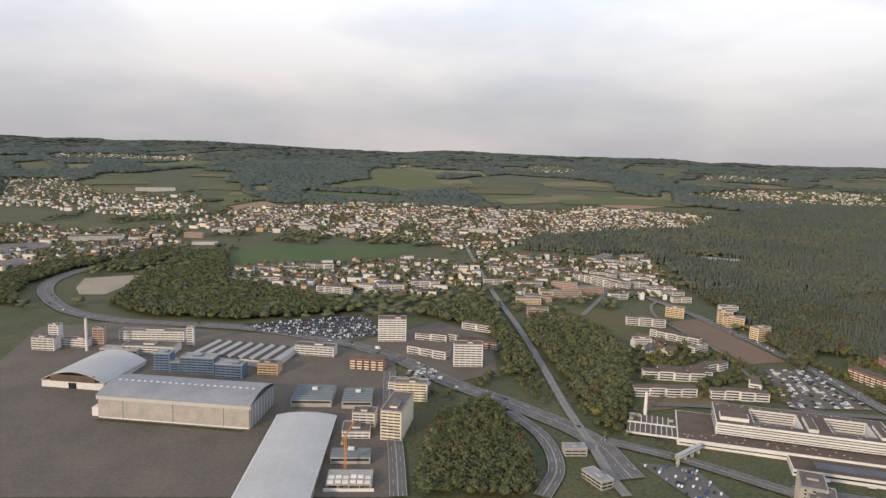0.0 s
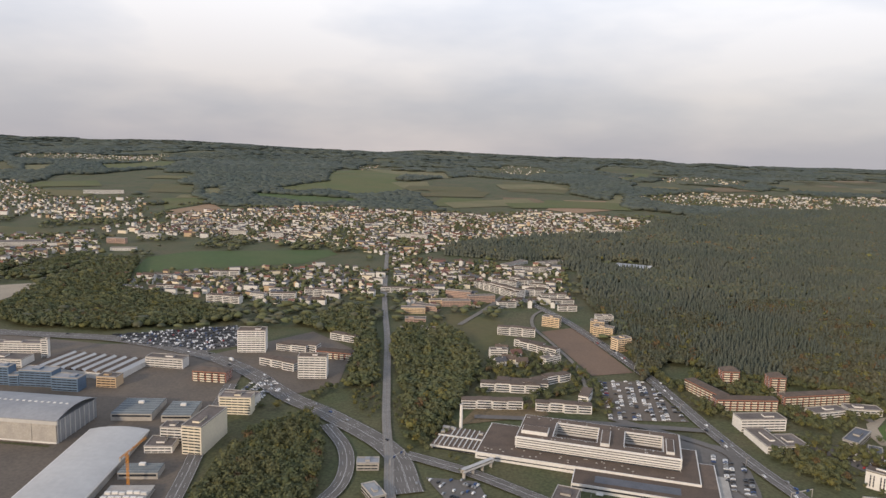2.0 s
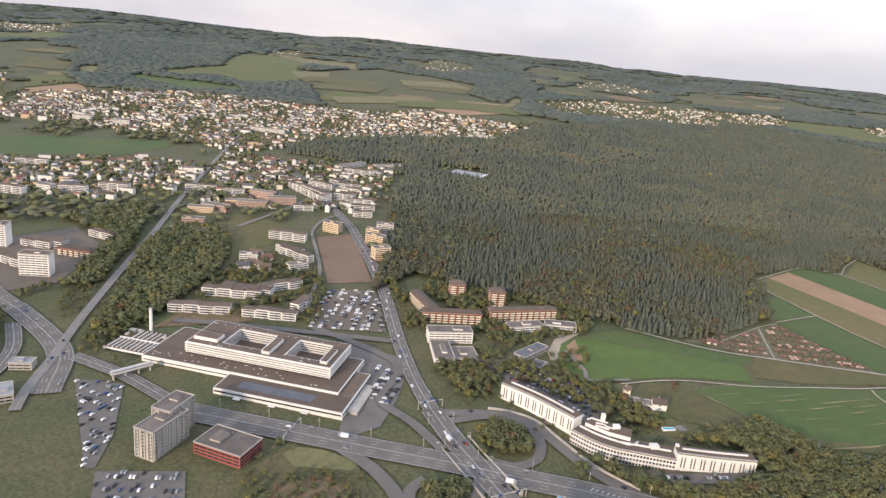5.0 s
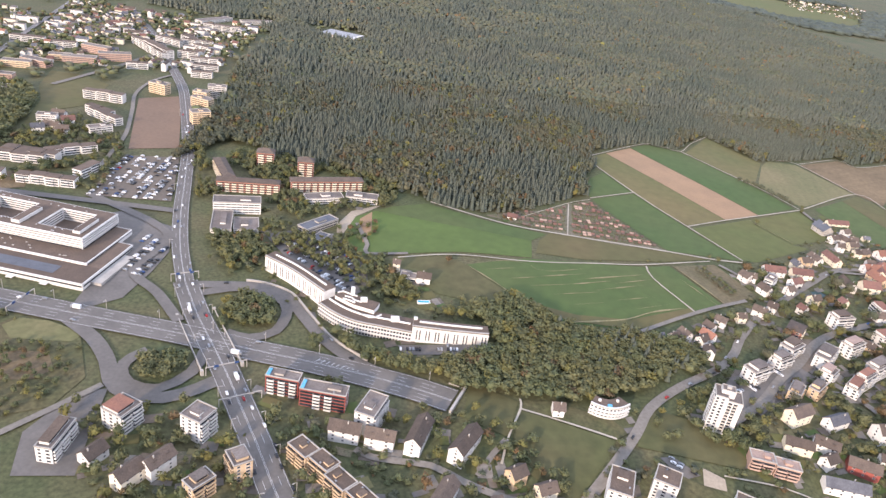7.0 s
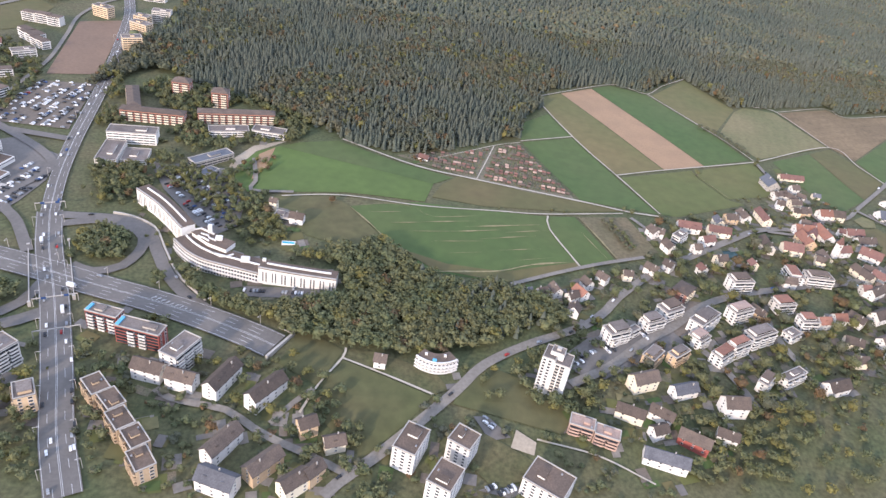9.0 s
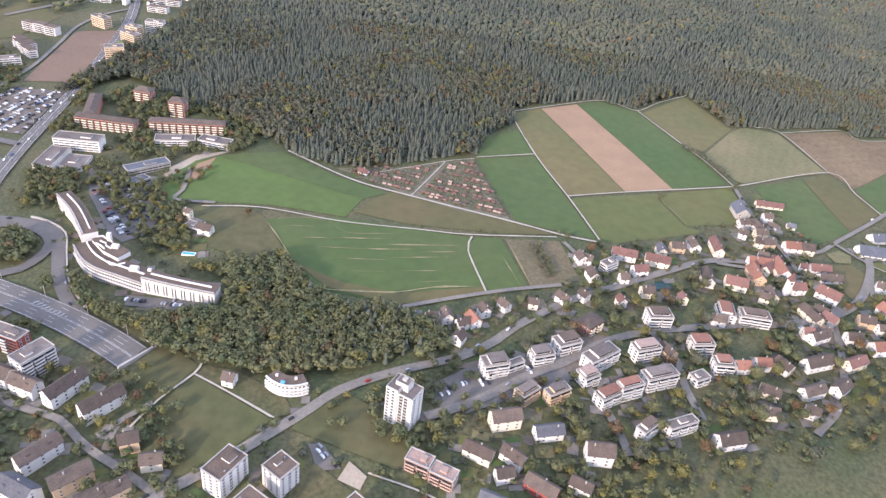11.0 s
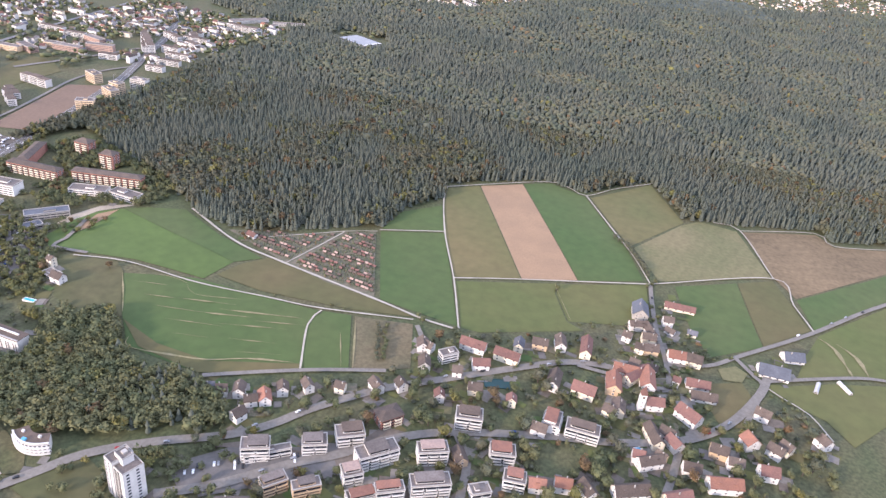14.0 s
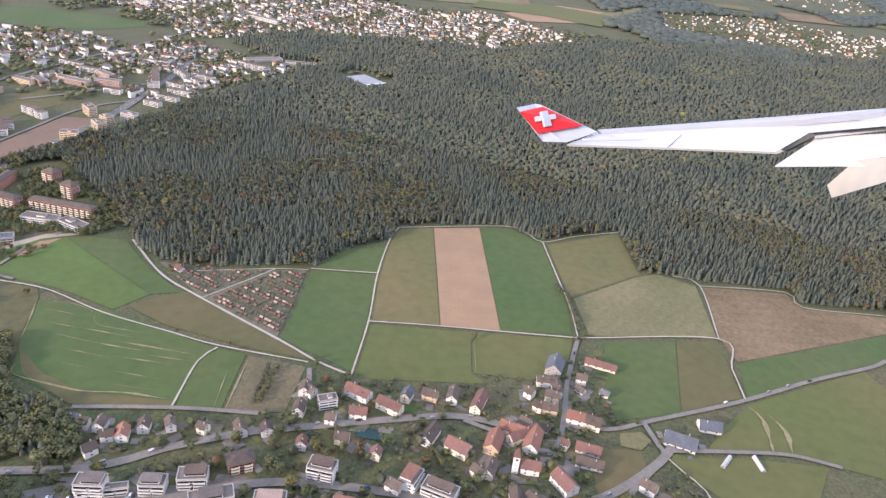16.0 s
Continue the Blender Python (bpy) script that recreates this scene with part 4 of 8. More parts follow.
road("asphalt", 1.9, [(381.7, 200.8), (400.4, 210.1), (420.2, 219.0), (441.1, 226.7)])
road("asphalt", 2.0, [(455.2, 230.7), (451.5, 242.5), (447.8, 251.4), (444.0, 258.0)])
road("asphalt", 1.8, [(304.2, 130.9), (309.9, 138.2), (315.0, 143.5)])
road("asphalt", 2.3, [(269.8, 142.2), (274.6, 139.0), (281.4, 137.2), (291.2, 135.1), (299.8, 129.2), (306.3, 125.6), (313.4, 122.6), (320.8, 119.2), (326.8, 116.2)])
road("path", 0.86, [(311.9, 134.7), (316.0, 144.6), (322.5, 156.5), (323.2, 160.9)])
road("asphalt", 1.9, [(273.8, 282.5), (277.8, 262.2), (277.2, 254.9), (294.9, 254.4)])
road("ballast", 3.8, [(62.8, 214.2), (60.4, 227.7), (58.5, 254.6), (55.2, 288.3), (52.2, 337.0), (48.1, 403.5), (38.9, 512.4), (30.2, 663.8), (22.7, 799.8), (14.2, 896.0)])
road("asphalt", 6, [(-11.4, 210.7), (-14.4, 242.7), (-19.6, 283.6), (-22.6, 323.7)])
road("asphalt", 6, [(35.0, 212.9), (42.8, 232.9), (41.2, 257.5), (30.3, 280.9)])
road("path", 0.94, [(460.4, 262.8), (449.0, 302.4), (435.0, 341.9), (424.8, 380.1), (423.1, 396.5)])
road("path", 0.94, [(449.2, 302.0), (479.5, 314.7), (538.9, 336.4)])
road("path", 0.78, [(403.8, 330.4), (434.6, 342.9)])
road("path", 0.86, [(423.1, 396.5), (475.6, 432.1), (489.8, 431.4), (501.8, 424.4), (518.3, 443.3), (540.9, 463.9)])
road("path", 0.86, [(501.8, 424.4), (517.8, 388.7), (530.3, 361.0), (538.7, 337.3)])
road("path", 0.94, [(539.6, 336.8), (601.1, 369.2), (607.0, 346.6), (612.3, 327.1)])
road("path", 0.86, [(601.1, 369.2), (590.2, 420.0), (575.9, 423.4)])
road("path", 0.86, [(590.2, 420.0), (635.6, 438.5), (643.3, 425.8), (686.1, 440.2)])
road("path", 0.94, [(290.3, 251.4), (314.2, 253.7), (348.1, 250.7), (381.4, 252.5), (403.8, 254.0), (441.4, 261.7)])
road("path", 1.5, [(311.5, 310.5), (346.2, 289.8), (373.2, 281.6), (423.4, 269.5), (444.0, 264.0), (460.8, 262.1)])
road("path", 0.86, [(404.8, 252.7), (403.6, 241.7), (411.8, 215.9)])
road("path", 0.70, [(375.7, 281.4), (388.4, 321.0)])
road("path", 0.70, [(357.2, 299.9), (388.3, 321.6), (403.1, 328.8)])
road("path", 0.86, [(322.5, 156.5), (335.0, 151.0), (350.8, 143.8)])
road("track", 0.42, [(323.6, 246.5), (336.8, 250.3), (347.1, 248.6)])
road("track", 0.50, [(326.7, 241.6), (340.2, 244.1)])
road("track", 0.36, [(347.3, 247.8), (353.8, 242.8), (373.9, 247.1)])
road("track", 0.42, [(343.8, 230.2), (363.5, 233.3), (382, 237.4)])
road("track", 0.50, [(366.7, 237.2), (399.8, 244.4)])
road("track", 0.36, [(371.9, 229.1), (397.3, 235.6)])
road("track", 0.42, [(379.7, 222.4), (397.5, 226.3)])
road("track", 0.50, [(383.5, 235.7), (403, 240.6)])
road("track", 0.36, [(359.3, 217.6), (372.7, 220.1)])
road("track", 0.42, [(352, 224.4), (374, 228)])
road("track", 0.50, [(348, 237.6), (372, 242.4)])
road("track", 0.36, [(386, 216.6), (402, 221)])
road("track", 0.42, [(336, 235), (352, 238)])
road("track", 0.60, [(346.4, 209.9), (349.3, 205.0), (364.7, 206.5), (378.8, 208.9), (392.0, 214.7), (408.2, 218.8)])
road("track", 0.55, [(318.8, 245.2), (328.1, 232.6), (335.4, 221.8)])
road("track", 0.44, [(417.2, 241.9), (425.2, 222.1)])
road("track", 0.39, [(419.1, 254.3), (429.5, 222.7)])
road("track", 1.2, [(613.8, 322.3), (619.2, 316.3), (622.4, 296.3)])
road("track", 1.2, [(621.1, 321.1), (627.6, 313.2), (629.3, 299.5)])
road("track", 0.39, [(494.5, 317.4), (504.5, 289.4)])
road("asphalt", 2.2, [(163.8, 137.4), (174.2, 147.9), (183.5, 157.0), (194.4, 167.9)])
road("path", 0.70, [(381.2, 130.5), (399.4, 126.2), (414.6, 118.2)])
road("asphalt", 4, [(94.0, 292.5), (120.0, 291.5), (147.3, 288.5), (169.7, 286.1), (194.9, 282.9)])
road("asphalt", 2.2, [(151.4, 318.0), (152.4, 339.3), (152.8, 366.1), (147.0, 405.0), (141.1, 440.0), (144.7, 468.9), (154.1, 488.1)])
road("path", 0.8, [(584.0, 273.5), (589.6, 268.8), (597.8, 262.4), (603.4, 249.6)])

# ---- woods ----
wood("forest", [(279.6, 333.8), (315.6, 307.9), (336.1, 302.0), (353.8, 304.9), (384.8, 323.8), (404.1, 335.0), (408.2, 358.1), (424.8, 380.1), (421.1, 400.4), (474.7, 435.1), (501.0, 428.1), (540.3, 468.1), (557.7, 419.8), (590.9, 426.7), (635.9, 442.7), (643.7, 430.5), (687.0, 445.8), (780.0, 480.0), (920, 560), (1020, 800), (1020, 1150), (842, 1330), (792, 1248), (597, 1196), (424, 1074), (333, 903), (226.4, 873.7), (94.8, 777.1), (85.0, 718.4), (179.6, 687.2), (210.9, 644.4), (191.2, 520.8), (193.1, 475.8), (189.6, 398.4), (182.4, 338.4), (206.0, 369.8)])
wood("broadleaf", [(295.3, 175.8), (308.4, 181.0), (321.8, 188.4), (314.6, 211.8), (332.1, 220.1), (346.3, 206.4), (356.4, 196.2), (382.0, 199.6), (396.7, 189.3), (402.0, 183.0), (367.4, 165.8), (344.2, 159.8), (322.8, 162.0), (303.3, 166.0)])
wood("broadleaf", [(-6.0, 211.0), (-0.3, 267.9), (21.4, 291.1), (30.1, 267.0), (34.3, 245.3), (34.1, 212.8)])
wood("broadleaf", [(50.0, 393.0), (55.0, 424.0), (66.0, 436.0), (80.0, 434.0), (93.0, 413.0), (100.6, 372.4), (98.4, 344.8), (93.0, 325.0), (88.2, 303.0), (76.0, 282.0), (66.1, 271.8), (62.4, 315.0), (56.1, 350.6)])
wood("broadleaf", [(-210.4, 439.7), (-225.2, 531.6), (-233.3, 638.2), (-198.6, 643.8), (-158.2, 518.5), (-89.2, 478.5), (-49.3, 438.8), (-120.1, 408.9), (-179.4, 413.7)])
wood("broadleaf", [(-13.2, 438.2), (28.9, 483.2), (40.8, 396.6), (48.3, 328.8), (33.8, 320.2), (30.9, 395.7)])
wood("broadleaf", [(-334.3, 539.8), (-289.3, 613.7), (-255.0, 668.4), (-235.5, 644.4), (-238.7, 553.2), (-307.8, 555.8)])
wood("broadleaf", [(-326, 514), (-308, 574), (-296, 600), (-292, 540), (-294, 497), (-286, 465), (-262, 428), (-300, 440)])
wood("broadleaf", [(198.9, 178.1), (205.3, 184.0), (216.4, 180.3), (214.5, 172.0), (205.2, 169.0)])
wood("broadleaf", [(223.5, 212.8), (231.9, 219.0), (242.5, 214.3), (241.4, 201.9), (230.1, 199.4)])
wood("broadleaf", [(260.7, 200.0), (277.8, 185.2), (297.1, 176.3), (316.2, 182.3), (304.6, 170.6), (282.3, 176.5), (266.2, 187.8)])

# ---- buildings ----
STOREY = 1.22
BUILT = []


def window_mesh():
    f = 0.09
    v = [(-0.5, 0, 0), (0.5, 0, 0), (0.5, 0, 1), (-0.5, 0, 1), (-0.5, -1, 0), (0.5, -1, 0), (0.5, -1, 1), (-0.5, -1, 1),
         (-0.5 + f, -1, f), (0.5 - f, -1, f), (0.5 - f, -1, 1 - f), (-0.5 + f, -1, 1 - f),
         (-0.5 + f, -0.3, f), (0.5 - f, -0.3, f), (0.5 - f, -0.3, 1 - f), (-0.5 + f, -0.3, 1 - f)]
    q = [(0, 1, 5, 4), (1, 2, 6, 5), (2, 3, 7, 6), (3, 0, 4, 7), (4, 5, 9, 8), (5, 6, 10, 9), (6, 7, 11, 10), (7, 4, 8, 11),
         (8, 9, 13, 12), (9, 10, 14, 13), (10, 11, 15, 14), (11, 8, 12, 15), (12, 13, 14, 15)]
    return mesh_of("window", v, q, ["frame", "glass"], [0] * 12 + [1])


WINDOW = window_mesh()
BALCONY = {}


def balcony_mesh(kind):
    if kind not in BALCONY:
        BALCONY[kind] = boxes_mesh("balcony", [(-0.5, -1, 0, 0.5, 0, 0.12), (-0.5, -1, 0.12, 0.5, -0.93, 0.62), (-0.5, -0.93, 0.12, -0.46, 0, 0.62), (0.46, -0.93, 0.12, 0.5, 0, 0.62)], [kind])
    return BALCONY[kind]


STYLE = {  # wall, roof, label, category, windows
    "white": ("white", "gravel_roof", "white rendered apartment block with a flat gravel roof", "apartment building", "balcony"),
    "yellow": ("yellow", "gravel_roof", "ochre rendered apartment block with a flat roof", "apartment building", "balcony"),
    "brick": ("brick", "tile_brown", "red brick apartment block with pale balcony bands", "apartment building", "balcony"),
    "redwhite": ("red", "gravel_roof", "red apartment block with white balconies and flat roof", "apartment building", "balcony"),
    "tower": ("white", "dark_roof", "tall white apartment tower with a flat roof", "tower block", "window"),
    "concrete": ("concrete", "gravel_roof", "grey concrete tower with vertical ribs", "tower block", "rib"),
    "redblock": ("red", "gravel_roof", "low red commercial block with roof plant", "office building", "band"),
    "office": ("white", "gravel_roof", "pale office building with dark window bands", "office building", "band"),
    "blue": ("blue", "metal_roof", "blue clad airport office building", "office building", "band"),
    "industrial": ("concrete", "metal_roof", "low grey workshop hall with metal roof", "industrial building", "band"),
    "farwhite": ("white", "gravel_roof", "distant pale apartment block with flat roof", "apartment building", "band"),
    "gold": ("gold", "gravel_roof", "golden yellow apartment block with balconies and flat roof", "apartment building", "balcony"),
    "site": ("concrete", "slate", "grey new-built block with dark flat roofs beside gravel", "apartment building", "band"),
    "creamtower": ("cream", "gravel_roof", "tall cream office tower with a flat roof", "tower block", "window"),
    "rosewhite": ("rose", "tan_roof", "pinkish brown terraced apartment block with flat roofs", "apartment building", "balcony"),
    "terrace": ("yellow", "dark_roof", "ochre stepped apartment terrace with dark flat roofs", "apartment building", "balcony"),
    "farorange": ("rose", "gravel_roof", "distant pinkish red apartment block", "apartment building", "band"),
}


def ribbon(name, secs, mats, kinds=None):
    """One connected strip along x: each section is (x, y0, y1, z0, z1), each stretch has its material's number."""
    v, f, idx = [], [], []
    for x, y0, y1, z0, z1 in secs:
        v += [(x, y0, z0), (x, y1, z0), (x, y1, z1), (x, y0, z1)]
    for i in range(len(secs) - 1):
        o = 4 * i
        f += [(o + k, o + 4 + k, o + 4 + (k + 1) % 4, o + (k + 1) % 4) for k in range(4)]
        idx += [kinds[i] if kinds else 0] * 4
    n = 4 * len(secs)
    f += [(0, 1, 2, 3), (n - 1, n - 2, n - 3, n - 4)]
    return mesh_of(name, v, f, mats, idx + [0, 0])


def flat_roof(L, W, h, kind):
    e, p = 0.12, 0.28
    a, b = L / 2 + e, W / 2 + e
    bx = [(-a, -b, h, a, b, h + 0.12), (-a, -b, h + 0.12, a, -b + 0.3, h + 0.12 + p), (-a, b - 0.3, h + 0.12, a, b, h + 0.12 + p),
          (-a, -b + 0.3, h + 0.12, -a + 0.3, b - 0.3, h + 0.12 + p), (a - 0.3, -b + 0.3, h + 0.12, a, b - 0.3, h + 0.12 + p)]
    return boxes_mesh("roof", bx, [kind, "concrete"], [0, 1, 1, 1, 1])


def hip_roof(L, W, h, kind, rise):
    a, b, t = L / 2 + 0.35, W / 2 + 0.35, 0.12
    k = max(0.0, L / 2 - W / 2)
    v = [(-a, -b, h), (a, -b, h), (a, b, h), (-a, b, h), (-a, -b, h + t), (a, -b, h + t), (a, b, h + t), (-a, b, h + t), (-k, 0, h + rise), (k + 0.01, 0, h + rise)]
    f = [(3, 2, 1, 0), (0, 1, 5, 4), (1, 2, 6, 5), (2, 3, 7, 6), (3, 0, 4, 7), (4, 5, 9, 8), (5, 6, 9), (6, 7, 8, 9), (7, 4, 8)]
    return mesh_of("roof", v, f, [kind])


def block(style, storeys, x, y, L, W, rot):
    wall, roof, words, cat, win = STYLE[style]
    r = random.Random(int(x * 13 + y * 7))
    h = storeys * STOREY + 0.3
    far = (y > 235 and style != "brick") or style.startswith("far")
    ob = thing("apartment_block" if "apartment" in cat else cat.replace(" ", "_"), x, y, None, rot, words, cat, "buildings")
    BUILT.append((x, y, math.hypot(L, W) / 2))
    segs = int(L / 6.2) if far and style in ("white", "farwhite") and 3 <= storeys <= 5 and L > 12.5 and y < 700 else 1
    cut = [(-L / 2 + L * i / segs, -L / 2 + L * (i + 1) / segs, (0.55 * (i % 2) - 0.25, r.uniform(-0.25, 0.25)) if segs > 1 else (0.0, 0.0)) for i in range(segs)]
    part("wall", ribbon("wall", [(q, -W / 2 + d, W / 2 + d, -3, h + e) for a, b, (d, e) in cut for q in (a, b)], [wall]), ob)
    stepped = style in ("white", "yellow", "gold") and not far and 3 <= storeys <= 5 and min(L, W) > 3.4
    if style == "brick":
        top = part("roof", hip_roof(L, W, h, roof, 2.0 if storeys > 5 else 1.2), ob)
    elif segs > 1:  # a stepped slab: each stair has its own roof
        top = part("roof", ribbon("roof", [(q, -W / 2 + d - 0.12, W / 2 + d + 0.12, h + e, h + e + 0.18) for a, b, (d, e) in cut for q in (a, b)], ["dark_roof"]), ob)
    else:
        top = part("roof", flat_roof(L, W, h, roof), ob)
    if stepped:  # a set-back top floor with its own roof
        u0, u1 = -L / 2 + L * r.uniform(0.05, 0.25), L / 2 - L * r.uniform(0.05, 0.25)
        v0, v1 = -W / 2 + W * r.uniform(0.12, 0.3), W / 2 - W * r.uniform(0.02, 0.15)
        attic = part("attic", boxes_mesh("attic", [(u0, v0, h + 0.1, u1, v1, h + 1.15)], [wall]), ob)
        part("attic_roof", boxes_mesh("attic_roof", [(u0 - 0.2, v0 - 0.2, h + 1.15, u1 + 0.2, v1 + 0.2, h + 1.32)], [r.choice((roof, roof, "dark_roof", "tan_roof", "tile_orange")) if style == "white" else roof]), attic)
        part("window_band", boxes_mesh("window_band", [(u0 + 0.3, v0 - 0.04, h + 0.4, u1 - 0.3, v0 + 0.02, h + 0.98)], ["glass"]), attic)
    elif y < 460 and style != "brick" and segs == 1:
        bw, bd = L * r.uniform(0.16, 0.3), W * r.uniform(0.3, 0.5)
        bx = r.uniform(-0.25, 0.25) * L
        part("roof_housing", boxes_mesh("roof_housing", [(bx - bw / 2, -bd / 2, h + 0.1, bx + bw / 2, bd / 2, h + 0.85), (bx - bw / 2 - 0.1, -bd / 2 - 0.1, h + 0.85, bx + bw / 2 + 0.1, bd / 2 + 0.1, h + 0.98)], ["concrete" if style in ("redwhite", "redblock") else wall, roof], [0, 1]), ob)
        for k in range(y < 200):
            vx, vy = r.uniform(-0.42, 0.42) * L, r.choice((-0.33, 0.33)) * W
            part("roof_vent", boxes_mesh("roof_vent", [(vx - 0.25, vy - 0.2, h + 0.1, vx + 0.25, vy + 0.2, h + 0.55)], ["metal_roof"]), top)
    if style == "redwhite":
        part("roof_cover", boxes_mesh("roof_cover", [(-L / 2 + 0.2, -W / 2 + 0.3, h + 0.1, -L / 2 + 1.2, W / 2 - 0.9, h + 0.6)], ["awning"]), ob, label="light blue roof shelter")
    sides = [(0, -W / 2, 0, L), (L / 2, 0, 90, W), (0, W / 2, 180, L), (-L / 2, 0, -90, W)]
    for n, (sx, sy, turn, span) in enumerate(sides):
        front = math.sin(radians(rot + turn - 90)) < (-0.2 if far else 0.1)
        for k in range(storeys):
            z = k * STOREY + 0.42
            if segs > 1 and n in (0, 2):
                if front:  # dark glazing and a balcony front to each stair
                    spans = [(a, b, d) if n == 0 else (-b, -a, -d) for a, b, (d, e) in cut]
                    spans.sort()
                    part("window_band", ribbon("window_band", [(q, d - 0.05, d + 0.02, 0, 0.62) for a, b, d in spans for q in (a + 0.05, a + 0.5, b - 0.5, b - 0.05)], [wall, "glass"], ([0, 1, 0, 0] * len(spans))[:-1]), ob, (sx, sy, z - 0.06), rot=turn)
                    part("balcony_band", ribbon("balcony_band", [w for a, b, d in spans for w in ((a + 0.1, d - 0.1, d, 0, 0.1), (a + 0.3, d - 0.1, d, 0, 0.1), (a + 0.3, d - 0.55, d, 0, 0.42), (a + (b - a) * 0.62, d - 0.55, d, 0, 0.42), (a + (b - a) * 0.62, d - 0.1, d, 0, 0.1), (b - 0.1, d - 0.1, d, 0, 0.1))], [wall]), ob, (sx, sy, z - 0.42), rot=turn)
                continue
            if k and far and win == "balcony" and front and n in (0, 2):
                part("balcony_band", boxes_mesh("balcony_band", [(-span / 2 + 0.1, -0.4, 0.1, span / 2 - 0.1, 0, 0.26 if style == "brick" else 0.36)], ["white" if style == "redwhite" else ("cream" if style == "brick" else wall)]), ob, (sx, sy, z - 0.42), rot=turn)
            if win == "band" or (far and win != "rib"):
                if not front:
                    continue
                tall = 0.48 if far else 0.6
                bays = max(1, int(span / 2.4))
                wide = (span - 0.6) / bays
                me = ribbon("window_band", [(q, -0.06, 0.02, 0, tall) for i in range(bays) for q in (-span / 2 + 0.3 + i * wide, -span / 2 + 0.3 + (i + 1) * wide - 0.22)], ["glass" if y < 460 else "pale_far_glass", wall], ([0, 1] * bays)[:-1])
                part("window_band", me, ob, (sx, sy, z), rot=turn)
                continue
            if not front:
                continue
            c, s = math.cos(radians(turn)), math.sin(radians(turn))
            if win == "balcony" and n in (0, 2) and span > 5:
                # a recessed dark window strip behind balconies with solid fronts
                part("window_band", boxes_mesh("window_band", [(-span / 2 + 0.25, -0.04, 0.2 if style == "brick" else 0, span / 2 - 0.25, 0.02, 0.66 if style == "brick" else 0.86)], ["glass"]), ob, (sx, sy, z - 0.2), rot=turn)
                bays = max(2, int(span / 3.1))
                for b in range(bays):
                    u = (b + 0.5) / bays * span - span / 2
                    if style == "redwhite" and b in (0, bays - 1) and bays > 3:
                        continue
                    part("balcony", balcony_mesh("white" if style == "redwhite" else ("cream" if style == "brick" else wall)), ob, (sx + u * c, sy + u * s, z - 0.42), (span / bays * (0.62 if style in ("brick", "redwhite") else r.choice((0.98, 0.8, 0.8))), 0.6, 1), turn)
                continue
            bays = max(1, int(span / 2.1))
            for b in range(bays):
                u = (b + 0.5) / bays * span - span / 2
                wide = 1.25 if b % 2 else 0.9
                part("window", WINDOW, ob, (sx + u * c, sy + u * s, z), (wide, 0.07, 0.78), turn)
        if win == "rib":
            for b in range(int(span / 1.3) + 1):
                u = b * 1.3 - int(span / 1.3) * 0.65
                c, s = math.cos(radians(turn)), math.sin(radians(turn))
                part("rib", boxes_mesh("rib", [(-0.18, -0.3, 0, 0.18, 0.02, h)], ["concrete"]), ob, (sx + u * c, sy + u * s, 0), rot=turn)
    return ob


ROOF = {"brown": ("tile_brown", "brown tiled roof"), "red": ("tile_red", "red tiled roof"), "orange": ("tile_orange", "bright orange-red tiled roof"),
        "grey": ("tile_grey", "dark grey tiled roof"), "slate": ("slate", "blue-grey sheet roof")}


def gable_roof(L, W, h, rise, kind, o=0.35):
    a, b, t = L / 2 + o, W / 2 + o, 0.14
    ze = h - o * rise / (W / 2)
    prof = [(-b, ze), (0, h + rise), (b, ze), (b, ze + t), (0, h + rise + t), (-b, ze + t)]
    v = [(sx * a, y, z) for sx in (-1, 1) for y, z in prof]
    f = [(0, 1, 4, 5), (1, 2, 3, 4), (11, 10, 7, 6), (10, 9, 8, 7), (5, 4, 10, 11), (4, 3, 9, 10), (0, 6, 7, 1), (1, 7, 8, 2), (0, 5, 11, 6), (2, 8, 9, 3)]
    return mesh_of("roof", v, f, [kind])


def house(roof, storeys, x, y, L, W, rot, paint=None):
    r = random.Random(int(x * 11 + y * 17))
    kind, words = ROOF[roof]
    wall = r.choice(("white", "white", "white", "white", "white", "white", "cream", "cream", "yellow") if roof != "slate" else ("concrete", "white"))
    wall = paint or wall
    h, rise = storeys * 1.38 + 0.3, W * 0.42
    barn = L > 12 and roof in ("slate", "red")
    ob = thing("farm_barn" if barn else "house", x, y, None, rot, ("grey-walled farm barn with " if barn else {"white": "white rendered house with ", "cream": "cream rendered house with ", "yellow": "ochre rendered house with ", "red": "red and white panelled house with ", "concrete": "grey walled house with "}[wall]) + words, "barn" if barn else "house", "houses")
    BUILT.append((x, y, math.hypot(L, W) / 2))
    a, b = L / 2, W / 2
    v = [(-a, -b, -2), (a, -b, -2), (a, b, -2), (-a, b, -2), (-a, -b, h), (a, -b, h), (a, b, h), (-a, b, h), (-a, 0, h + rise), (a, 0, h + rise)]
    f = [(0, 1, 5, 4), (1, 2, 6, 9, 5), (2, 3, 7, 6), (3, 0, 4, 8, 7), (4, 5, 9, 8), (6, 7, 8, 9)]
    part("wall", mesh_of("wall", v, f, [wall]), ob)
    top = part("roof", gable_roof(L, W, h, rise, kind), ob)
    cx, cy = r.uniform(-0.3, 0.3) * L, 0.12 * W * r.choice((-1, 1))
    part("chimney", boxes_mesh("chimney", [(cx - 0.17, cy - 0.17, h, cx + 0.17, cy + 0.17, h + rise + 0.45)], ["concrete"]), top)
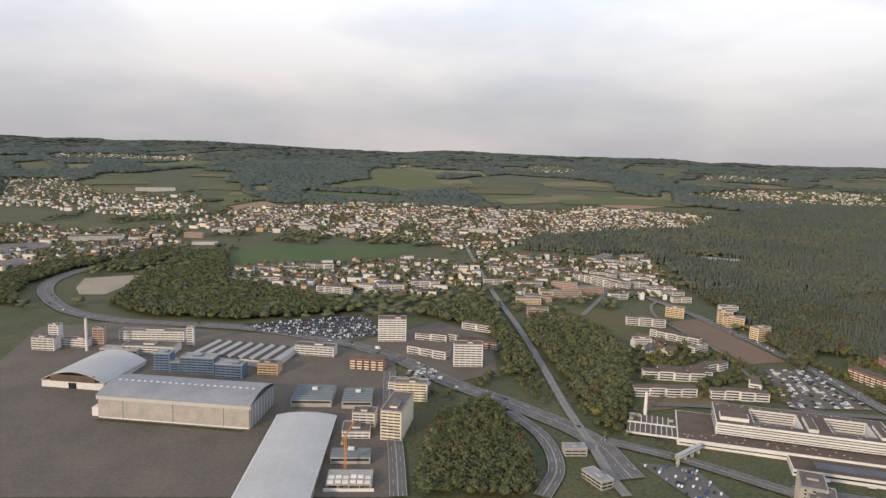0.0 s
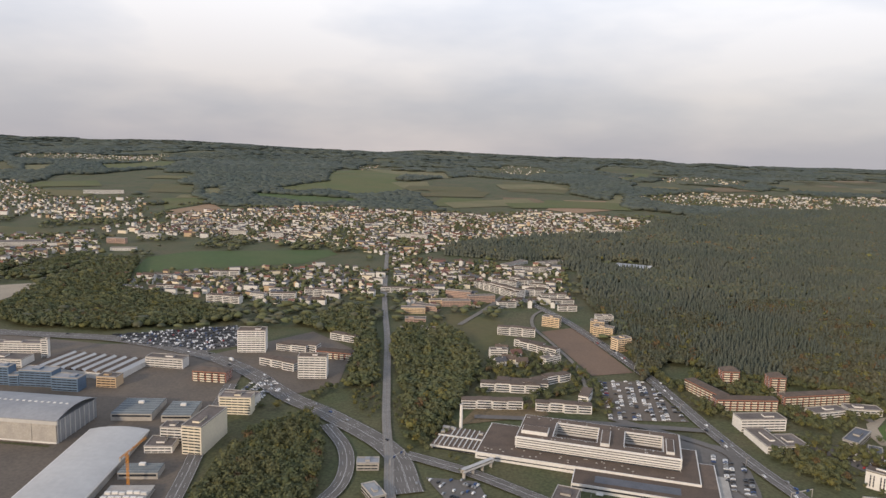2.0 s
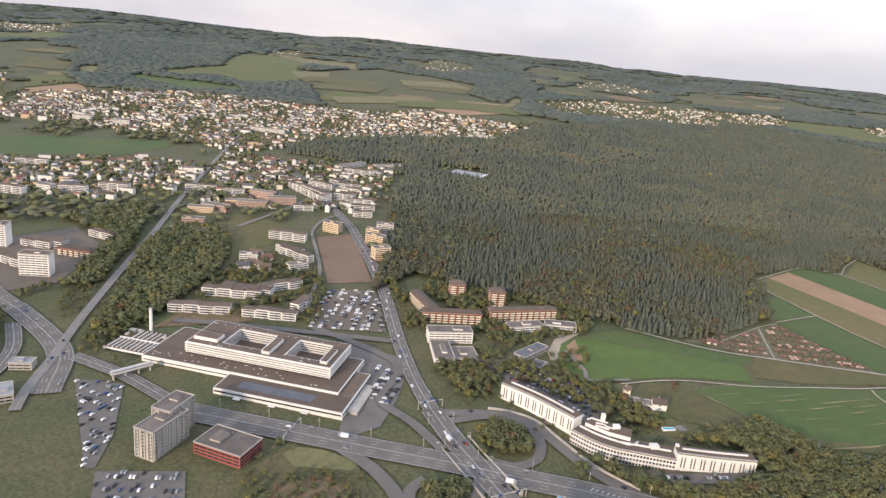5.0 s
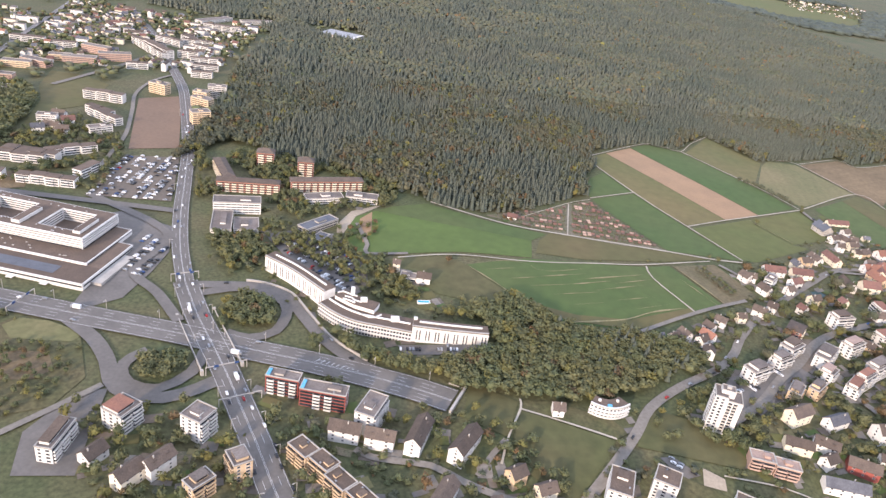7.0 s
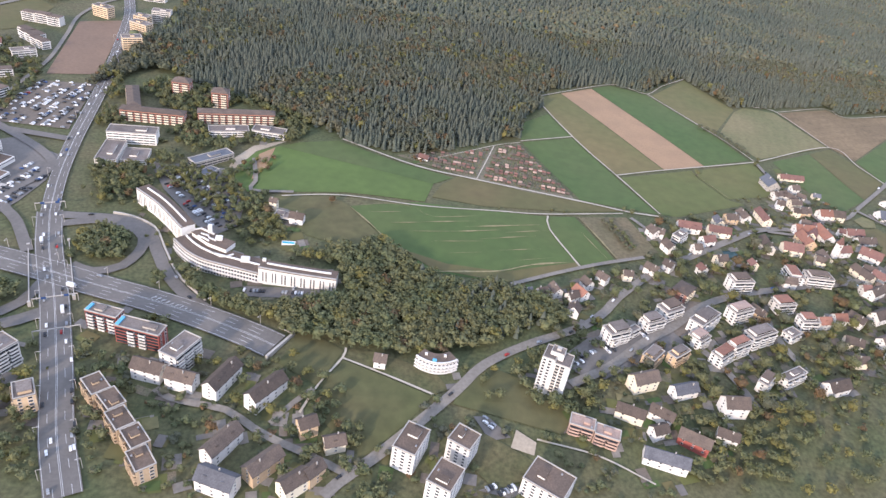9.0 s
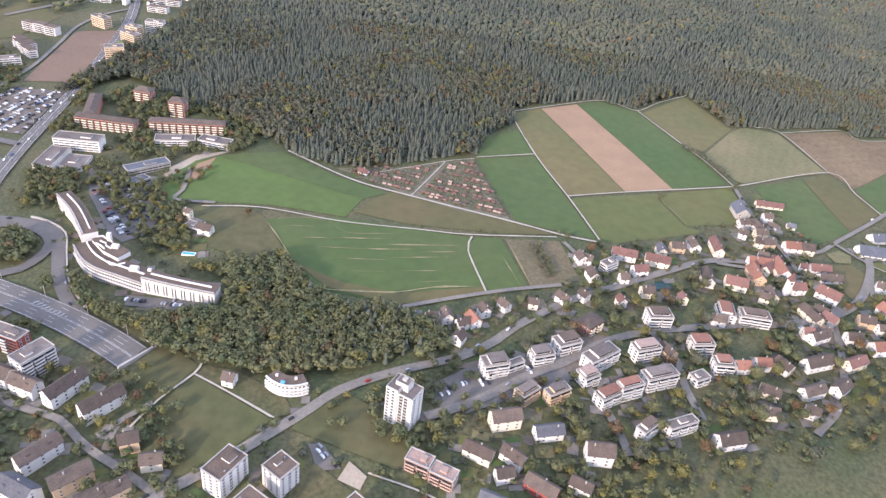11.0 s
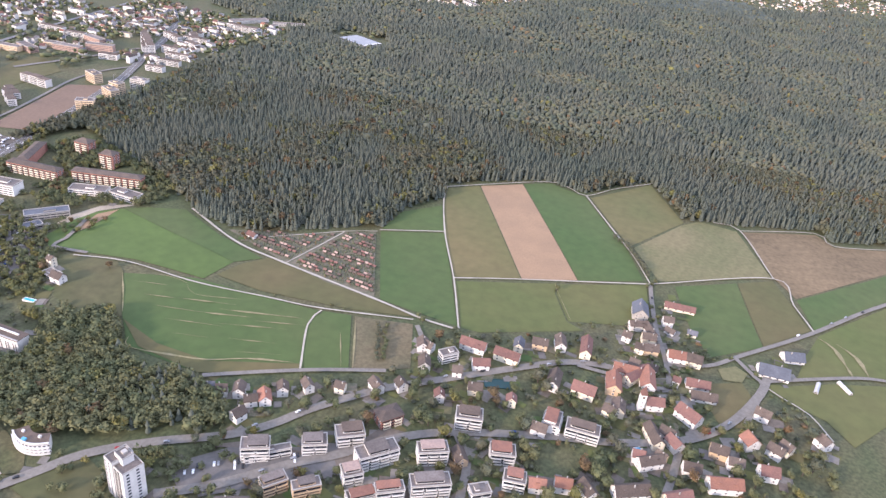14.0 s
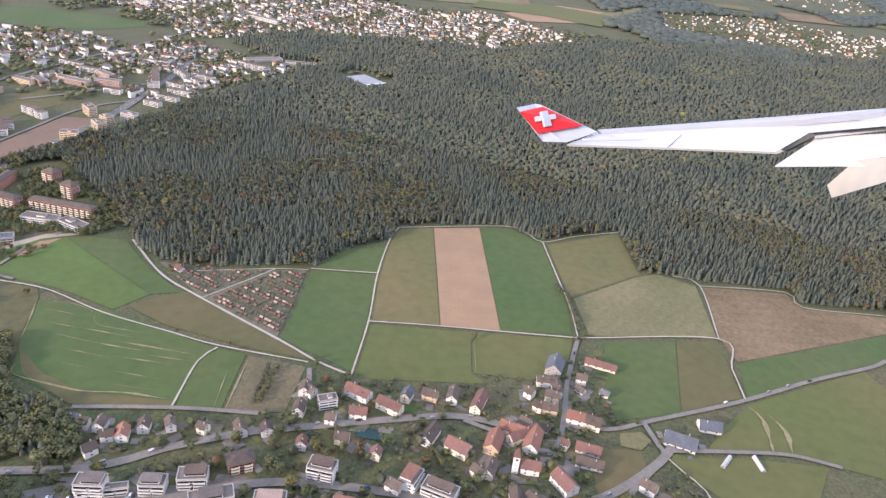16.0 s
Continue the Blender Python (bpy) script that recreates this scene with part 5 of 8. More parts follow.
    for sx, sy, turn, span in ((0, -b, 0, L), (a, 0, 90, W), (0, b, 180, L), (-a, 0, -90, W)):
        front = math.sin(radians(rot + turn - 90)) < 0.12
        bays = max(1, int(span / 2.9)) if front else 0
        for k in range(storeys):
            for i in range(bays):
                u = (i + 0.5) / bays * span - span / 2
                c, s = math.cos(radians(turn)), math.sin(radians(turn))
                part("window", WINDOW, ob, (sx + u * c, sy + u * s, k * 1.38 + 0.6), (0.74, 0.06, 0.68), turn)
        if turn in (90, -90) and front and storeys > 1:
            part("window", WINDOW, ob, (sx, sy, h + 0.15), (0.55, 0.06, 0.5), turn)
    if r.random() < 0.5 and L > 5 and storeys > 1:  # dormers only on the slope that faces the camera's side
        side = -1 if math.sin(radians(rot - 90)) < 0 else 1
        for u in ((-0.25, 0.25) if L > 7 else (0.0,)):
            y0, z0 = side * b * 0.62, h + rise * 0.30
            part("dormer", boxes_mesh("dormer", [(u * L - 0.5, min(y0, 0.15 * side * b), z0, u * L + 0.5, max(y0, 0.15 * side * b), z0 + 0.62)], [kind]), top)
    return ob


block("white", 3, 102.7, 304.5, 28.3, 5.0, -1)
block("white", 3, 113.3, 325.0, 29.0, 5.0, -5)
block("white", 3, 135.0, 337.1, 23.1, 4.6, 32)
block("white", 3, 135.4, 302.3, 25.5, 4.6, -7)
block("white", 3, 148.4, 315.5, 13.9, 4.6, 66)
block("white", 3, 140.0, 367.2, 11.8, 4.6, 36)
block("white", 3, 136.9, 388.5, 25.0, 4.6, -42)
block("white", 4, 127.7, 422.7, 23.5, 5.0, -11)
block("gold", 5, 153.8, 446.5, 11.5, 5.9, -25)
block("gold", 5, 183.1, 424.3, 12.3, 5.9, -27)
block("gold", 6, 186.4, 395.5, 10.5, 5.9, 26)
block("white", 6, 188.7, 448.0, 11.2, 5.9, 3)
block("brick", 4, 209.2, 323.2, 25.0, 5.5, -71)
block("brick", 4, 222.4, 309.7, 29.1, 5.5, 1)
block("brick", 4, 259.4, 317.7, 35.9, 5.5, 11)
block("brick", 6, 227.8, 341.3, 8.6, 6.2, -2)
block("brick", 6, 248.4, 333.9, 8.0, 6.2, 1)
block("office", 4, 219.6, 288.6, 20.7, 7.6, 5)
block("office", 2, 215.0, 273.0, 8.5, 19.0, 4)
block("office", 1, 225.2, 273.2, 10.5, 12.0, 6)
block("site", 2, 256.2, 276.8, 19.0, 6.0, 44)
block("site", 1, 257.4, 265.8, 8.0, 5.0, 60)
block("white", 2, 258.2, 304.2, 18.2, 6.7, 16)
block("white", 2, 276.8, 307.2, 15.5, 6.7, -7)
block("concrete", 8, 117.0, 198.3, 16.7, 7.6, 65)
block("concrete", 9, 118.2, 206.9, 12.7, 7.4, 68)
block("redblock", 3, 138.6, 196.6, 18.1, 12.3, -25)
block("tower", 10, -25.4, 376.8, 15.2, 8.4, 5)
block("tower", 9, 15.0, 337.3, 14.3, 6.7, 1)
block("office", 4, -62.1, 347.7, 20.3, 6.7, -8)
block("brick", 4, -33.6, 330.7, 17.2, 7.6, -7)
block("creamtower", 9, -15.0, 261.8, 21.5, 8.0, 80)
block("white", 5, -28.0, 264.3, 8.9, 6.7, -4)
block("yellow", 4, -78.9, 319.8, 9.7, 6.7, -5)
block("brick", 3, 21.8, 368.4, 19.6, 5.9, -13)
block("white", 2, 26.1, 407.8, 17.7, 6.7, -29)
block("white", 3, 1.0, 381.9, 20.5, 6.7, -14)
block("white", 3, -4.6, 351.4, 22.3, 5.9, -27)
block("office", 3, -12.8, 303.5, 17.0, 7.6, -8)
block("office", 4, -152.5, 365.9, 34.1, 5.9, 2)
block("office", 3, -145.2, 346.0, 26.1, 10.5, -3)
block("office", 5, -198.4, 345.4, 11.9, 5.9, -4)
block("tower", 8, -199.0, 355.7, 5.3, 4.2, -6)
block("blue", 7, -128.5, 319.7, 7.5, 5.9, -2)
block("blue", 4, -122.3, 318.2, 5.0, 4.4, -86)
block("blue", 6, -111.4, 319.1, 15.9, 7.6, -4)
block("blue", 5, -95.4, 314.1, 12.9, 6.7, -6)
block("farorange", 7, -176.1, 355.1, 5.6, 3.8, 5)
block("tower", 8, -129.3, 356.9, 3.4, 2.9, 5)
block("office", 3, -186.5, 351.5, 14.3, 5.0, -7)
block("industrial", 2, -158.7, 341.8, 19.8, 5.9, -6)
block("creamtower", 6, -11.0, 293.0, 14.0, 6.0, -2)
block("white", 3, -3.4, 379.1, 18.0, 5.0, -17)
block("farwhite", 3, 23.2, 402.1, 18.3, 5.0, -28)
block("office", 2, 30.4, 366.5, 9.6, 4.2, -55)
block("white", 2, 154.6, 671.1, 37.9, 8.4, 53)
block("white", 2, 190.8, 683.5, 30.6, 5.9, 28)
block("office", 2, -30.3, 257.2, 10.6, 10.1, 3)
block("industrial", 2, 51.2, 245.1, 8.3, 5.0, 3)
block("industrial", 2, 55.1, 224.1, 10.5, 5.0, -63)
block("farwhite", 4, -74.5, 490.4, 25.1, 5.9, -11)
block("farwhite", 4, -52.2, 498.9, 10.8, 5.9, -14)
block("farwhite", 4, -34.9, 502.3, 18.4, 5.9, 1)
block("farwhite", 5, -10.2, 513.2, 21.0, 6.7, -4)
block("farwhite", 3, -146.8, 567.1, 16.2, 5.9, -10)
block("farwhite", 3, -124.4, 571.8, 15.9, 5.9, 18)
block("farwhite", 3, -101.6, 585.8, 23.6, 5.9, 2)
block("farwhite", 3, -124.9, 525.0, 21.8, 5.9, -4)
block("farwhite", 5, 131.5, 542.4, 39.8, 5.9, -50)
block("farwhite", 4, 150.1, 580.9, 22.9, 5.9, -54)
block("farwhite", 4, 162.1, 558.8, 15.0, 5.9, -31)
block("farwhite", 4, 166.2, 637.6, 30.8, 5.9, -3)
block("farorange", 3, 70.3, 481.1, 18.8, 6.7, -21)
block("farorange", 3, 91.9, 497.8, 20.9, 6.7, 7)
block("farwhite", 3, 72.9, 420.2, 10.6, 5.9, -17)
block("farwhite", 3, 119.9, 328.8, 25.3, 5.9, -10)
block("farwhite", 5, -109.0, 807.8, 18.1, 8.4, 11)
block("farwhite", 4, -156.1, 824.9, 20.1, 8.4, -3)
block("farorange", 4, -263.1, 743.5, 20.0, 6.0, -3)
block("farwhite", 4, -244.2, 783.1, 22.2, 10.1, -1)
block("farwhite", 2, -236.5, 698.3, 24.0, 7.0, 10)
block("farwhite", 3, -352.5, 712.5, 48.9, 16.8, 20)
block("farwhite", 2, -390.8, 649.2, 42.8, 21.0, 50)
block("farwhite", 2, -349.7, 563.8, 26.7, 21.0, 60)
block("farwhite", 5, -499.0, 1226.3, 63.7, 6.7, 23)
block("farwhite", 3, 325.9, 923.2, 39.4, 6.7, -45)
block("farwhite", 3, 248.7, 887.0, 38.7, 6.7, -42)
block("farwhite", 3, 48.0, 843.2, 41.0, 8.4, -10)
block("redwhite", 5, 247.9, 167.4, 10.5, 4.3, -15)
block("redwhite", 5, 260.5, 161.7, 14.4, 5.1, -14)
block("white", 6, 274.5, 153.0, 11.0, 6.2, 63)
block("white", 5, 204.1, 152.3, 7.8, 7.4, 57)
block("white", 6, 225.4, 148.9, 7.1, 6.9, 58)
block("yellow", 5, 238.2, 133.7, 6.5, 5.2, -63)
block("yellow", 4, 229.0, 127.0, 7.0, 4.6, 44)
block("white", 4, 189.8, 142.8, 12.0, 4.5, 78)
block("terrace", 4, 255.1, 138.5, 7.6, 5.2, -49)
block("terrace", 4, 260.9, 133.5, 7.4, 5.0, -48)
block("terrace", 4, 265.3, 126.9, 7.6, 5.2, -50)
block("terrace", 4, 270.9, 121.2, 7.6, 5.0, -51)
block("terrace", 4, 274.4, 114.3, 7.4, 5.2, -54)
block("tower", 6, 343.5, 122.9, 10.3, 6.7, 64)
block("tower", 6, 358.2, 124.3, 7.0, 6.9, -33)
block("tower", 6, 352.6, 112.3, 8.9, 7.1, 60)
block("tower", 5, 381.3, 113.9, 11.9, 9.3, -35)
block("white", 4, 415.2, 175.1, 8.8, 5.2, 23)
block("white", 2, 418.8, 175.9, 14.6, 2.6, 35)
block("white", 3, 431.2, 183.7, 7.9, 5.1, 24)
block("white", 3, 440.3, 191.2, 9.2, 5.7, 29)
block("brick", 3, 449.6, 203.3, 8.4, 5.9, 45)
block("white", 4, 451.3, 185.7, 13.3, 5.5, 40)
block("white", 3, 446.4, 176.5, 6.2, 5.3, 35)
block("white", 3, 452.3, 168.8, 8.8, 4.5, 36)
block("white", 4, 459.6, 173.0, 8.7, 4.0, 28)
block("white", 4, 470.4, 179.7, 12.3, 5.0, 25)
block("white", 4, 467.8, 192.4, 9.8, 5.0, 24)
block("yellow", 3, 425.9, 165.4, 7.7, 4.4, 45)
block("yellow", 3, 435.6, 167.1, 8.4, 3.6, 35)
block("office", 1, 293.6, 234.6, 7.0, 4.6, -14)
block("rosewhite", 3, 395.0, 134.6, 7.4, 4.6, -19)
block("white", 4, 475.7, 211.2, 9.1, 5.9, 10)
block("white", 3, 489.4, 200.4, 8.3, 5.4, 12)
block("white", 2, 485.4, 183.7, 6.3, 4.2, 30)
block("white", 3, 463.1, 157.1, 7.5, 3.5, 45)
block("white", 3, 474.2, 160.4, 10.9, 3.4, 28)
block("white", 3, 495.0, 190.9, 7.0, 5.1, 5)
block("white", 3, 503.5, 220.8, 8.1, 5.6, 86)
block("white", 3, 514.1, 220.1, 11.5, 5.7, -2)
block("white", 3, 460.9, 241.9, 6.9, 3.9, 41)
block("farwhite", 4, 126.3, 545.9, 52.0, 5.0, -55)
block("farwhite", 4, 135.5, 572.3, 22.5, 5.0, -28)
block("farwhite", 4, 156.1, 575.0, 22.8, 5.0, -3)
block("farwhite", 4, 155.3, 538.1, 14.5, 5.0, -3)
block("farwhite", 3, 168.1, 527.7, 19.4, 5.0, 4)
block("farwhite", 3, 171.5, 509.1, 18.4, 5.0, 3)
block("farwhite", 3, 172.4, 490.6, 13.8, 5.0, -3)
block("farorange", 4, 95.2, 525.0, 19.5, 5.9, -17)
block("farorange", 4, 111.1, 510.5, 20.7, 5.9, 15)
block("farwhite", 3, 45.6, 537.8, 22.8, 5.0, 0)
block("farwhite", 3, 70.7, 533.4, 17.1, 5.0, 3)
block("gold", 3, 61.4, 473.6, 16.7, 5.9, 3)
block("gold", 3, 79.5, 498.5, 14.0, 5.9, 11)
block("farorange", 3, 63.9, 443.9, 13.5, 5.9, -1)
block("white", 3, 128.9, 496.6, 13.9, 5.0, 10)
block("white", 3, 132.4, 396.0, 18.0, 4.6, -35)
block("farwhite", 2, 61.0, 423.5, 11.7, 5.9, 8)
block("gold", 6, 181.1, 433.9, 8.7, 5.9, -14)
block("white", 4, 112.0, 374.9, 9.7, 4.6, 5)
block("rosewhite", 3, 402.2, 131.6, 7.4, 4.4, -21)

house("brown", 2, 450.0, 244.6, 5.1, 4.2, -72, "white")
house("brown", 2, 453.6, 234.0, 5.6, 4.2, -73, "white")
house("red", 2, 468.7, 252.1, 10.0, 4.6, -7)
house("red", 2, 473.7, 241.8, 6.2, 4.2, 19)
house("red", 2, 482.5, 250.7, 9.8, 4.6, -9)
house("grey", 2, 485.8, 259.4, 5.4, 3.8, -88)
house("brown", 2, 493.7, 264.0, 5.9, 4.2, 5)
house("brown", 2, 501.7, 267.7, 7.1, 4.2, -81)
house("red", 2, 512.1, 268.9, 11.0, 4.2, 90)
house("orange", 2, 523.7, 249.7, 9.6, 5.5, -88)
house("orange", 2, 527.9, 259.8, 9.1, 5.0, -1)
house("orange", 2, 536.4, 257.0, 11.2, 5.5, -88)
house("brown", 2, 501.7, 242.9, 9.1, 4.6, 86)
house("red", 2, 513.0, 241.6, 8.4, 5.5, -10)
house("red", 2, 488.1, 226.2, 3.3, 3.4, -82)
house("red", 2, 463.2, 219.4, 3.5, 3.4, -72)
house("brown", 2, 474.4, 227.7, 4.8, 4.2, 13)
house("brown", 2, 525.8, 236.5, 6.3, 4.6, 89)
house("red", 2, 538.7, 244.0, 6.3, 4.6, 12)
house("orange", 2, 548.4, 278.1, 6.7, 5.0, 5)
house("brown", 2, 555.0, 278.3, 6.5, 5.0, -2)
house("red", 1, 555.9, 263.5, 8.8, 4.6, 4)
house("brown", 1, 557.5, 256.3, 9.6, 4.6, 7)
house("red", 2, 551.2, 242.1, 8.9, 5.5, -39)
house("red", 2, 547.6, 261.0, 2.6, 2.9, -13)
house("slate", 1, 587.6, 284.8, 11.7, 7.1, -1)
house("slate", 1, 598.1, 299.8, 8.4, 5.9, 14)
house("slate", 2, 533.9, 307.9, 9.5, 6.7, -88)
house("red", 1, 552.0, 319.8, 13.3, 3.8, -0)
house("brown", 2, 532.8, 295.5, 7.5, 3.8, 17)
house("brown", 2, 537.3, 287.1, 5.5, 4.2, 6)
house("brown", 2, 537.9, 278.8, 5.7, 4.6, 15)
house("brown", 2, 537.9, 292.8, 8.3, 3.8, -70)
house("brown", 2, 546.0, 304.6, 4.2, 3.8, 8)
house("brown", 2, 531.4, 265.5, 3.8, 4.2, -16)
house("grey", 1, 386.0, 196.0, 5.6, 3.4, 22, "white")
house("brown", 2, 392.4, 195.4, 3.6, 3.6, 22, "white")
house("brown", 2, 397.8, 197.4, 4.8, 3.8, -71, "white")
house("orange", 2, 407.4, 197.0, 5.4, 4.0, -59, "white")
house("brown", 2, 403.6, 194.4, 4.2, 3.6, 30, "white")
house("brown", 2, 411.1, 203.1, 4.1, 3.8, -64)
house("brown", 2, 418.4, 207.6, 4.4, 3.4, -46)
house("brown", 2, 429.3, 211.0, 3.4, 3.4, -3)
house("brown", 2, 440.8, 216.2, 5.3, 3.8, -45)
house("brown", 2, 449.0, 219.8, 3.8, 3.8, -48)
house("brown", 2, 402.9, 187.0, 4.2, 4.0, 64, "white")
house("brown", 2, 578.6, 253.2, 5.3, 4.2, -20)
house("brown", 2, 531.1, 199.2, 11.6, 5.0, 24)
house("brown", 2, 537.0, 214.1, 8.8, 4.2, 30)
house("brown", 2, 538.5, 226.7, 9.8, 4.2, -69)
house("red", 2, 545.5, 225.6, 5.5, 4.2, -52)
house("orange", 2, 571.9, 236.2, 4.9, 5.5, -61)
house("orange", 2, 561.1, 212.6, 10.8, 5.0, 14)
house("orange", 2, 502.0, 191.8, 5.1, 4.2, 11)
house("orange", 2, 510.0, 194.7, 5.1, 4.2, 8)
house("brown", 2, 517.8, 195.0, 6.2, 4.2, -55)
house("red", 2, 545.6, 201.6, 9.2, 4.2, 30)
house("brown", 2, 550.7, 215.8, 5.5, 4.6, 3)
house("red", 2, 576.3, 223.3, 5.9, 5.0, 6)
house("brown", 2, 580.4, 234.8, 5.2, 4.2, -30)
house("brown", 2, 508.5, 181.1, 6.3, 4.2, -20)
house("brown", 2, 524.0, 184.0, 9.0, 4.2, 26)
house("brown", 2, 535.2, 187.6, 7.7, 4.2, 41)
house("brown", 2, 505.6, 171.4, 5.2, 3.8, 2)
house("brown", 2, 520.5, 174.3, 4.3, 3.8, -17)
house("brown", 2, 476.5, 194.4, 6.0, 3.8, -60)
house("red", 2, 532.0, 258.6, 12.4, 3.8, 56)
house("brown", 2, 489.1, 157.5, 9.1, 5.0, 19)
house("brown", 3, 419.0, 153.2, 9.1, 5.0, 20)
house("brown", 3, 447.0, 145.2, 7.8, 5.5, 2)
house("brown", 3, 288.4, 144.6, 12.4, 4.8, 65, "white")
house("brown", 3, 301.6, 140.2, 12.4, 4.8, 53, "white")
house("brown", 3, 266.8, 147.4, 9.1, 4.8, -15)
house("brown", 3, 277.0, 144.0, 8.6, 4.6, -15)
house("brown", 3, 210.8, 130.6, 7.8, 4.6, 52)
house("brown", 3, 217.3, 134.9, 8.1, 4.6, 50)
house("brown", 2, 200.0, 138.7, 6.2, 4.6, 56)
house("brown", 3, 292.8, 122.0, 11.5, 4.6, 58)
house("brown", 3, 304.7, 116.1, 10.3, 4.6, 48)
house("brown", 3, 314.6, 128.8, 5.0, 4.4, 27, "yellow")
house("brown", 2, 322.6, 124.6, 5.6, 4.2, 18, "cream")
house("grey", 3, 294.2, 110.4, 10.0, 5.6, -20, "white")
house("brown", 3, 313.2, 111.0, 7.8, 4.6, 42, "cream")
house("brown", 3, 317.8, 114.6, 5.6, 4.0, 48, "yellow")
house("brown", 2, 334.2, 154.8, 3.6, 3.8, -8)
house("brown", 2, 299.2, 231.6, 5.4, 3.8, -12, "white")
house("red", 1, 351.2, 297.0, 4.6, 3.0, -20, "white")
house("brown", 3, 288.8, 240.6, 2.8, 2.8, -14, "cream")
house("grey", 2, 432.3, 151.0, 8.6, 4.4, 17, "white")
house("brown", 2, 419.2, 134.6, 5.0, 3.8, 20, "white")
house("brown", 2, 411.6, 140.6, 8.6, 4.2, -22, "cream")
house("brown", 2, 421.8, 140.6, 7.4, 4.2, -35, "white")
house("brown", 2, 430.0, 132.2, 9.4, 4.6, -30, "red")
house("brown", 2, 441.2, 134.2, 6.2, 3.8, -24, "white")
house("grey", 2, 419.0, 125.2, 13.0, 4.6, -17, "white")
house("brown", 2, 584.5, 237.6, 4.2, 4.2, -41)
house("brown", 2, 598.6, 245.9, 5.0, 4.2, -56)
house("brown", 2, 543.2, 229.8, 5.0, 4.2, -28)
house("brown", 2, 540.8, 217.4, 3.5, 3.8, -32)
house("brown", 2, 560.5, 227.6, 5.7, 4.6, -6)
house("brown", 2, 565.6, 223.7, 4.9, 3.8, 4)
house("red", 2, 533.2, 215.6, 3.7, 3.8, 3)
house("brown", 2, 452.7, 244.2, 3.4, 3.8, -17)
house("brown", 2, 466.2, 234.5, 3.4, 3.8, 11)
house("brown", 2, 528.5, 284.7, 3.5, 3.8, -18)
house("brown", 2, 533.6, 278.0, 3.7, 3.8, -6)
house("brown", 1, 538.6, 267.2, 4.0, 3.4, -7)
house("brown", 2, 523.0, 233.7, 4.6, 3.8, -24)
house("grey", 1, 556.5, 300.6, 3.8, 2.9, -7)
house("brown", 1, 546.9, 298.1, 4.1, 2.9, -28)
house("brown", 2, 499.6, 216.0, 5.1, 4.2, -8)
house("brown", 2, 110.2, 377.2, 6.0, 4.2, 10, "white")
house("brown", 2, 114.8, 384.2, 7.0, 4.4, -15, "white")
house("red", 2, 121.7, 376.3, 6.4, 4.2, 20, "white")
house("brown", 2, 117.0, 366.0, 7.4, 4.2, -10, "cream")
house("grey", 2, 111.6, 361.4, 6.0, 4.0, 25, "white")
house("brown", 2, 123.4, 361.8, 6.2, 4.0, 5, "white")


# ---- the large office complex with two courts, beside the crossroads ----
def local_box(name, parent, u0, u1, v0, v1, z0, z1, kind, label=""):
    return part(name, boxes_mesh(name, [(u0, v0, z0, u1, v1, z1)], [kind]), parent, label=label)


def office_complex():
    ob = thing("office_complex", 108.4, 258.9, 4.2, -16.75, "large white office complex with brown roofs and two open courts", "office building", "buildings")
    # stepped plates: podium, low front wing, low side wing
    local_box("podium", ob, -14.3, 69.3, -8.7, 22.3, -2, 2.7, "white")
    local_box("podium_roof", ob, -13.9, 68.9, -8.3, 21.9, 2.7, 2.74, "dark_roof")
    local_box("front_wing", ob, 24, 75.4, -20.7, -8.7, -3, 1.8, "white")
    local_box("front_wing_roof", ob, 24.4, 75, -20.3, -8.7, 1.8, 1.84, "dark_roof")
    local_box("side_wing", ob, 69.3, 75.4, -8.7, 12.3, -3, 1.8, "white")
    local_box("side_wing_roof", ob, 69.3, 75, -8.7, 11.9, 1.8, 1.84, "dark_roof")
    local_box("lower_walk", ob, 75.4, 79.5, -16, 6, -3, 0.35, "concrete")
    r = random.Random(9)
    for k in range(30):
        u, v = r.uniform(-12, 67), r.uniform(-7, -1)
        local_box("skylight", ob, u - 0.35, u + 0.35, v - 0.2, v + 0.2, 2.74, 2.95, "concrete")
    local_box("basin", ob, 32, 62, -17.6, -12.2, 1.84, 1.90, "slate", "grey sheet-covered light well")
    local_box("west_wing", ob, -33, -14.3, -6, 13, -2, 1.6, "concrete")
    west = local_box("west_wing_roof", ob, -33.3, -14.3, -6.3, 13.3, 1.6, 1.9, "dark_roof")
    for k in range(9):  # white upstand beams divide the roof into strips
        local_box("roof_beam", west, -32.2 + 2.0 * k, -31.9 + 2.0 * k, -5.6, 3.4, 1.9, 2.35, "white")
    for k in range(6):
        local_box("roof_beam", west, -28.0 + 2.1 * k, -27.7 + 2.1 * k, 4.2, 12.6, 1.9, 2.35, "white")
    local_box("roof_beam", west, -33.0, -14.6, 3.5, 4.0, 1.9, 2.4, "white")
    local_box("fascia", west, -33.4, -14.3, -6.5, -6.3, 1.2, 2.0, "white")
    for u, v, a, b, tall in ((-31.5, 10.2, 1.4, 1.2, 1.3), (-29.0, 11.4, 0.9, 0.8, 0.9), (-31.8, 7.2, 0.8, 1.1, 0.8), (-16.4, 9.8, 1.0, 0.7, 0.6)):
        local_box("roof_plant", west, u - a, u + a, v - b, v + b, 1.9, 1.9 + tall, "concrete")
    for z in (0.35,):
        local_box("window_band", ob, 24.3, 75.1, -20.76, -20.6, z, z + 0.6, "glass")
        local_box("window_band", ob, 75.3, 75.46, -20, 12, z, z + 0.6, "glass")
        local_box("window_band", ob, -13.5, 24, -8.76, -8.6, z + 0.6, z + 1.0, "glass")
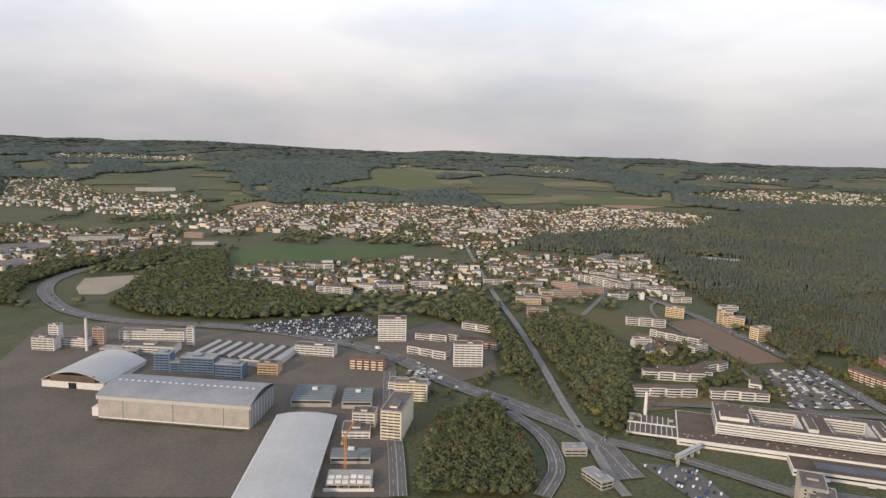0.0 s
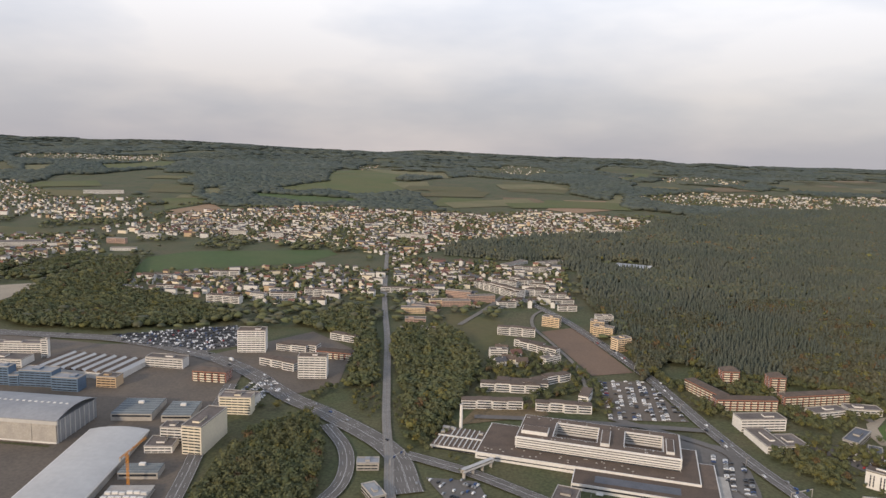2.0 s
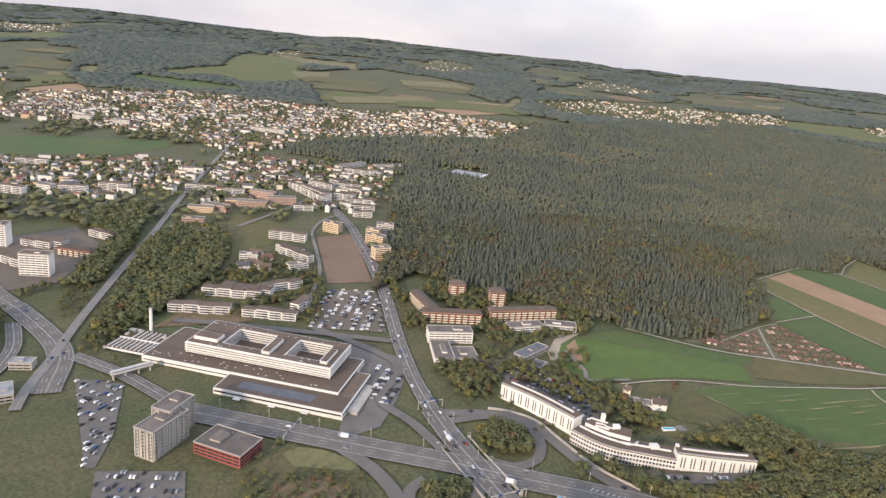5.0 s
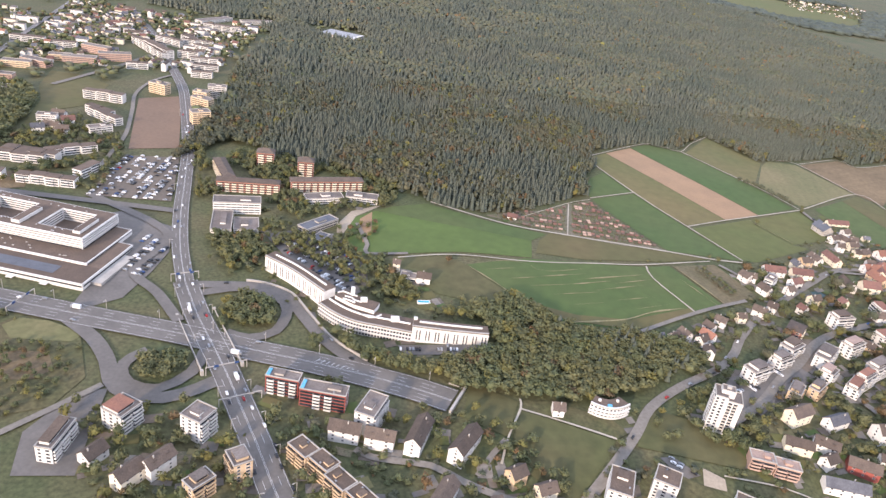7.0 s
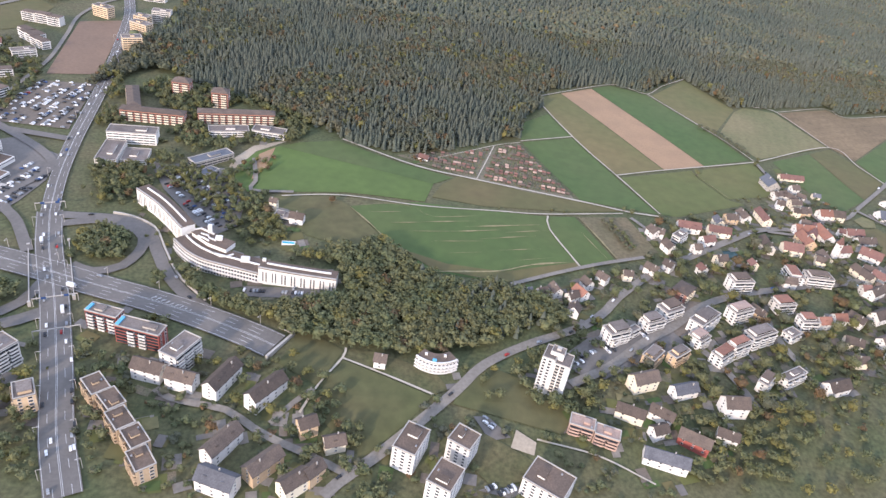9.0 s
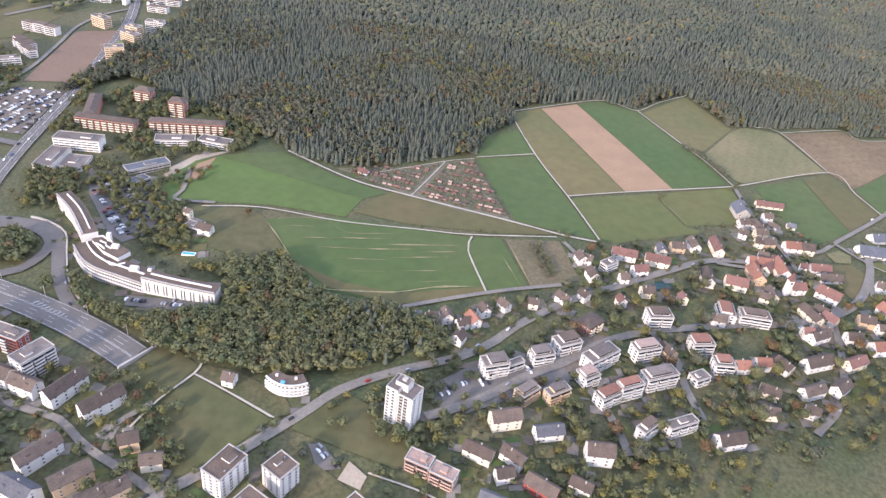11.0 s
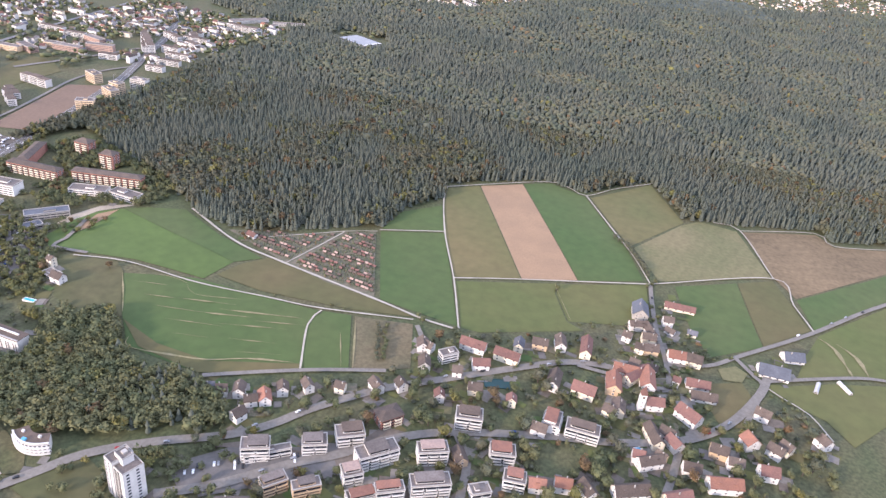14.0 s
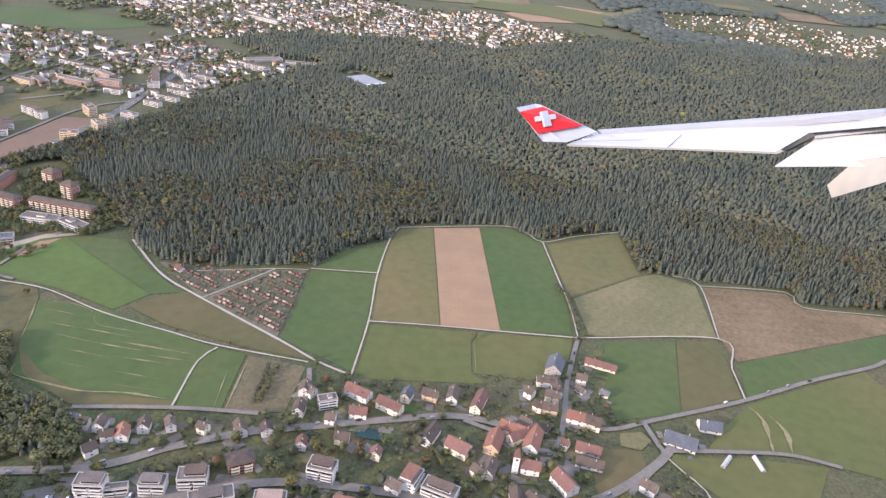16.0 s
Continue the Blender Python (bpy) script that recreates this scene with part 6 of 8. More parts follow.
        local_box("window_band", ob, 69.2, 69.36, -8, 22, 1.9, 2.2, "glass")
        local_box("window_band", ob, -32.5, -14.5, -6.06, -5.9, z, z + 0.7, "glass")
    # the tall ring round two courts
    L, W, h = 62.4, 24.0, 7.5
    walls = [(0, L, 0, 4.6), (0, L, 19.6, W), (0, 14, 4.6, 19.6), (31, 41.5, 4.6, 19.6), (56, L, 4.6, 19.6)]
    for u0, u1, v0, v1 in walls:
        local_box("wing", ob, u0, u1, v0, v1, 2.6, h + 0.2, "white")
        deep = v0 == 4.6
        local_box("wing_roof", ob, u0 + 0.3, u1 - 0.3, v0 + (-0.3 if deep else 0.3), v1 + (0.3 if deep else -0.3), h + 0.2, h + 0.24, "dark_roof")
    for a, b in ((14, 31), (41.5, 56)):
        local_box("court_floor", ob, a, b, 4.6, 19.6, 2.62, 2.7, "gravel_roof")
    for k in range(4):  # thin dark glazing between deep white parapets that stand proud
        z = 3.62 + k * 1.0
        local_box("window_band", ob, 0.4, L - 0.4, -0.06, 0.05, z, z + 0.34, "glass")
        local_box("window_band", ob, L - 0.05, L + 0.06, 0.5, W - 0.5, z, z + 0.34, "glass")
        local_box("window_band", ob, -0.06, 0.05, 0.5, W - 0.5, z, z + 0.34, "glass")
        local_box("parapet", ob, -0.3, L + 0.3, -0.34, -0.002, z + 0.36, z + 0.98 - 0.1 * (k == 3), "white")
        local_box("parapet", ob, L + 0.002, L + 0.3, 0.01, W, z + 0.36, z + 0.98 - 0.1 * (k == 3), "white")
        for a, b in ((14, 31), (41.5, 56)):
            local_box("window_band", ob, a + 0.4, b - 0.4, 19.54, 19.7, z, z + 0.34, "glass")
            local_box("window_band", ob, a - 0.05, a + 0.06, 5, 19, z, z + 0.34, "glass")
    # Dark band on the wall face stands for the shade of a ground-floor recess.
    local_box("window_band", ob, 0.2, L - 0.2, -0.07, 0.04, 2.74, 3.2, "glass", "dark glass band standing for a shaded ground floor recess")
    local_box("window_band", ob, L - 0.04, L + 0.07, 0.3, W - 0.3, 2.74, 3.2, "glass")
    local_box("roof_housing", ob, 1.5, 12, 3.5, 9.5, h + 0.22, h + 1.6, "white")
    local_box("roof_housing", ob, 32.5, 36, 1.5, 15, h + 0.22, h + 1.5, "white")
    local_box("roof_housing", ob, 57, 60, 2.5, 15, h + 0.22, h + 1.3, "white")
    for a, b, c, d, e in ((1.5, 12, 3.5, 9.5, 1.6), (32.5, 36, 1.5, 15, 1.5), (57, 60, 2.5, 15, 1.3)):
        local_box("housing_roof", ob, a + 0.25, b - 0.25, c + 0.25, d - 0.25, h + e, h + e + 0.08, "dark_roof")
    r = random.Random(4)
    for k in range(24):
        u, v = r.uniform(1, L - 1), r.choice((1.2, 3.4, 20.8, 22.6))
        local_box("roof_vent", ob, u - 0.2, u + 0.2, v - 0.2, v + 0.2, h + 0.22, h + 0.5, "pale_roof")
    for u in (33, 47, 60):
        local_box("entrance_canopy", ob, u, u + 2.6, -22.6, -20.4, -0.4, -0.2, "white")
    BUILT.append((140, 250, 46))


office_complex()


def chimney_stack(x, y, tall):
    bm = bmesh.new()
    bmesh.ops.create_cone(bm, segments=16, radius1=0.75, radius2=0.6, depth=tall, cap_ends=True, matrix=Matrix.Translation((0, 0, tall / 2)))
    me = bpy.data.meshes.new("shaft")
    bm.to_mesh(me)
    bm.free()
    me.materials.append(M["white"])
    ob = thing("chimney_stack", x, y, None, 0, "tall slim white chimney or mast", "chimney")
    part("shaft", me, ob)
    part("rim", boxes_mesh("rim", [(-0.7, -0.7, tall, 0.7, 0.7, tall + 0.15)], ["concrete"]), ob)


chimney_stack(87.6, 281.5, 10.5)
# A slim mast at the airport, built as a chimney stack.
chimney_stack(-177.0, 343.5, 17.0)


# ---- the long curved hotel ----
def swept(name, line, depth, z0, z1, kind, off=0.0):
    """A wall or roof that follows a line, with its depth to the left of the way."""
    v, f = [], []
    n = len(line)
    for i, p in enumerate(line):
        d = (line[min(i + 1, n - 1)] - line[max(i - 1, 0)]).normalized()
        q = Vector((-d.y, d.x))
        a, b = p - q * off, p + q * (depth + off)
        v += [(a.x, a.y, z0), (b.x, b.y, z0), (b.x, b.y, z1), (a.x, a.y, z1)]
    for i in range(n - 1):
        o = i * 4
        for k in range(4):
            f.append((o + k, o + (k + 1) % 4, o + 4 + (k + 1) % 4, o + 4 + k))
    f += [(3, 2, 1, 0), (4 * n - 4, 4 * n - 3, 4 * n - 2, 4 * n - 1)]
    return mesh_of(name, v, f, [kind])


def along(line, gap):
    """Places and turns every gap metres on a line."""
    out, left = [], gap / 2
    for a, b in zip(line, line[1:]):
        d = b - a
        at = left
        while at < d.length:
            out.append((a + d * (at / d.length), math.degrees(math.atan2(d.y, d.x))))
            at += gap
        left = at - d.length
    return out


def hotel():
    base = Vector((270, 205))
    ob = thing("hotel", base.x, base.y, ground_z(276, 200) - 0.4, 0, "long curved cream-white hotel with dark window slots and grey roof", "hotel", "buildings")
    lift = (1.0, 0.0, 1.6)
    wings = [([(236.2, 238.4), (247.2, 228.4), (259.4, 213.6)], 5.4, 6.6, 4), ([(257.6, 209.4), (263.8, 202.6), (270.4, 198.2), (279, 195.6), (290.6, 192.4)], 8.6, 5.2, 3), ([(290.6, 192.6), (304, 190.6), (317.6, 189.2)], 5.0, 6.2, 4)]
    for n, (pts, depth, tall, rows) in enumerate(wings):
        line = [p - base for p in smooth_line(pts, 2.2)]
        z = lift[n]
        part("wing_wall", swept("wing_wall", line, depth, -5, z + tall, "white"), ob)
        part("wing_roof", swept("wing_roof", line, depth, z + tall, z + tall + 0.25, "dark_roof", 0.2), ob)
        part("parapet", swept("parapet", line, 0.35, z + tall + 0.25, z + tall + 0.5, "concrete", 0.1), ob)
        back = [p + Vector((-(line[-1] - line[0]).y, (line[-1] - line[0]).x)).normalized() * (depth * 0.55) for p in line[1:-1]]
        part("roof_strip", swept("roof_strip", back, 0.5, z + tall + 0.25, z + tall + 0.75, "white"), ob)
        for i, (p, turn) in enumerate(along(line, 1.12)):
            if n == 1:
                for k in range(rows):
                    part("window", WINDOW, ob, (p.x, p.y, z + 0.35 + k * 1.6), (0.92, 0.08, 1.1), turn)
            elif i % 3:
                part("window_slot", WINDOW, ob, (p.x, p.y, z + 0.7), (0.52, 0.1, tall - 1.5), turn)
                for k in range(1, rows):
                    part("spandrel", boxes_mesh("spandrel", [(-0.24, -0.13, 0, 0.24, 0, 0.2)], ["concrete"]), ob, (p.x, p.y, z + 0.7 + k * (tall - 1.5) / rows), rot=turn)
        if n == 1:
            part("ledge", swept("ledge", line, 0.5, z + 1.9, z + 2.15, "white", 0.5), ob)
    up = [Vector(p) - base for p in ((263.5, 212.5), (270.5, 206.5), (277.5, 203.2))]
    part("penthouse", swept("penthouse", up, 5.5, 5.2, 7.0, "white"), ob)
    part("penthouse_roof", swept("penthouse_roof", up, 5.5, 7.0, 7.2, "dark_roof", 0.2), ob)
    for pts, z in (([(264.6, 213.6), (266.4, 214.6), (269.0, 213.0), (271.6, 211.6)], 7.2), ([(267.0, 211.4), (269.6, 210.4), (270.4, 208.8), (273.0, 207.6)], 7.2), ([(266.2, 209.6), (268.4, 208.6), (270.6, 207.0)], 7.2), ([(272.4, 202.6), (276.0, 200.4), (278.4, 200.8), (280.4, 202.4)], 5.45)):
        part("duct", swept("duct", [Vector(p) - base for p in pts], 0.45, z, z + 0.5, "white"), ob, label="white roof duct")
    for x, y, w, d, tall in ((270, 213, 1.4, 1.4, 10.4), (274, 209, 2.4, 1.8, 8.4), (285, 199.5, 3.0, 2.2, 6.8), (292, 197, 1.2, 1.0, 8.9)):
        part("roof_housing", boxes_mesh("roof_housing", [(x - base.x - w / 2, y - base.y - d / 2, 5.2, x - base.x + w / 2, y - base.y + d / 2, tall)], ["white"]), ob)
    for x, y in ((248, 229), (262, 212), (272, 206), (284, 200), (297, 194), (310, 193)):
        BUILT.append((x, y, 7))


hotel()


def retaining_wall(pts, tall):
    line = smooth_line(pts, 3.0)
    ob = thing("retaining_wall", line[0].x, line[0].y, 0.0, 0, "low pale concrete retaining wall along a slip road", "wall")
    v, f = [], []
    for i, p in enumerate(line):
        d = (line[min(i + 1, len(line) - 1)] - line[max(i - 1, 0)]).normalized()
        z = ground_z(p.x, p.y)
        for w, h in ((-0.3, -0.5), (0.3, -0.5), (0.3, tall), (-0.3, tall)):
            v.append((p.x - d.y * w - line[0].x, p.y + d.x * w - line[0].y, z + h))
        if i:
            o = 4 * i - 4
            f += [(o + k, o + (k + 1) % 4, o + 4 + (k + 1) % 4, o + 4 + k) for k in range(4)]
    f += [(3, 2, 1, 0), (4 * len(line) - 4, 4 * len(line) - 3, 4 * len(line) - 2, 4 * len(line) - 1)]
    part("wall", mesh_of("wall", v, f, ["concrete"]), ob)


retaining_wall([(230.0, 229.2), (237.0, 228.0), (247.4, 222.0), (254.6, 209.2), (262.9, 194.9), (274.9, 182.3)], 1.1)


# ---- airport halls ----
def barrel(name, L, W, h, rise, kind, segs=10, over=0.3):
    v, f = [], []
    for sx in (-L / 2 - over, L / 2 + over):
        for t in (0.25, 0.0):
            for k in range(segs + 1):
                s = k / segs * 2 - 1
                v.append((sx, s * (W / 2 + over), h + rise * (1 - s * s) + t))
    n = segs + 1
    for k in range(segs):
        f += [(k, k + 1, 2 * n + k + 1, 2 * n + k)[::-1], (n + k, n + k + 1, 3 * n + k + 1, 3 * n + k), (k, n + k, n + k + 1, k + 1)[::-1], (2 * n + k, 2 * n + k + 1, 3 * n + k + 1, 3 * n + k)[::-1]]
    f += [(0, 2 * n, 3 * n, n), (n - 1, 2 * n - 1, 4 * n - 1, 3 * n - 1)]
    return mesh_of(name, v, f, [kind])


def hangar():
    L, W, h = 62.9, 26.0, 9.6
    ob = thing("aircraft_hangar", -101.0, 274.5, 4.4, -7.1, "large grey aircraft hangar with sliding doors and low curved roof", "hangar", "buildings")
    part("wall", boxes_mesh("wall", [(-L / 2, -W / 2 + 0.6, -2, L / 2, W / 2, h)], ["metal_roof"]), ob)
    top = part("roof", barrel("roof", L, W, h, 2.6, "metal_roof"), ob)
    part("fascia", boxes_mesh("fascia", [(-L / 2 - 0.3, -W / 2 - 0.1, h - 1.5, L / 2 + 0.3, -W / 2 + 0.6, h + 0.2)], ["pale_roof"]), ob)
    for k in range(6):
        a = -L / 2 + 0.4 + k * (L - 0.8) / 6
        part("sliding_door", boxes_mesh("sliding_door", [(a + 0.06, -W / 2 + 0.1 + 0.12 * (k % 2), 0.9, a + (L - 0.8) / 6 - 0.06, -W / 2 + 0.5, h - 1.5)], ["concrete"]), ob)
        part("door_base", boxes_mesh("door_base", [(a + 0.06, -W / 2 + 0.02, -0.5, a + (L - 0.8) / 6 - 0.06, -W / 2 + 0.5, 0.9)], ["white"]), ob)
    for k in range(22):
        u = -L / 2 + 3 + k * 2.7
        part("roof_light", boxes_mesh("roof_light", [(u - 0.5, -1.8, h + 2.5, u + 0.5, -0.9, h + 3.0)], ["white"]), top)
    for s in (-1, 1):
        for k in range(8):
            v = -W / 2 + 2 + k * 3.1
            part("rib", boxes_mesh("rib", [(s * L / 2 - 0.2, v - 0.2, 0, s * L / 2 + 0.25, v + 0.2, h)], ["pale_roof"]), ob)
    part("annex", boxes_mesh("annex", [(-L / 2 - 3, -W / 2 + 1, -2, -L / 2, -W / 2 + 7, 4.2)], ["white"]), ob)
    BUILT.append((-101, 274, 36))


def white_hall():
    L, W, h = 70.0, 22.8, 4.6
    ob = thing("freight_hall", -50.6, 233.0, 2.4, 91.5, "long hall with a broad pale membrane roof", "industrial building", "buildings")
    part("wall", boxes_mesh("wall", [(-L / 2, -W / 2, -2, L / 2, W / 2, h)], ["concrete"]), ob)
    for k in range(5):
        a = -L / 2 + k * L / 5
        part("roof_panel", barrel("roof_panel", L / 5 - 0.06, W, h, 1.2, "pale_roof", 6, 0.0), ob, (a + L / 10, 0, 0))
    for s in (-W / 2 - 0.25, W / 2 + 0.25):
        part("eave", boxes_mesh("eave", [(-L / 2, s - 0.25, h - 0.4, L / 2, s + 0.25, h + 0.1)], ["white"]), ob)
    BUILT.append((-50, 233, 36))


def arch_hall():
    L, W, h = 34.0, 29.0, 3.2
    ob = thing("arched_hangar", -156.5, 311.0, 5.8, 83.0, "pale arched hangar with low white front wall", "hangar", "buildings")
    part("wall", boxes_mesh("wall", [(-L / 2, -W / 2, -2, L / 2, W / 2, h)], ["white"]), ob)
    part("roof", barrel("roof", L, W, h, 4.4, "pale_roof", 12), ob)
    part("gable", boxes_mesh("gable", [(-L / 2 - 0.05, -W / 2 + 4, h, -L / 2 + 0.3, W / 2 - 4, h + 3.0)], ["dark_roof"]), ob)
    part("door", boxes_mesh("door", [(-L / 2 - 0.15, -1.8, 0, -L / 2 + 0.1, 1.8, 2.8)], ["glass"]), ob)
    BUILT.append((-156, 311, 24))


def saw_hall():
    L, W, h = 48.0, 25.0, 2.8
    ob = thing("workshop_hall", -98.0, 342.0, None, -12.5, "workshop hall with rows of white and dark sawtooth roof lights", "industrial building", "buildings")
    part("wall", boxes_mesh("wall", [(-L / 2, -W / 2, -2, L / 2, W / 2, h)], ["white"]), ob)
    for k in range(16):
        a = -L / 2 + k * 3.0
        v = [(a, -W / 2, h), (a + 3, -W / 2, h), (a + 0.9, -W / 2, h + 1.1), (a, W / 2, h), (a + 3, W / 2, h), (a + 0.9, W / 2, h + 1.1)]
        part("roof_tooth", mesh_of("roof_tooth", v, [(0, 1, 2), (5, 4, 3), (1, 4, 5, 2), (0, 2, 5, 3), (0, 3, 4, 1)], ["dark_roof", "pale_roof"], [0, 0, k % 2, 1, 0]), ob)
    BUILT.append((-98, 342, 28))


def ribbed_shed(x, y, L, W, rot, h, ribs):
    """A low hall whose roof is a row of shallow ridges."""
    ob = thing("ribbed_shed", x, y, None, rot, "low workshop shed with a ribbed blue-grey metal roof", "industrial building", "buildings")
    part("wall", boxes_mesh("wall", [(-L / 2, -W / 2, -3, L / 2, W / 2, h)], ["concrete"]), ob)
    step = W / ribs
    ridge = mesh_of("roof_ridge", [(-L / 2, 0, 0), (L / 2, 0, 0), (L / 2, step, 0), (-L / 2, step, 0), (-L / 2, step * 0.35, 0.55), (L / 2, step * 0.35, 0.55)], [(0, 1, 5, 4), (2, 3, 4, 5), (3, 0, 4), (1, 2, 5), (3, 2, 1, 0)], ["shed_roof", "metal_roof"], [0, 1, 0, 0, 0])
    for k in range(ribs):
        part("roof_ridge", ridge, ob, (0, -W / 2 + k * step, h))
    part("window_band", boxes_mesh("window_band", [(-L / 2 + 0.5, -W / 2 - 0.05, h - 1.3, L / 2 - 0.5, -W / 2 + 0.03, h - 0.5)], ["glass"]), ob)
    part("roof_housing", boxes_mesh("roof_housing", [(-1.2, W * 0.1, h, 1.0, W * 0.1 + 1.4, h + 1.3)], ["white"]), ob)
    BUILT.append((x, y, L * 0.6))


def building_shell():
    """A floor slab on columns under construction, with site cabins."""
    ob = thing("building_shell", -28.0, 219.5, None, 3, "unfinished concrete building shell with white site cabins", "construction site", "buildings")
    for z in (0.4, 1.9):
        part("floor_slab", boxes_mesh("floor_slab", [(-7.5, -5.5, z, 7.5, 5.5, z + 0.25)], ["concrete"]), ob)
    part("site_fence", boxes_mesh("site_fence", [(-8.2, -6.2, -1, 8.2, -6.0, 1.2)], ["white"]), ob)
    for u in (-7, -3.5, 0, 3.5, 7):
        for v in (-5, 0, 5):
            part("column", boxes_mesh("column", [(u - 0.18, v - 0.18, -1.5, u + 0.18, v + 0.18, 1.9)], ["concrete"]), ob)
    r = random.Random(21)
    for k in range(12):
        u, v = -6.0 + 2.4 * (k % 6), -4.2 + 3.4 * (k // 6) + r.uniform(-0.3, 0.3)
        part("site_cabin", boxes_mesh("site_cabin", [(u - 0.95, v - 0.45, 2.15, u + 0.95, v + 0.45, 2.9 + r.uniform(0, 0.25))], ["white"]), ob)
    BUILT.append((-28, 219, 9))


def tower_crane():
    """A lattice mast with its jib, counter-jib and ballast."""
    ob = thing("tower_crane", -30.6, 226.6, None, 84, "slim orange tower crane beside a building shell", "crane")
    tall = 12.5

    def lattice(name, a, b, wide, bays):
        a, b = Vector(a), Vector(b)
        d = (b - a) / bays
        side = Vector((0, 1, 0)) if abs(d.z) < 0.1 else Vector((1, 0, 0))
        up = d.normalized().cross(side)
        corners = [side * sx * wide + up * sy * wide for sx, sy in ((-1, -1), (1, -1), (1, 1), (-1, 1))]
        v, f = [], []

        def bar(p, q, t=0.07):
            w = (q - p).normalized()
            e = w.orthogonal().normalized() * t
            g = w.cross(e)
            o = len(v)
            v.extend([tuple(m + x) for m in (p, q) for x in (e, g, -e, -g)])
            f.extend([(o + k, o + (k + 1) % 4, o + 4 + (k + 1) % 4, o + 4 + k) for k in range(4)])
        for c in corners:
            bar(a + c, b + c)
        for k in range(bays):
            for m in range(4):
                bar(a + d * k + corners[m], a + d * (k + 1) + corners[(m + 1) % 4], 0.045)
        return part(name, mesh_of(name, v, f, ["crane_orange"]), ob)
    lattice("mast", (0, 0, -1), (0, 0, tall), 0.32, 11)
    lattice("jib", (0, 0, tall + 0.4), (13, 0, tall + 0.4), 0.24, 13)
    lattice("counter_jib", (0, 0, tall + 0.4), (-4.5, 0, tall + 0.4), 0.24, 4)
    part("cab", boxes_mesh("cab", [(0.3, -0.35, tall - 0.4, 1.1, 0.35, tall + 0.4)], ["white"]), ob)
    part("ballast", boxes_mesh("ballast", [(-4.6, -0.3, tall - 0.6, -3.6, 0.3, tall + 0.3)], ["concrete"]), ob)


ribbed_shed(-52.6, 290.0, 17.0, 19.0, 2, 3.0, 7)
ribbed_shed(-33.6, 288.5, 12.5, 17.0, 3, 3.0, 6)
ribbed_shed(-29.8, 236.0, 14.0, 8.0, 3, 2.6, 4)
building_shell()
tower_crane()
hangar()
white_hall()
arch_hall()
saw_hall()


def curved_house():
    base = Vector((351.7, 155.0))
    ob = thing("curved_apartment_house", base.x, base.y, None, -3, "white curved apartment house with balcony bands and brown roof", "apartment building", "buildings")
    line = [Vector((-6.6 + 13.2 * k / 12, 2.6 * ((k - 6) / 6) ** 2 - 2.2)) for k in range(13)]
    h = 3 * STOREY + 0.3
    part("wall", swept("wall", line, 4.4, -3, h, "white"), ob)
    part("roof", swept("roof", line, 4.4, h, h + 0.2, "dark_roof", 0.15), ob)
    part("parapet", swept("parapet", line, 0.2, h + 0.2, h + 0.45, "white", 0.16), ob)
    for k in range(3):
        part("balcony_band", swept("balcony_band", line, 0.5, k * STOREY + 0.1, k * STOREY + 0.5, "white", 0.55), ob)
        for p, turn in along(line, 1.25):
            part("window", WINDOW, ob, (p.x, p.y, k * STOREY + 0.5), (0.9, 0.08, 0.66), turn)
    part("roof_awning", boxes_mesh("roof_awning", [(-1.4, -1.6, h + 0.2, -0.1, -0.7, h + 0.8)], ["awning"]), ob, label="bright blue awning")
    for u in (-3.4, 2.6):
        part("roof_housing", boxes_mesh("roof_housing", [(u - 0.4, 1.0, h + 0.2, u + 0.4, 1.7, h + 0.9)], ["white"]), ob)
    BUILT.append((351.7, 155.6, 7))


curved_house()


def forest_hall(x, y, L, W, rot):
    ob = thing("sports_hall", x, y, None, rot, "broad flat hall with a pale grey roof in a forest clearing", "hall", "buildings")
    part("wall", boxes_mesh("wall", [(-L / 2, -W / 2, -4, L / 2, W / 2, 2.6)], ["concrete"]), ob)
    part("roof", boxes_mesh("roof", [(-L / 2 - 0.3, -W / 2 - 0.3, 2.6, L / 2 + 0.3, W / 2 + 0.3, 2.9)], ["metal_roof"]), ob)
    part("roof_edge", boxes_mesh("roof_edge", [(L / 2 - 2.5, -W / 2 - 0.2, 2.9, L / 2 + 0.2, W / 2 + 0.2, 3.05)], ["white"]), ob)
    BUILT.append((x, y, L * 0.6))


forest_hall(270.0, 669.6, 34.0, 22.0, -27)


# ---- the white tower block with loggias ----
def tower_block():
    ob = thing("tower_block", 388.0, 150.2, None, -25, "tall white tower block with dark loggia columns and stepped roof", "tower block", "buildings")
    n, step = 11, 1.22
    h = n * step + 0.4
    bodies = [(-4.4, -0.4, -3.4, 3.2, h), (-0.4, 4.4, -3.0, 3.4, h - 1.2), (-2.6, 1.6, -1.2, 2.2, h + 1.3)]
    for u0, u1, v0, v1, top in bodies:
        part("wall", boxes_mesh("wall", [(u0, v0, -3, u1, v1, top)], ["white"]), ob)
        part("roof", boxes_mesh("roof", [(u0 + 0.25, v0 + 0.25, top, u1 - 0.25, v1 - 0.25, top + 0.06)], ["gravel_roof"]), ob)
        part("parapet", boxes_mesh("parapet", [(u0, v0, top, u1, v0 + 0.2, top + 0.3), (u0, v1 - 0.2, top, u1, v1, top + 0.3), (u0, v0 + 0.2, top, u0 + 0.2, v1 - 0.2, top + 0.3), (u1 - 0.2, v0 + 0.2, top, u1, v1 - 0.2, top + 0.3)], ["concrete"]), ob)
    part("roof_box", boxes_mesh("roof_box", [(-1.2, 0, h + 1.3, 0.2, 1.4, h + 2.1)], ["concrete"]), ob)
    for k in range(n):
        z = k * step + 0.35
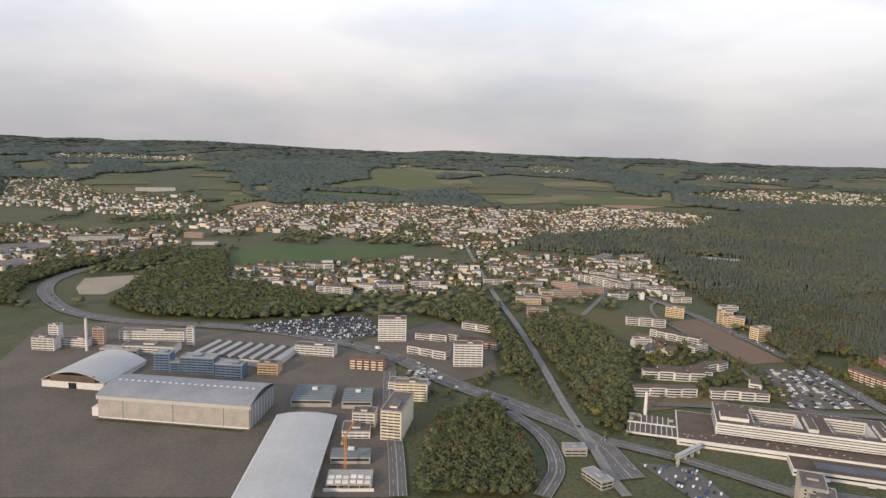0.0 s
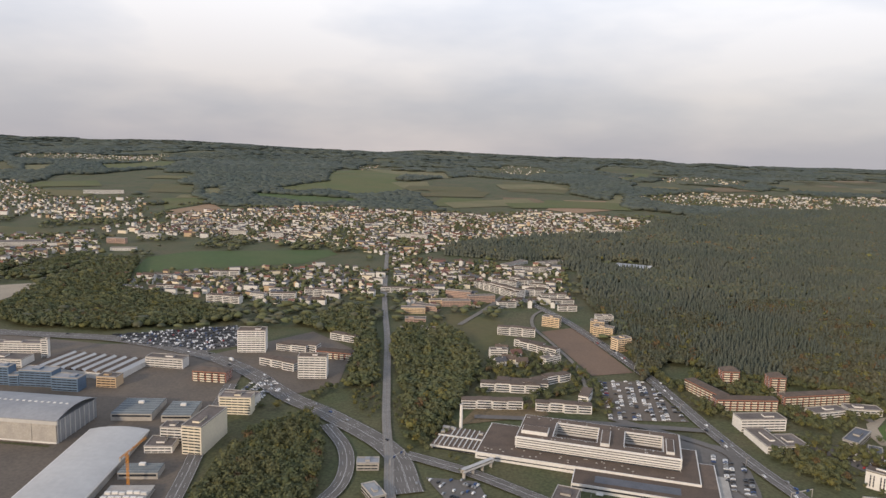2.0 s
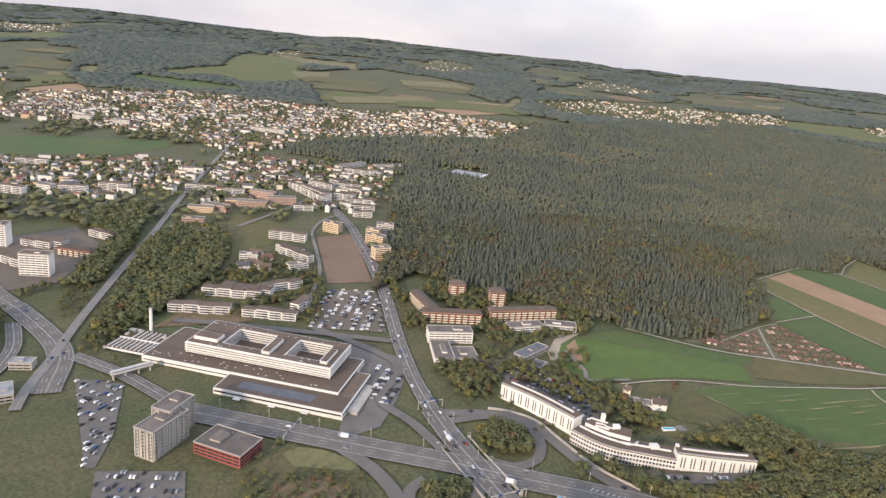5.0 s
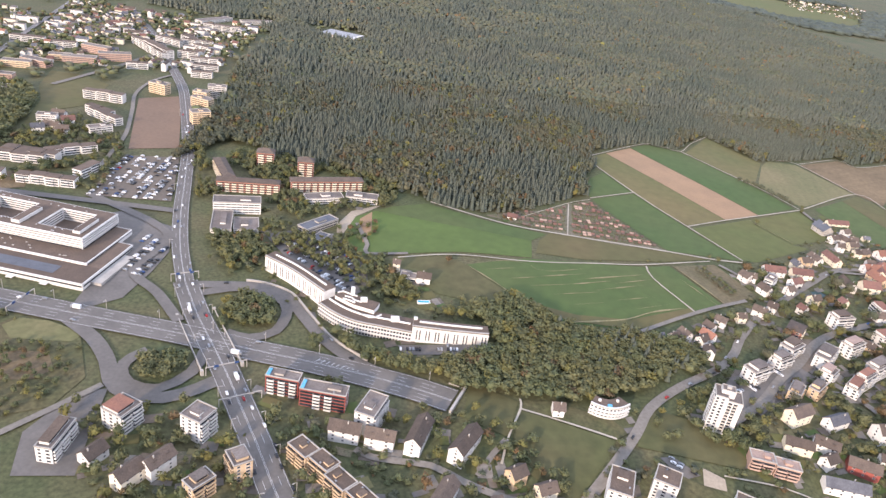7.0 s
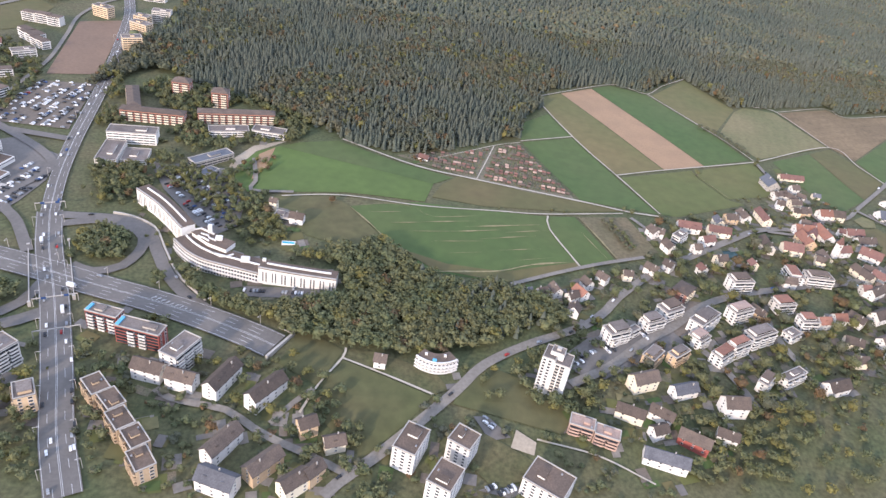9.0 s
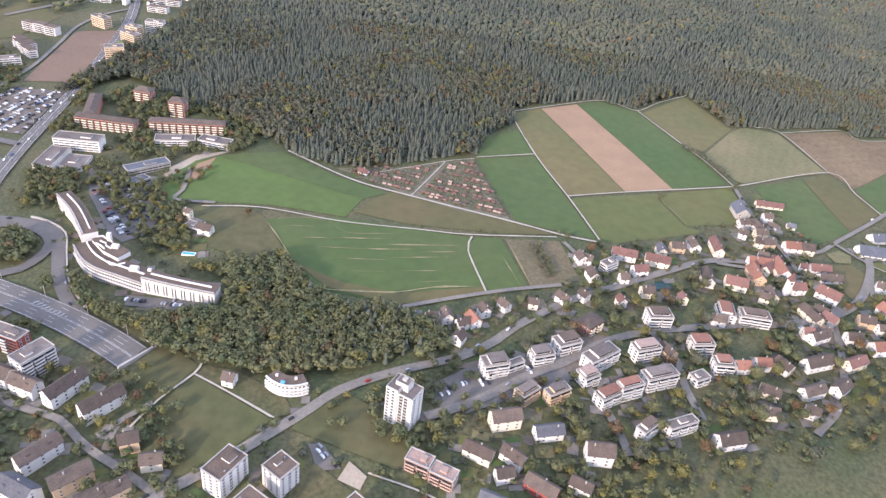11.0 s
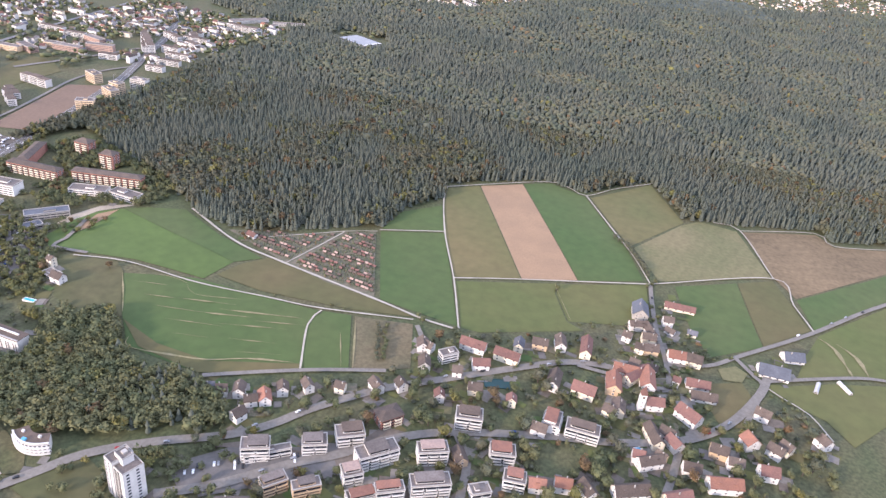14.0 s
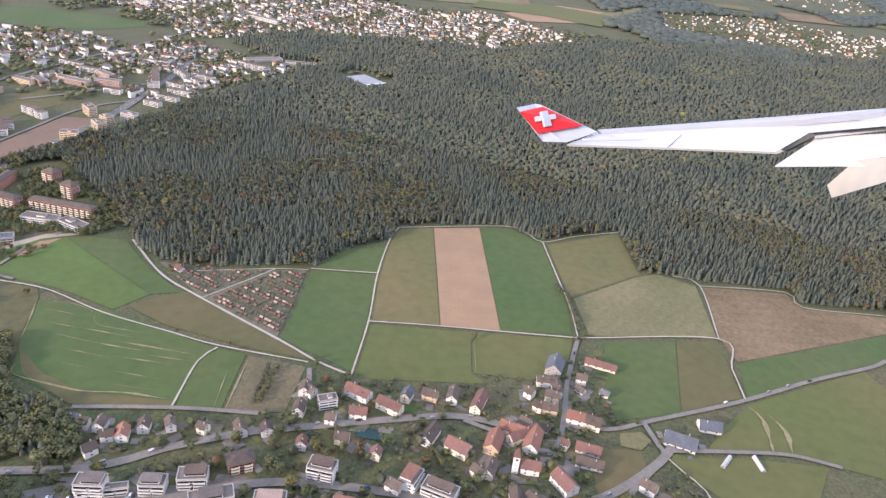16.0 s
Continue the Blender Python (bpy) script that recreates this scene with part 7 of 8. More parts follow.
        for u in (-3.6, -1.9):
            part("window", WINDOW, ob, (u, -3.4, z), (1.0, 0.1, 0.85))
        for u in (0.6, 2.2):
            if k < n - 1:
                part("loggia", boxes_mesh("loggia", [(u - 0.6, -3.06, z - 0.1, u + 0.6, -2.95, z + 0.85)], ["glass"]), ob)
                part("balustrade", boxes_mesh("balustrade", [(u - 0.62, -3.12, z - 0.15, u + 0.62, -3.07, z + 0.28)], ["concrete"]), ob)
        for v in (-2.2, 0.2):
            part("loggia", boxes_mesh("loggia", [(-4.47, v - 0.75, z - 0.1, -4.38, v + 0.75, z + 0.8)], ["glass"]), ob)
            part("balustrade", boxes_mesh("balustrade", [(-4.6, v - 0.78, z - 0.18, -4.48, v + 0.78, z + 0.3)], ["white"]), ob)
        for v in (-1.6, 1.4):
            if k < n - 1:
                part("window", WINDOW, ob, (4.4, v, z), (1.1, 0.1, 0.8), 90)
    BUILT.append((388, 150, 5.5))


tower_block()


# ---- church, pool, pond, glasshouses, footbridge, underpass deck ----
def church():
    ob = thing("church_tower", 533.9, 241.6, None, 12, "white village church tower with a pointed red roof", "church", "houses")
    part("shaft", boxes_mesh("shaft", [(-1.05, -1.05, -1, 1.05, 1.05, 7.2)], ["white"]), ob)
    v = [(-1.25, -1.25, 7.2), (1.25, -1.25, 7.2), (1.25, 1.25, 7.2), (-1.25, 1.25, 7.2), (0, 0, 11.0)]
    part("spire", mesh_of("spire", v, [(0, 1, 4), (1, 2, 4), (2, 3, 4), (3, 0, 4), (3, 2, 1, 0)], ["tile_red"]), ob)
    part("clock_face", boxes_mesh("clock_face", [(-0.45, -1.12, 5.6, 0.45, -1.03, 6.5)], ["dark_roof"]), ob)
    for z in (3.4, 1.6):
        part("window", WINDOW, ob, (0, -1.05, z), (0.3, 0.06, 0.7))
    BUILT.append((534, 241, 2))


church()


def flat_thing(name, x, y, L, W, rot, tall, kind, words, cat, rim="concrete"):
    ob = thing(name, x, y, None, rot, words, cat)
    part("rim", boxes_mesh("rim", [(-L / 2, -W / 2, -0.5, L / 2, -W / 2 + 0.2, tall), (-L / 2, W / 2 - 0.2, -0.5, L / 2, W / 2, tall), (-L / 2, -W / 2 + 0.2, -0.5, -L / 2 + 0.2, W / 2 - 0.2, tall), (L / 2 - 0.2, -W / 2 + 0.2, -0.5, L / 2, W / 2 - 0.2, tall)], [rim]), ob)
    BUILT.append((x, y, L * 0.55))
    part("surface", boxes_mesh("surface", [(-L / 2 + 0.2, -W / 2 + 0.2, -0.5, L / 2 - 0.2, W / 2 - 0.2, tall - 0.1)], [kind]), ob)


flat_thing("swimming_pool", 297.8, 217.0, 5.0, 2.0, 2, 0.5, "pool", "small bright turquoise garden swimming pool", "pool", "white")
flat_thing("pond", 481.5, 235.4, 9.5, 5.0, 14, 0.25, "pond", "dark teal covered sports court in the village", "court", "pond")
for gx, gy in ((604.6, 282.0), (616.3, 286.8)):
    ob = thing("glasshouse", gx, gy, None, 70 if gx < 610 else -65, "low pale plastic tunnel greenhouse in a meadow", "greenhouse", "greenhouses")
    part("cover", barrel("cover", 7.6, 1.7, 0.4, 0.8, "pale_roof", 6, 0.0), ob)
    part("base", boxes_mesh("base", [(-3.8, -0.85, -0.4, 3.8, 0.85, 0.4)], ["concrete"]), ob)


flat_thing("pool_cover", 533.4, 220.6, 2.6, 1.4, 30, 0.4, "awning", "small light blue pool cover in a garden", "pool cover", "white")


def footbridge():
    ob = thing("footbridge", 92.4, 242.8, ground_z(92, 243), 41, "white covered footbridge over the road", "bridge")
    part("deck", boxes_mesh("deck", [(-8, -0.8, 2.2, 8, 0.8, 2.5)], ["concrete"]), ob)
    part("roof", boxes_mesh("roof", [(-8, -0.9, 3.5, 8, 0.9, 3.65)], ["pale_roof"]), ob)
    for s in (-0.75, 0.75):
        part("parapet", boxes_mesh("parapet", [(-8, s - 0.06, 2.5, 8, s + 0.06, 3.1)], ["white"]), ob)
    for u in (-7, -2.5, 2.5, 7):
        part("post", boxes_mesh("post", [(u - 0.15, -0.7, -1, u + 0.15, 0.7, 2.2)], ["concrete"]), ob)
        part("roof_post", boxes_mesh("roof_post", [(u - 0.08, -0.75, 2.5, u + 0.08, 0.75, 3.5)], ["concrete"]), ob)


footbridge()


# ---- the main road's bridge over the motorway: edge beams and railings ----
def bridge():
    ob = thing("road_bridge", 221.5, 192.0, ground_z(221.5, 192), 113, "concrete road bridge with pale parapets over the motorway", "bridge")
    for s in (-6.4, 6.4):
        part("parapet", boxes_mesh("parapet", [(-17, s - 0.15, 0, 17, s + 0.15, 1.0)], ["concrete"]), ob)
    for u in (-17, 17):
        for s in (-6.4, 6.4):
            part("abutment", boxes_mesh("abutment", [(u - 0.5, s - 0.5, -1, u + 0.5, s + 0.5, 1.2)], ["concrete"]), ob)


bridge()


def mast(x, y, rot, span, colour):
    ob = thing("sign_gantry", x, y, None, rot, "steel sign gantry standing over the road", "sign gantry", "gantries")
    for s in (-span / 2, span / 2):
        part("post", boxes_mesh("post", [(s - 0.1, -0.1, -0.5, s + 0.1, 0.1, 3.2)], ["concrete"]), ob)
    part("beam", boxes_mesh("beam", [(-span / 2, -0.12, 2.9, span / 2, 0.12, 3.2)], ["concrete"]), ob)
    for u in (-span / 4, span / 4):
        part("sign_panel", boxes_mesh("sign_panel", [(u - 0.7, -0.24, 2.6, u + 0.7, -0.13, 3.4)], [colour]), ob)


mast(229.5, 176.0, 22, 13, "car_blue")
mast(207.5, 228.5, 20, 10, "car_blue")
mast(235.5, 161.5, 22, 13, "concrete")
mast(158.0, 207.5, 70, 13, "car_blue")
mast(62.0, 250.0, 60, 10, "car_blue")


# ---- woods, houses and fields of the distance ----
def is_built(x, y, gap=1.5):
    return any((x - a) ** 2 + (y - b) ** 2 < (c + gap) ** 2 for a, b, c in BUILT)


def on_field(x, y, first=30):
    return any(bool(inside([x], [y], p)[0]) for p in FIELDS[:first])


TOWNS = []
TREES_FAR, HOUSES_FAR = [], []


def town(spacing, poly):
    TOWNS.append(poly)
    px, py = scatter(poly, spacing)
    for x, y in zip(px, py):
        if is_built(x, y, 0.5) or near_road(x, y, 2.0):
            continue
        thick = 0.58 + 0.75 * noise.noise(Vector((x / 55, y / 70, 4.2)))
        if rng.uniform() < thick:
            HOUSES_FAR.append((x, y, spacing))
        for k in range((int(rng.uniform() < 0.7) if y > 800 else 2) + (1 if thick < 0.5 else 0)):
            TREES_FAR.append((x + rng.uniform(-0.6, 0.6) * spacing, y + rng.uniform(-0.6, 0.6) * spacing))


town(7.5, [(-251, 1041), (-116, 1138), (190, 1065), (372, 1000), (361, 911), (242.9, 879.8), (118.3, 834.7), (89.4, 746.7), (36.8, 701.7), (-26.6, 746.3), (-105.6, 773.2), (-202.2, 799.2), (-252.5, 812.3)])
town(7.2, [(34.4, 694.5), (104.8, 672.8), (204.6, 672.2), (176.9, 499.7), (122.1, 493.8), (56.6, 486.8), (46.0, 531.9)])
town(8.5, [(-182.3, 568.9), (-108.2, 609.7), (-32.9, 637.3), (30.8, 623.9), (40.7, 511.8), (-7.0, 480.1), (-106.5, 504.3), (-155.7, 508.0)])
town(9, [(-501.5, 794.3), (-480.3, 824.3), (-402.8, 764.8), (-313.8, 807.1), (-249.9, 669.3), (-282.9, 599.9), (-314.2, 567.7), (-342.4, 538.7)])
town(24, [(-1281, 2284), (-948, 2805), (-697, 2013), (-778, 1936), (-948, 2035), (-1094, 1976)])
town(12.5, [(-865, 1379), (-733, 1381), (-544, 1162), (-414, 1192), (-303, 949), (-399, 897), (-523, 953), (-617, 980)])
town(11.5, [(474, 1400), (633, 1521), (808, 1495), (1085, 1518), (983, 1349), (781, 1242), (600, 1243), (500, 1263)])
town(13, [(1223, 1470), (1430, 1473), (1291, 1290), (1163, 1336)])
town(34, [(944, 2636), (935, 1889), (833, 1694), (631, 1758)])
town(34, [(363, 3096), (546, 2883), (346, 1861), (248, 1974)])
town(26, [(-204, 2744), (-123, 2780), (-86, 1956), (-143, 1924)])
town(9, [(150, 1090), (235, 1150), (370, 1100), (420, 1000), (330, 960)])
town(13, [(-309, 918), (-287, 1025), (-251, 1041), (-202.2, 799.2), (-252.5, 812.3), (-348.3, 807.8)])


def simple_house(L, W, h, rise, o=0.3):
    a, b, A, B = L / 2, W / 2, L / 2 + o, W / 2 + o
    v = [(-a, -b, -3), (a, -b, -3), (a, b, -3), (-a, b, -3), (-a, -b, h), (a, -b, h), (a, b, h), (-a, b, h), (-a, 0, h + rise), (a, 0, h + rise)]
    f = [(0, 1, 5, 4), (1, 2, 6, 9, 5), (2, 3, 7, 6), (3, 0, 4, 8, 7)]
    z = h - o * rise / b
    w = [(-A, -B, z), (A, -B, z), (A, 0, h + rise + 0.1), (-A, 0, h + rise + 0.1), (A, B, z), (-A, B, z)]
    g = [(0, 1, 2, 3), (3, 2, 4, 5)]
    return v, f, w, g


def far_houses():
    """Those that can still be told apart are things; the far town is one mass."""
    V, F, I = [], [], []
    walls, roofs = {}, {}
    near = sorted(HOUSES_FAR, key=lambda p: p[1])[:112]
    cut = near[-1][1]
    for x, y, sp in HOUSES_FAR:
        big = rng.uniform() < 0.16
        L = rng.uniform(3.2, 4.8) * (2.3 if big else 1.0)
        W = rng.uniform(2.8, 3.9) * (1.15 if big else 1.0)
        st = int(rng.integers(2, 4)) + (1 if big else 0)
        if y > 1150:  # sized down so that the distant villages look right from the camera
            L, W, st = L * 0.8, W * 0.8, max(1, st - 1)
        h, rise = st * STOREY, (0.15 if big and rng.uniform() < 0.7 else W * 0.33)
        ang = 35 * noise.noise(Vector((x / 120, y / 120, 5))) + (90 if rng.uniform() < 0.4 else 0) + rng.uniform(-8, 8)
        pick = rng.uniform()
        wall = 0 if pick < 0.66 else (1 if pick < 0.88 else 2)
        roof = int(rng.choice([3, 3, 3, 3, 3, 6, 6, 4, 4, 5] if rise > 0.5 else [6, 7]))
        names = ["white", "cream", "yellow", "tile_brown", "tile_red", "tile_orange", "tile_grey", "gravel_roof"]
        if y <= cut:
            key = (round(L), round(W), st, rise > 0.5)
            if key not in walls:
                walls[key] = simple_house(key[0], key[1], st * STOREY, key[1] * 0.33 if key[3] else 0.15)
            v, f, w, g = walls[key]
            for name, kind, vv, ff in (("wall", names[wall], v, f), ("roof", names[roof], w, g)):
                if (key, name, kind) not in roofs:
                    roofs[(key, name, kind)] = mesh_of(name, vv, ff, [kind])
            ob = thing("house", x, y, None, ang, "small town house with %s walls and a %s roof" % (("white", "cream", "ochre")[wall], {3: "brown tiled", 4: "red tiled", 5: "orange tiled", 6: "grey tiled", 7: "flat grey"}[roof]), "house", "town houses")
            part("wall", roofs[(key, "wall", names[wall])], ob)
            part("roof", roofs[(key, "roof", names[roof])], ob)
        else:
            v, f, w, g = simple_house(L, W, h, rise)
            m = pose(x, y, ground_z(x, y), 0, 0, ang)
            o = len(V)
            V += [tuple(m @ Vector(p)) for p in v + w]
            F += [tuple(i + o for i in q) for q in f] + [tuple(i + o + len(v) for i in q) for q in g]
            I += [wall] * len(f) + [roof] * len(g)
    tagged(new("town_houses", mesh_of("town_houses", V, F, ["white", "cream", "yellow", "tile_brown", "tile_red", "tile_orange", "tile_grey", "gravel_roof"], I)), "crowded white houses with brown and red roofs of a distant town", "houses", kind="stuff")


far_houses()


BLOBS_TOWN = [blob_form(90 + s, 2) for s in range(6)]


def far_trees():
    at = np.array([(x, y, ground_z(x, y) - 0.2) for x, y in TREES_FAR])
    ok = np.array([not is_built(x, y, 0.2) for x, y in TREES_FAR])
    at = at[ok]
    n = len(at)
    me = merge("town_trees", at, rng.uniform(2.6, 5.6, n), rng.uniform(5.0, 10.0, n), BLOBS_TOWN, ["broadleaf", "autumn"], (rng.uniform(0, 1, n) < 0.12).astype(int))
    tagged(new("town_trees", me), "garden trees between the houses of the town", "trees", kind="stuff")


def copses():
    """Loose copses and tree-lined lanes between the quarters."""
    gx, gy = np.meshgrid(np.arange(-480, 760, 7.5), np.arange(420, 1120, 9.0))
    at = []
    for x, y in zip(gx.ravel() + rng.uniform(-3.5, 3.5, gx.size), gy.ravel() + rng.uniform(-4, 4, gx.size)):
        if abs(x) > 0.7 * y + 60 or noise.noise(Vector((x / 60, y / 110, 8.8))) + 0.5 * noise.noise(Vector((x / 20, y / 30, 3.8))) < 0.02:
            continue
        if any(inside([x], [y], p)[0] for p in TOWNS) or on_field(x, y, 60) or is_built(x, y, 1.0) or near_road(x, y, 3.0):
            continue
        at.append((x, y, ground_z(x, y) - 0.3))
    n = len(at)
    tagged(new("copses", merge("copses", np.array(at), rng.uniform(3.5, 7.0, n), rng.uniform(9, 17, n), BLOBS_TOWN, ["broadleaf", "forest_leaf"], rng.integers(0, 2, n))), "dark green copses and tree rows between the quarters of a town", "trees", kind="stuff")


far_trees()
copses()


def far_country():
    """Wooded hills to the skyline, with open farmland left between the woods."""
    spots = []
    for y0, y1, gap, x0, x1 in ((1120, 1900, 10.0, -1500, 1500), (1900, 3100, 20, -2300, 2300), (3100, 4600, 36, -3200, 3200)):
        gx, gy = np.meshgrid(np.arange(x0, x1, gap), np.arange(y0, y1, gap))
        for x, y in zip(gx.ravel() + rng.uniform(-0.5, 0.5, gx.size) * gap, gy.ravel() + rng.uniform(-0.5, 0.5, gx.size) * gap):
            if abs(x) > y * 0.85 + 250:
                continue
            open_land = noise.noise(Vector((x / 330, y / 480, 9.4))) + 0.35 * noise.noise(Vector((x / 90, y / 130, 2.2)))
            if open_land - (0.2 if x < -190 else 0.0) > (0.04 if y < 2300 else 0.2):
                continue
            spots.append((x, y, gap))
    s = np.array(spots)
    keep = np.ones(len(s), bool)
    for poly in TOWNS + [p for k, p in FAR_FIELDS]:
        keep &= ~inside(s[:, 0], s[:, 1], poly)
    s = s[keep]
    at = np.stack([s[:, 0], s[:, 1], [ground_z(x, y) - 3.5 for x, y, g in s]], -1)
    n = len(at)
    me = merge("hill_woods", at, rng.uniform(9.5, 11, n), s[:, 2] * rng.uniform(2.8, 3.8, n), BLOBS_ONE, ["haze_tinted_wood"], np.zeros(n, int))
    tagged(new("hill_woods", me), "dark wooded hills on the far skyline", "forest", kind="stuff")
    kinds = ["meadow", "meadow", "crop_olive", "straw", "meadow_olive", "soil_brown"]
    r = random.Random(3)
    for k in range(170):
        x, y = r.uniform(-900, 1500), r.uniform(1180, 2600)
        if abs(x) > y * 0.7 or noise.noise(Vector((x / 330, y / 480, 9.4))) < 0.0:
            continue
        if any(inside([x], [y], p)[0] for p in TOWNS):
            continue
        a, w, d = radians(r.uniform(-25, 25)), r.uniform(25, 90), r.uniform(30, 120)
        c, s2 = math.cos(a), math.sin(a)
        field(r.choice(kinds), [(x + u * c - v * s2, y + u * s2 + v * c) for u, v in ((-w, -d * 0.5), (w, -d * 0.5), (w * 0.8, d * 0.5), (-w * 0.9, d * 0.4))])


BLOBS_ONE = [blob_form(80 + s, 1) for s in range(6)]
far_country()


# ---- allotment huts ----
ALLOTMENT = [(378.6, 282.2), (390.3, 320.6), (402.6, 326.6), (419.8, 275.0), (399.1, 276.6)]
ALLOTMENT_WEST = [(340.5, 297.8), (353.0, 304.0), (371.0, 309.8), (386.5, 318.6), (375.2, 284.0), (358.4, 289.4)]


def allotments():
    hut_w = mesh_of("hut_wall", *simple_house(1.5, 1.1, 0.75, 0.4)[:2], ["bark"])
    hut_r = {k: mesh_of("hut_roof", *simple_house(1.5, 1.1, 0.75, 0.4, 0.18)[2:], [k]) for k in ("tile_red", "tile_brown", "tan_roof")}
    c, s = math.cos(radians(-11)), math.sin(radians(-11))
    for i in range(-30, 31):
        for j in range(-8, 9):  # two huts back to back, then a strip of beds
            u, v = i * 2.3, (j // 2) * 8.2 + (j % 2) * 2.5
            x, y = 390 + u * c - v * s + rng.uniform(-0.3, 0.3), 298 + u * s + v * c + rng.uniform(-0.3, 0.3)
            if not (inside([x], [y], ALLOTMENT)[0] or inside([x], [y], ALLOTMENT_WEST)[0]) or rng.uniform() < 0.24 or near_road(x, y, 0.6):
                continue
            ob = thing("garden_hut", x, y, None, -11 + rng.uniform(-6, 6), "small wooden allotment hut with a reddish roof", "hut", "allotment huts")
            part("wall", hut_w, ob)
            part("roof", hut_r[rng.choice(["tile_red", "tile_red", "tile_brown", "tile_brown", "tan_roof"])], ob)
    px, py = (np.concatenate(q) for q in zip(scatter(ALLOTMENT, 1.15), scatter(ALLOTMENT_WEST, 1.25)))
    n = len(px)
    at = np.stack([px, py, [ground_z(x, y) for x, y in zip(px, py)]], -1)
    tagged(new("allotment_shrubs", merge("allotment_shrubs", at, rng.uniform(0.3, 0.9, n), rng.uniform(0.7, 1.6, n), BLOBS_ONE, ["broadleaf", "autumn"], (rng.uniform(0, 1, n) < 0.1).astype(int))), "hedges and beds between the allotment huts", "shrubs", kind="stuff")


allotments()


# ---- garden and street trees ----
def trunk_mesh():
    v, f = [], []
    for a, b, r0, r1 in (((0, 0, -0.1), (0, 0, 0.55), 0.04, 0.026), ((0, 0, 0.34), (0.18, 0.05, 0.62), 0.02, 0.008), ((0, 0, 0.38), (-0.15, 0.1, 0.66), 0.02, 0.008), ((0, 0, 0.42), (0.02, -0.19, 0.68), 0.018, 0.008), ((0, 0, 0.5), (0.03, 0.02, 0.85), 0.02, 0.006)):
        o = len(v)
        for p, rr in ((a, r0), (b, r1)):
            v += [(p[0] + rr * math.cos(k * math.pi / 3), p[1] + rr * math.sin(k * math.pi / 3), p[2]) for k in range(6)]
        f += [(o + k, o + (k + 1) % 6, o + 6 + (k + 1) % 6, o + 6 + k) for k in range(6)]
    return mesh_of("trunk", v, f, ["bark"])


TRUNK = trunk_mesh()
CROWNS = {k: [mesh_of("crown", *(q.tolist() for q in leaf_form(100 + s, 8, 460, 0.046)), [k]) for s in range(3)] for k in ("broadleaf", "autumn", "forest_leaf", "yellowing")}
SETTLED = [[(385, 160), (470, 140), (560, 170), (600, 225), (595, 275), (545, 320), (455, 262), (440, 225), (385, 192)],
           [(250, 150), (310, 108), (400, 108), (470, 135), (395, 165), (325, 150), (300, 160)],
           [(190, 160), (205, 118), (300, 105), (280, 150), (240, 160)]]
GREEN = [[(232, 262), (258, 280), (285, 305), (300, 245), (330, 222), (322, 205), (300, 200), (280, 222), (255, 228), (240, 246)],
         [(205, 262), (225, 300), (250, 300), (232, 262), (240, 245), (225, 235)],
         [(205, 300), (285, 302), (290, 335), (235, 350), (205, 330)],
         [(95, 300), (150, 295), (160, 345), (130, 400), (100, 360)],
         [(130, 185), (150, 186), (185, 200), (160, 205), (135, 208)]]


def garden_trees():
    made = 0
    shrubs = []
    for zone, gap, share in [(z, 4.6, 0.42) for z in SETTLED] + [(z, 5.2, 0.5) for z in GREEN]:
        px, py = scatter(zone, gap)
        for x, y in zip(px, py):
            if is_built(x, y, 0.2) or near_road(x, y, 0.8) or on_field(x, y, 99):
                continue
            for k in range(2 if rng.uniform() < 0.6 else 0):
                sx, sy = x + rng.uniform(-2.4, 2.4), y + rng.uniform(-2.4, 2.4)
                if not is_built(sx, sy, -0.9) and not near_road(sx, sy, 0.5) and not on_field(sx, sy):
                    shrubs.append((sx, sy))
            if rng.uniform() > share or made > 232:
                continue
            kind = rng.choice(["broadleaf"] * 10 + ["autumn", "yellowing", "forest_leaf", "forest_leaf", "forest_leaf"])
            tall = rng.uniform(2.8, 6.4)
            ob = thing("tree", x, y, None, rng.uniform(0, 360), {"broadleaf": "leafy green garden tree beside houses", "autumn": "garden tree turning rusty brown", "yellowing": "garden tree turning yellow-green", "forest_leaf": "dark green dense garden tree"}[str(kind)], "tree", "garden trees")
            part("trunk", TRUNK, ob, scale=(tall, tall, tall))
            part("crown", CROWNS[str(kind)][made % 3], ob, scale=(tall * rng.uniform(0.9, 1.2), tall * rng.uniform(0.9, 1.2), tall))
            made += 1
    at = np.array([(x, y, ground_z(x, y) - 0.1) for x, y in shrubs])
    n = len(at)
    tagged(new("garden_shrubs", merge("garden_shrubs", at, rng.uniform(0.6, 2.8, n), rng.uniform(1.2, 5.0, n), BLOBS_MID, ["broadleaf", "autumn", "forest_leaf"], rng.choice([0] * 12 + [1] + [2] * 5, n))), "hedges and shrubs in gardens between houses", "shrubs", kind="stuff")


garden_trees()


def garden_plots():
    """Lawns, beds, drives and terraces round the houses, each a small flat patch."""
    kinds = ["meadow", "crop_green", "meadow_olive", "garden_soil", "asphalt_pale", "asphalt", "straw", "lane"]
    V, F, I = [], [], []
    r = random.Random(12)
    for x, y, size in BUILT:
        if not (185 < x < 640 and 95 < y < 330) or size > 9:
            continue
        turn = r.uniform(-25, 25)
        c, s = math.cos(radians(turn)), math.sin(radians(turn))
        for k in range(6):
            a = r.uniform(0, 2 * math.pi)
            cx, cy = x + (size + r.uniform(-0.5, 3.2)) * math.cos(a), y + (size + r.uniform(-0.5, 3.2)) * math.sin(a)
            if on_field(cx, cy):
                continue
            w, d, lift = r.uniform(1.0, 3.0), r.uniform(0.8, 2.4), 0.12 + 0.004 * (len(I) % 45)
            o = len(V)
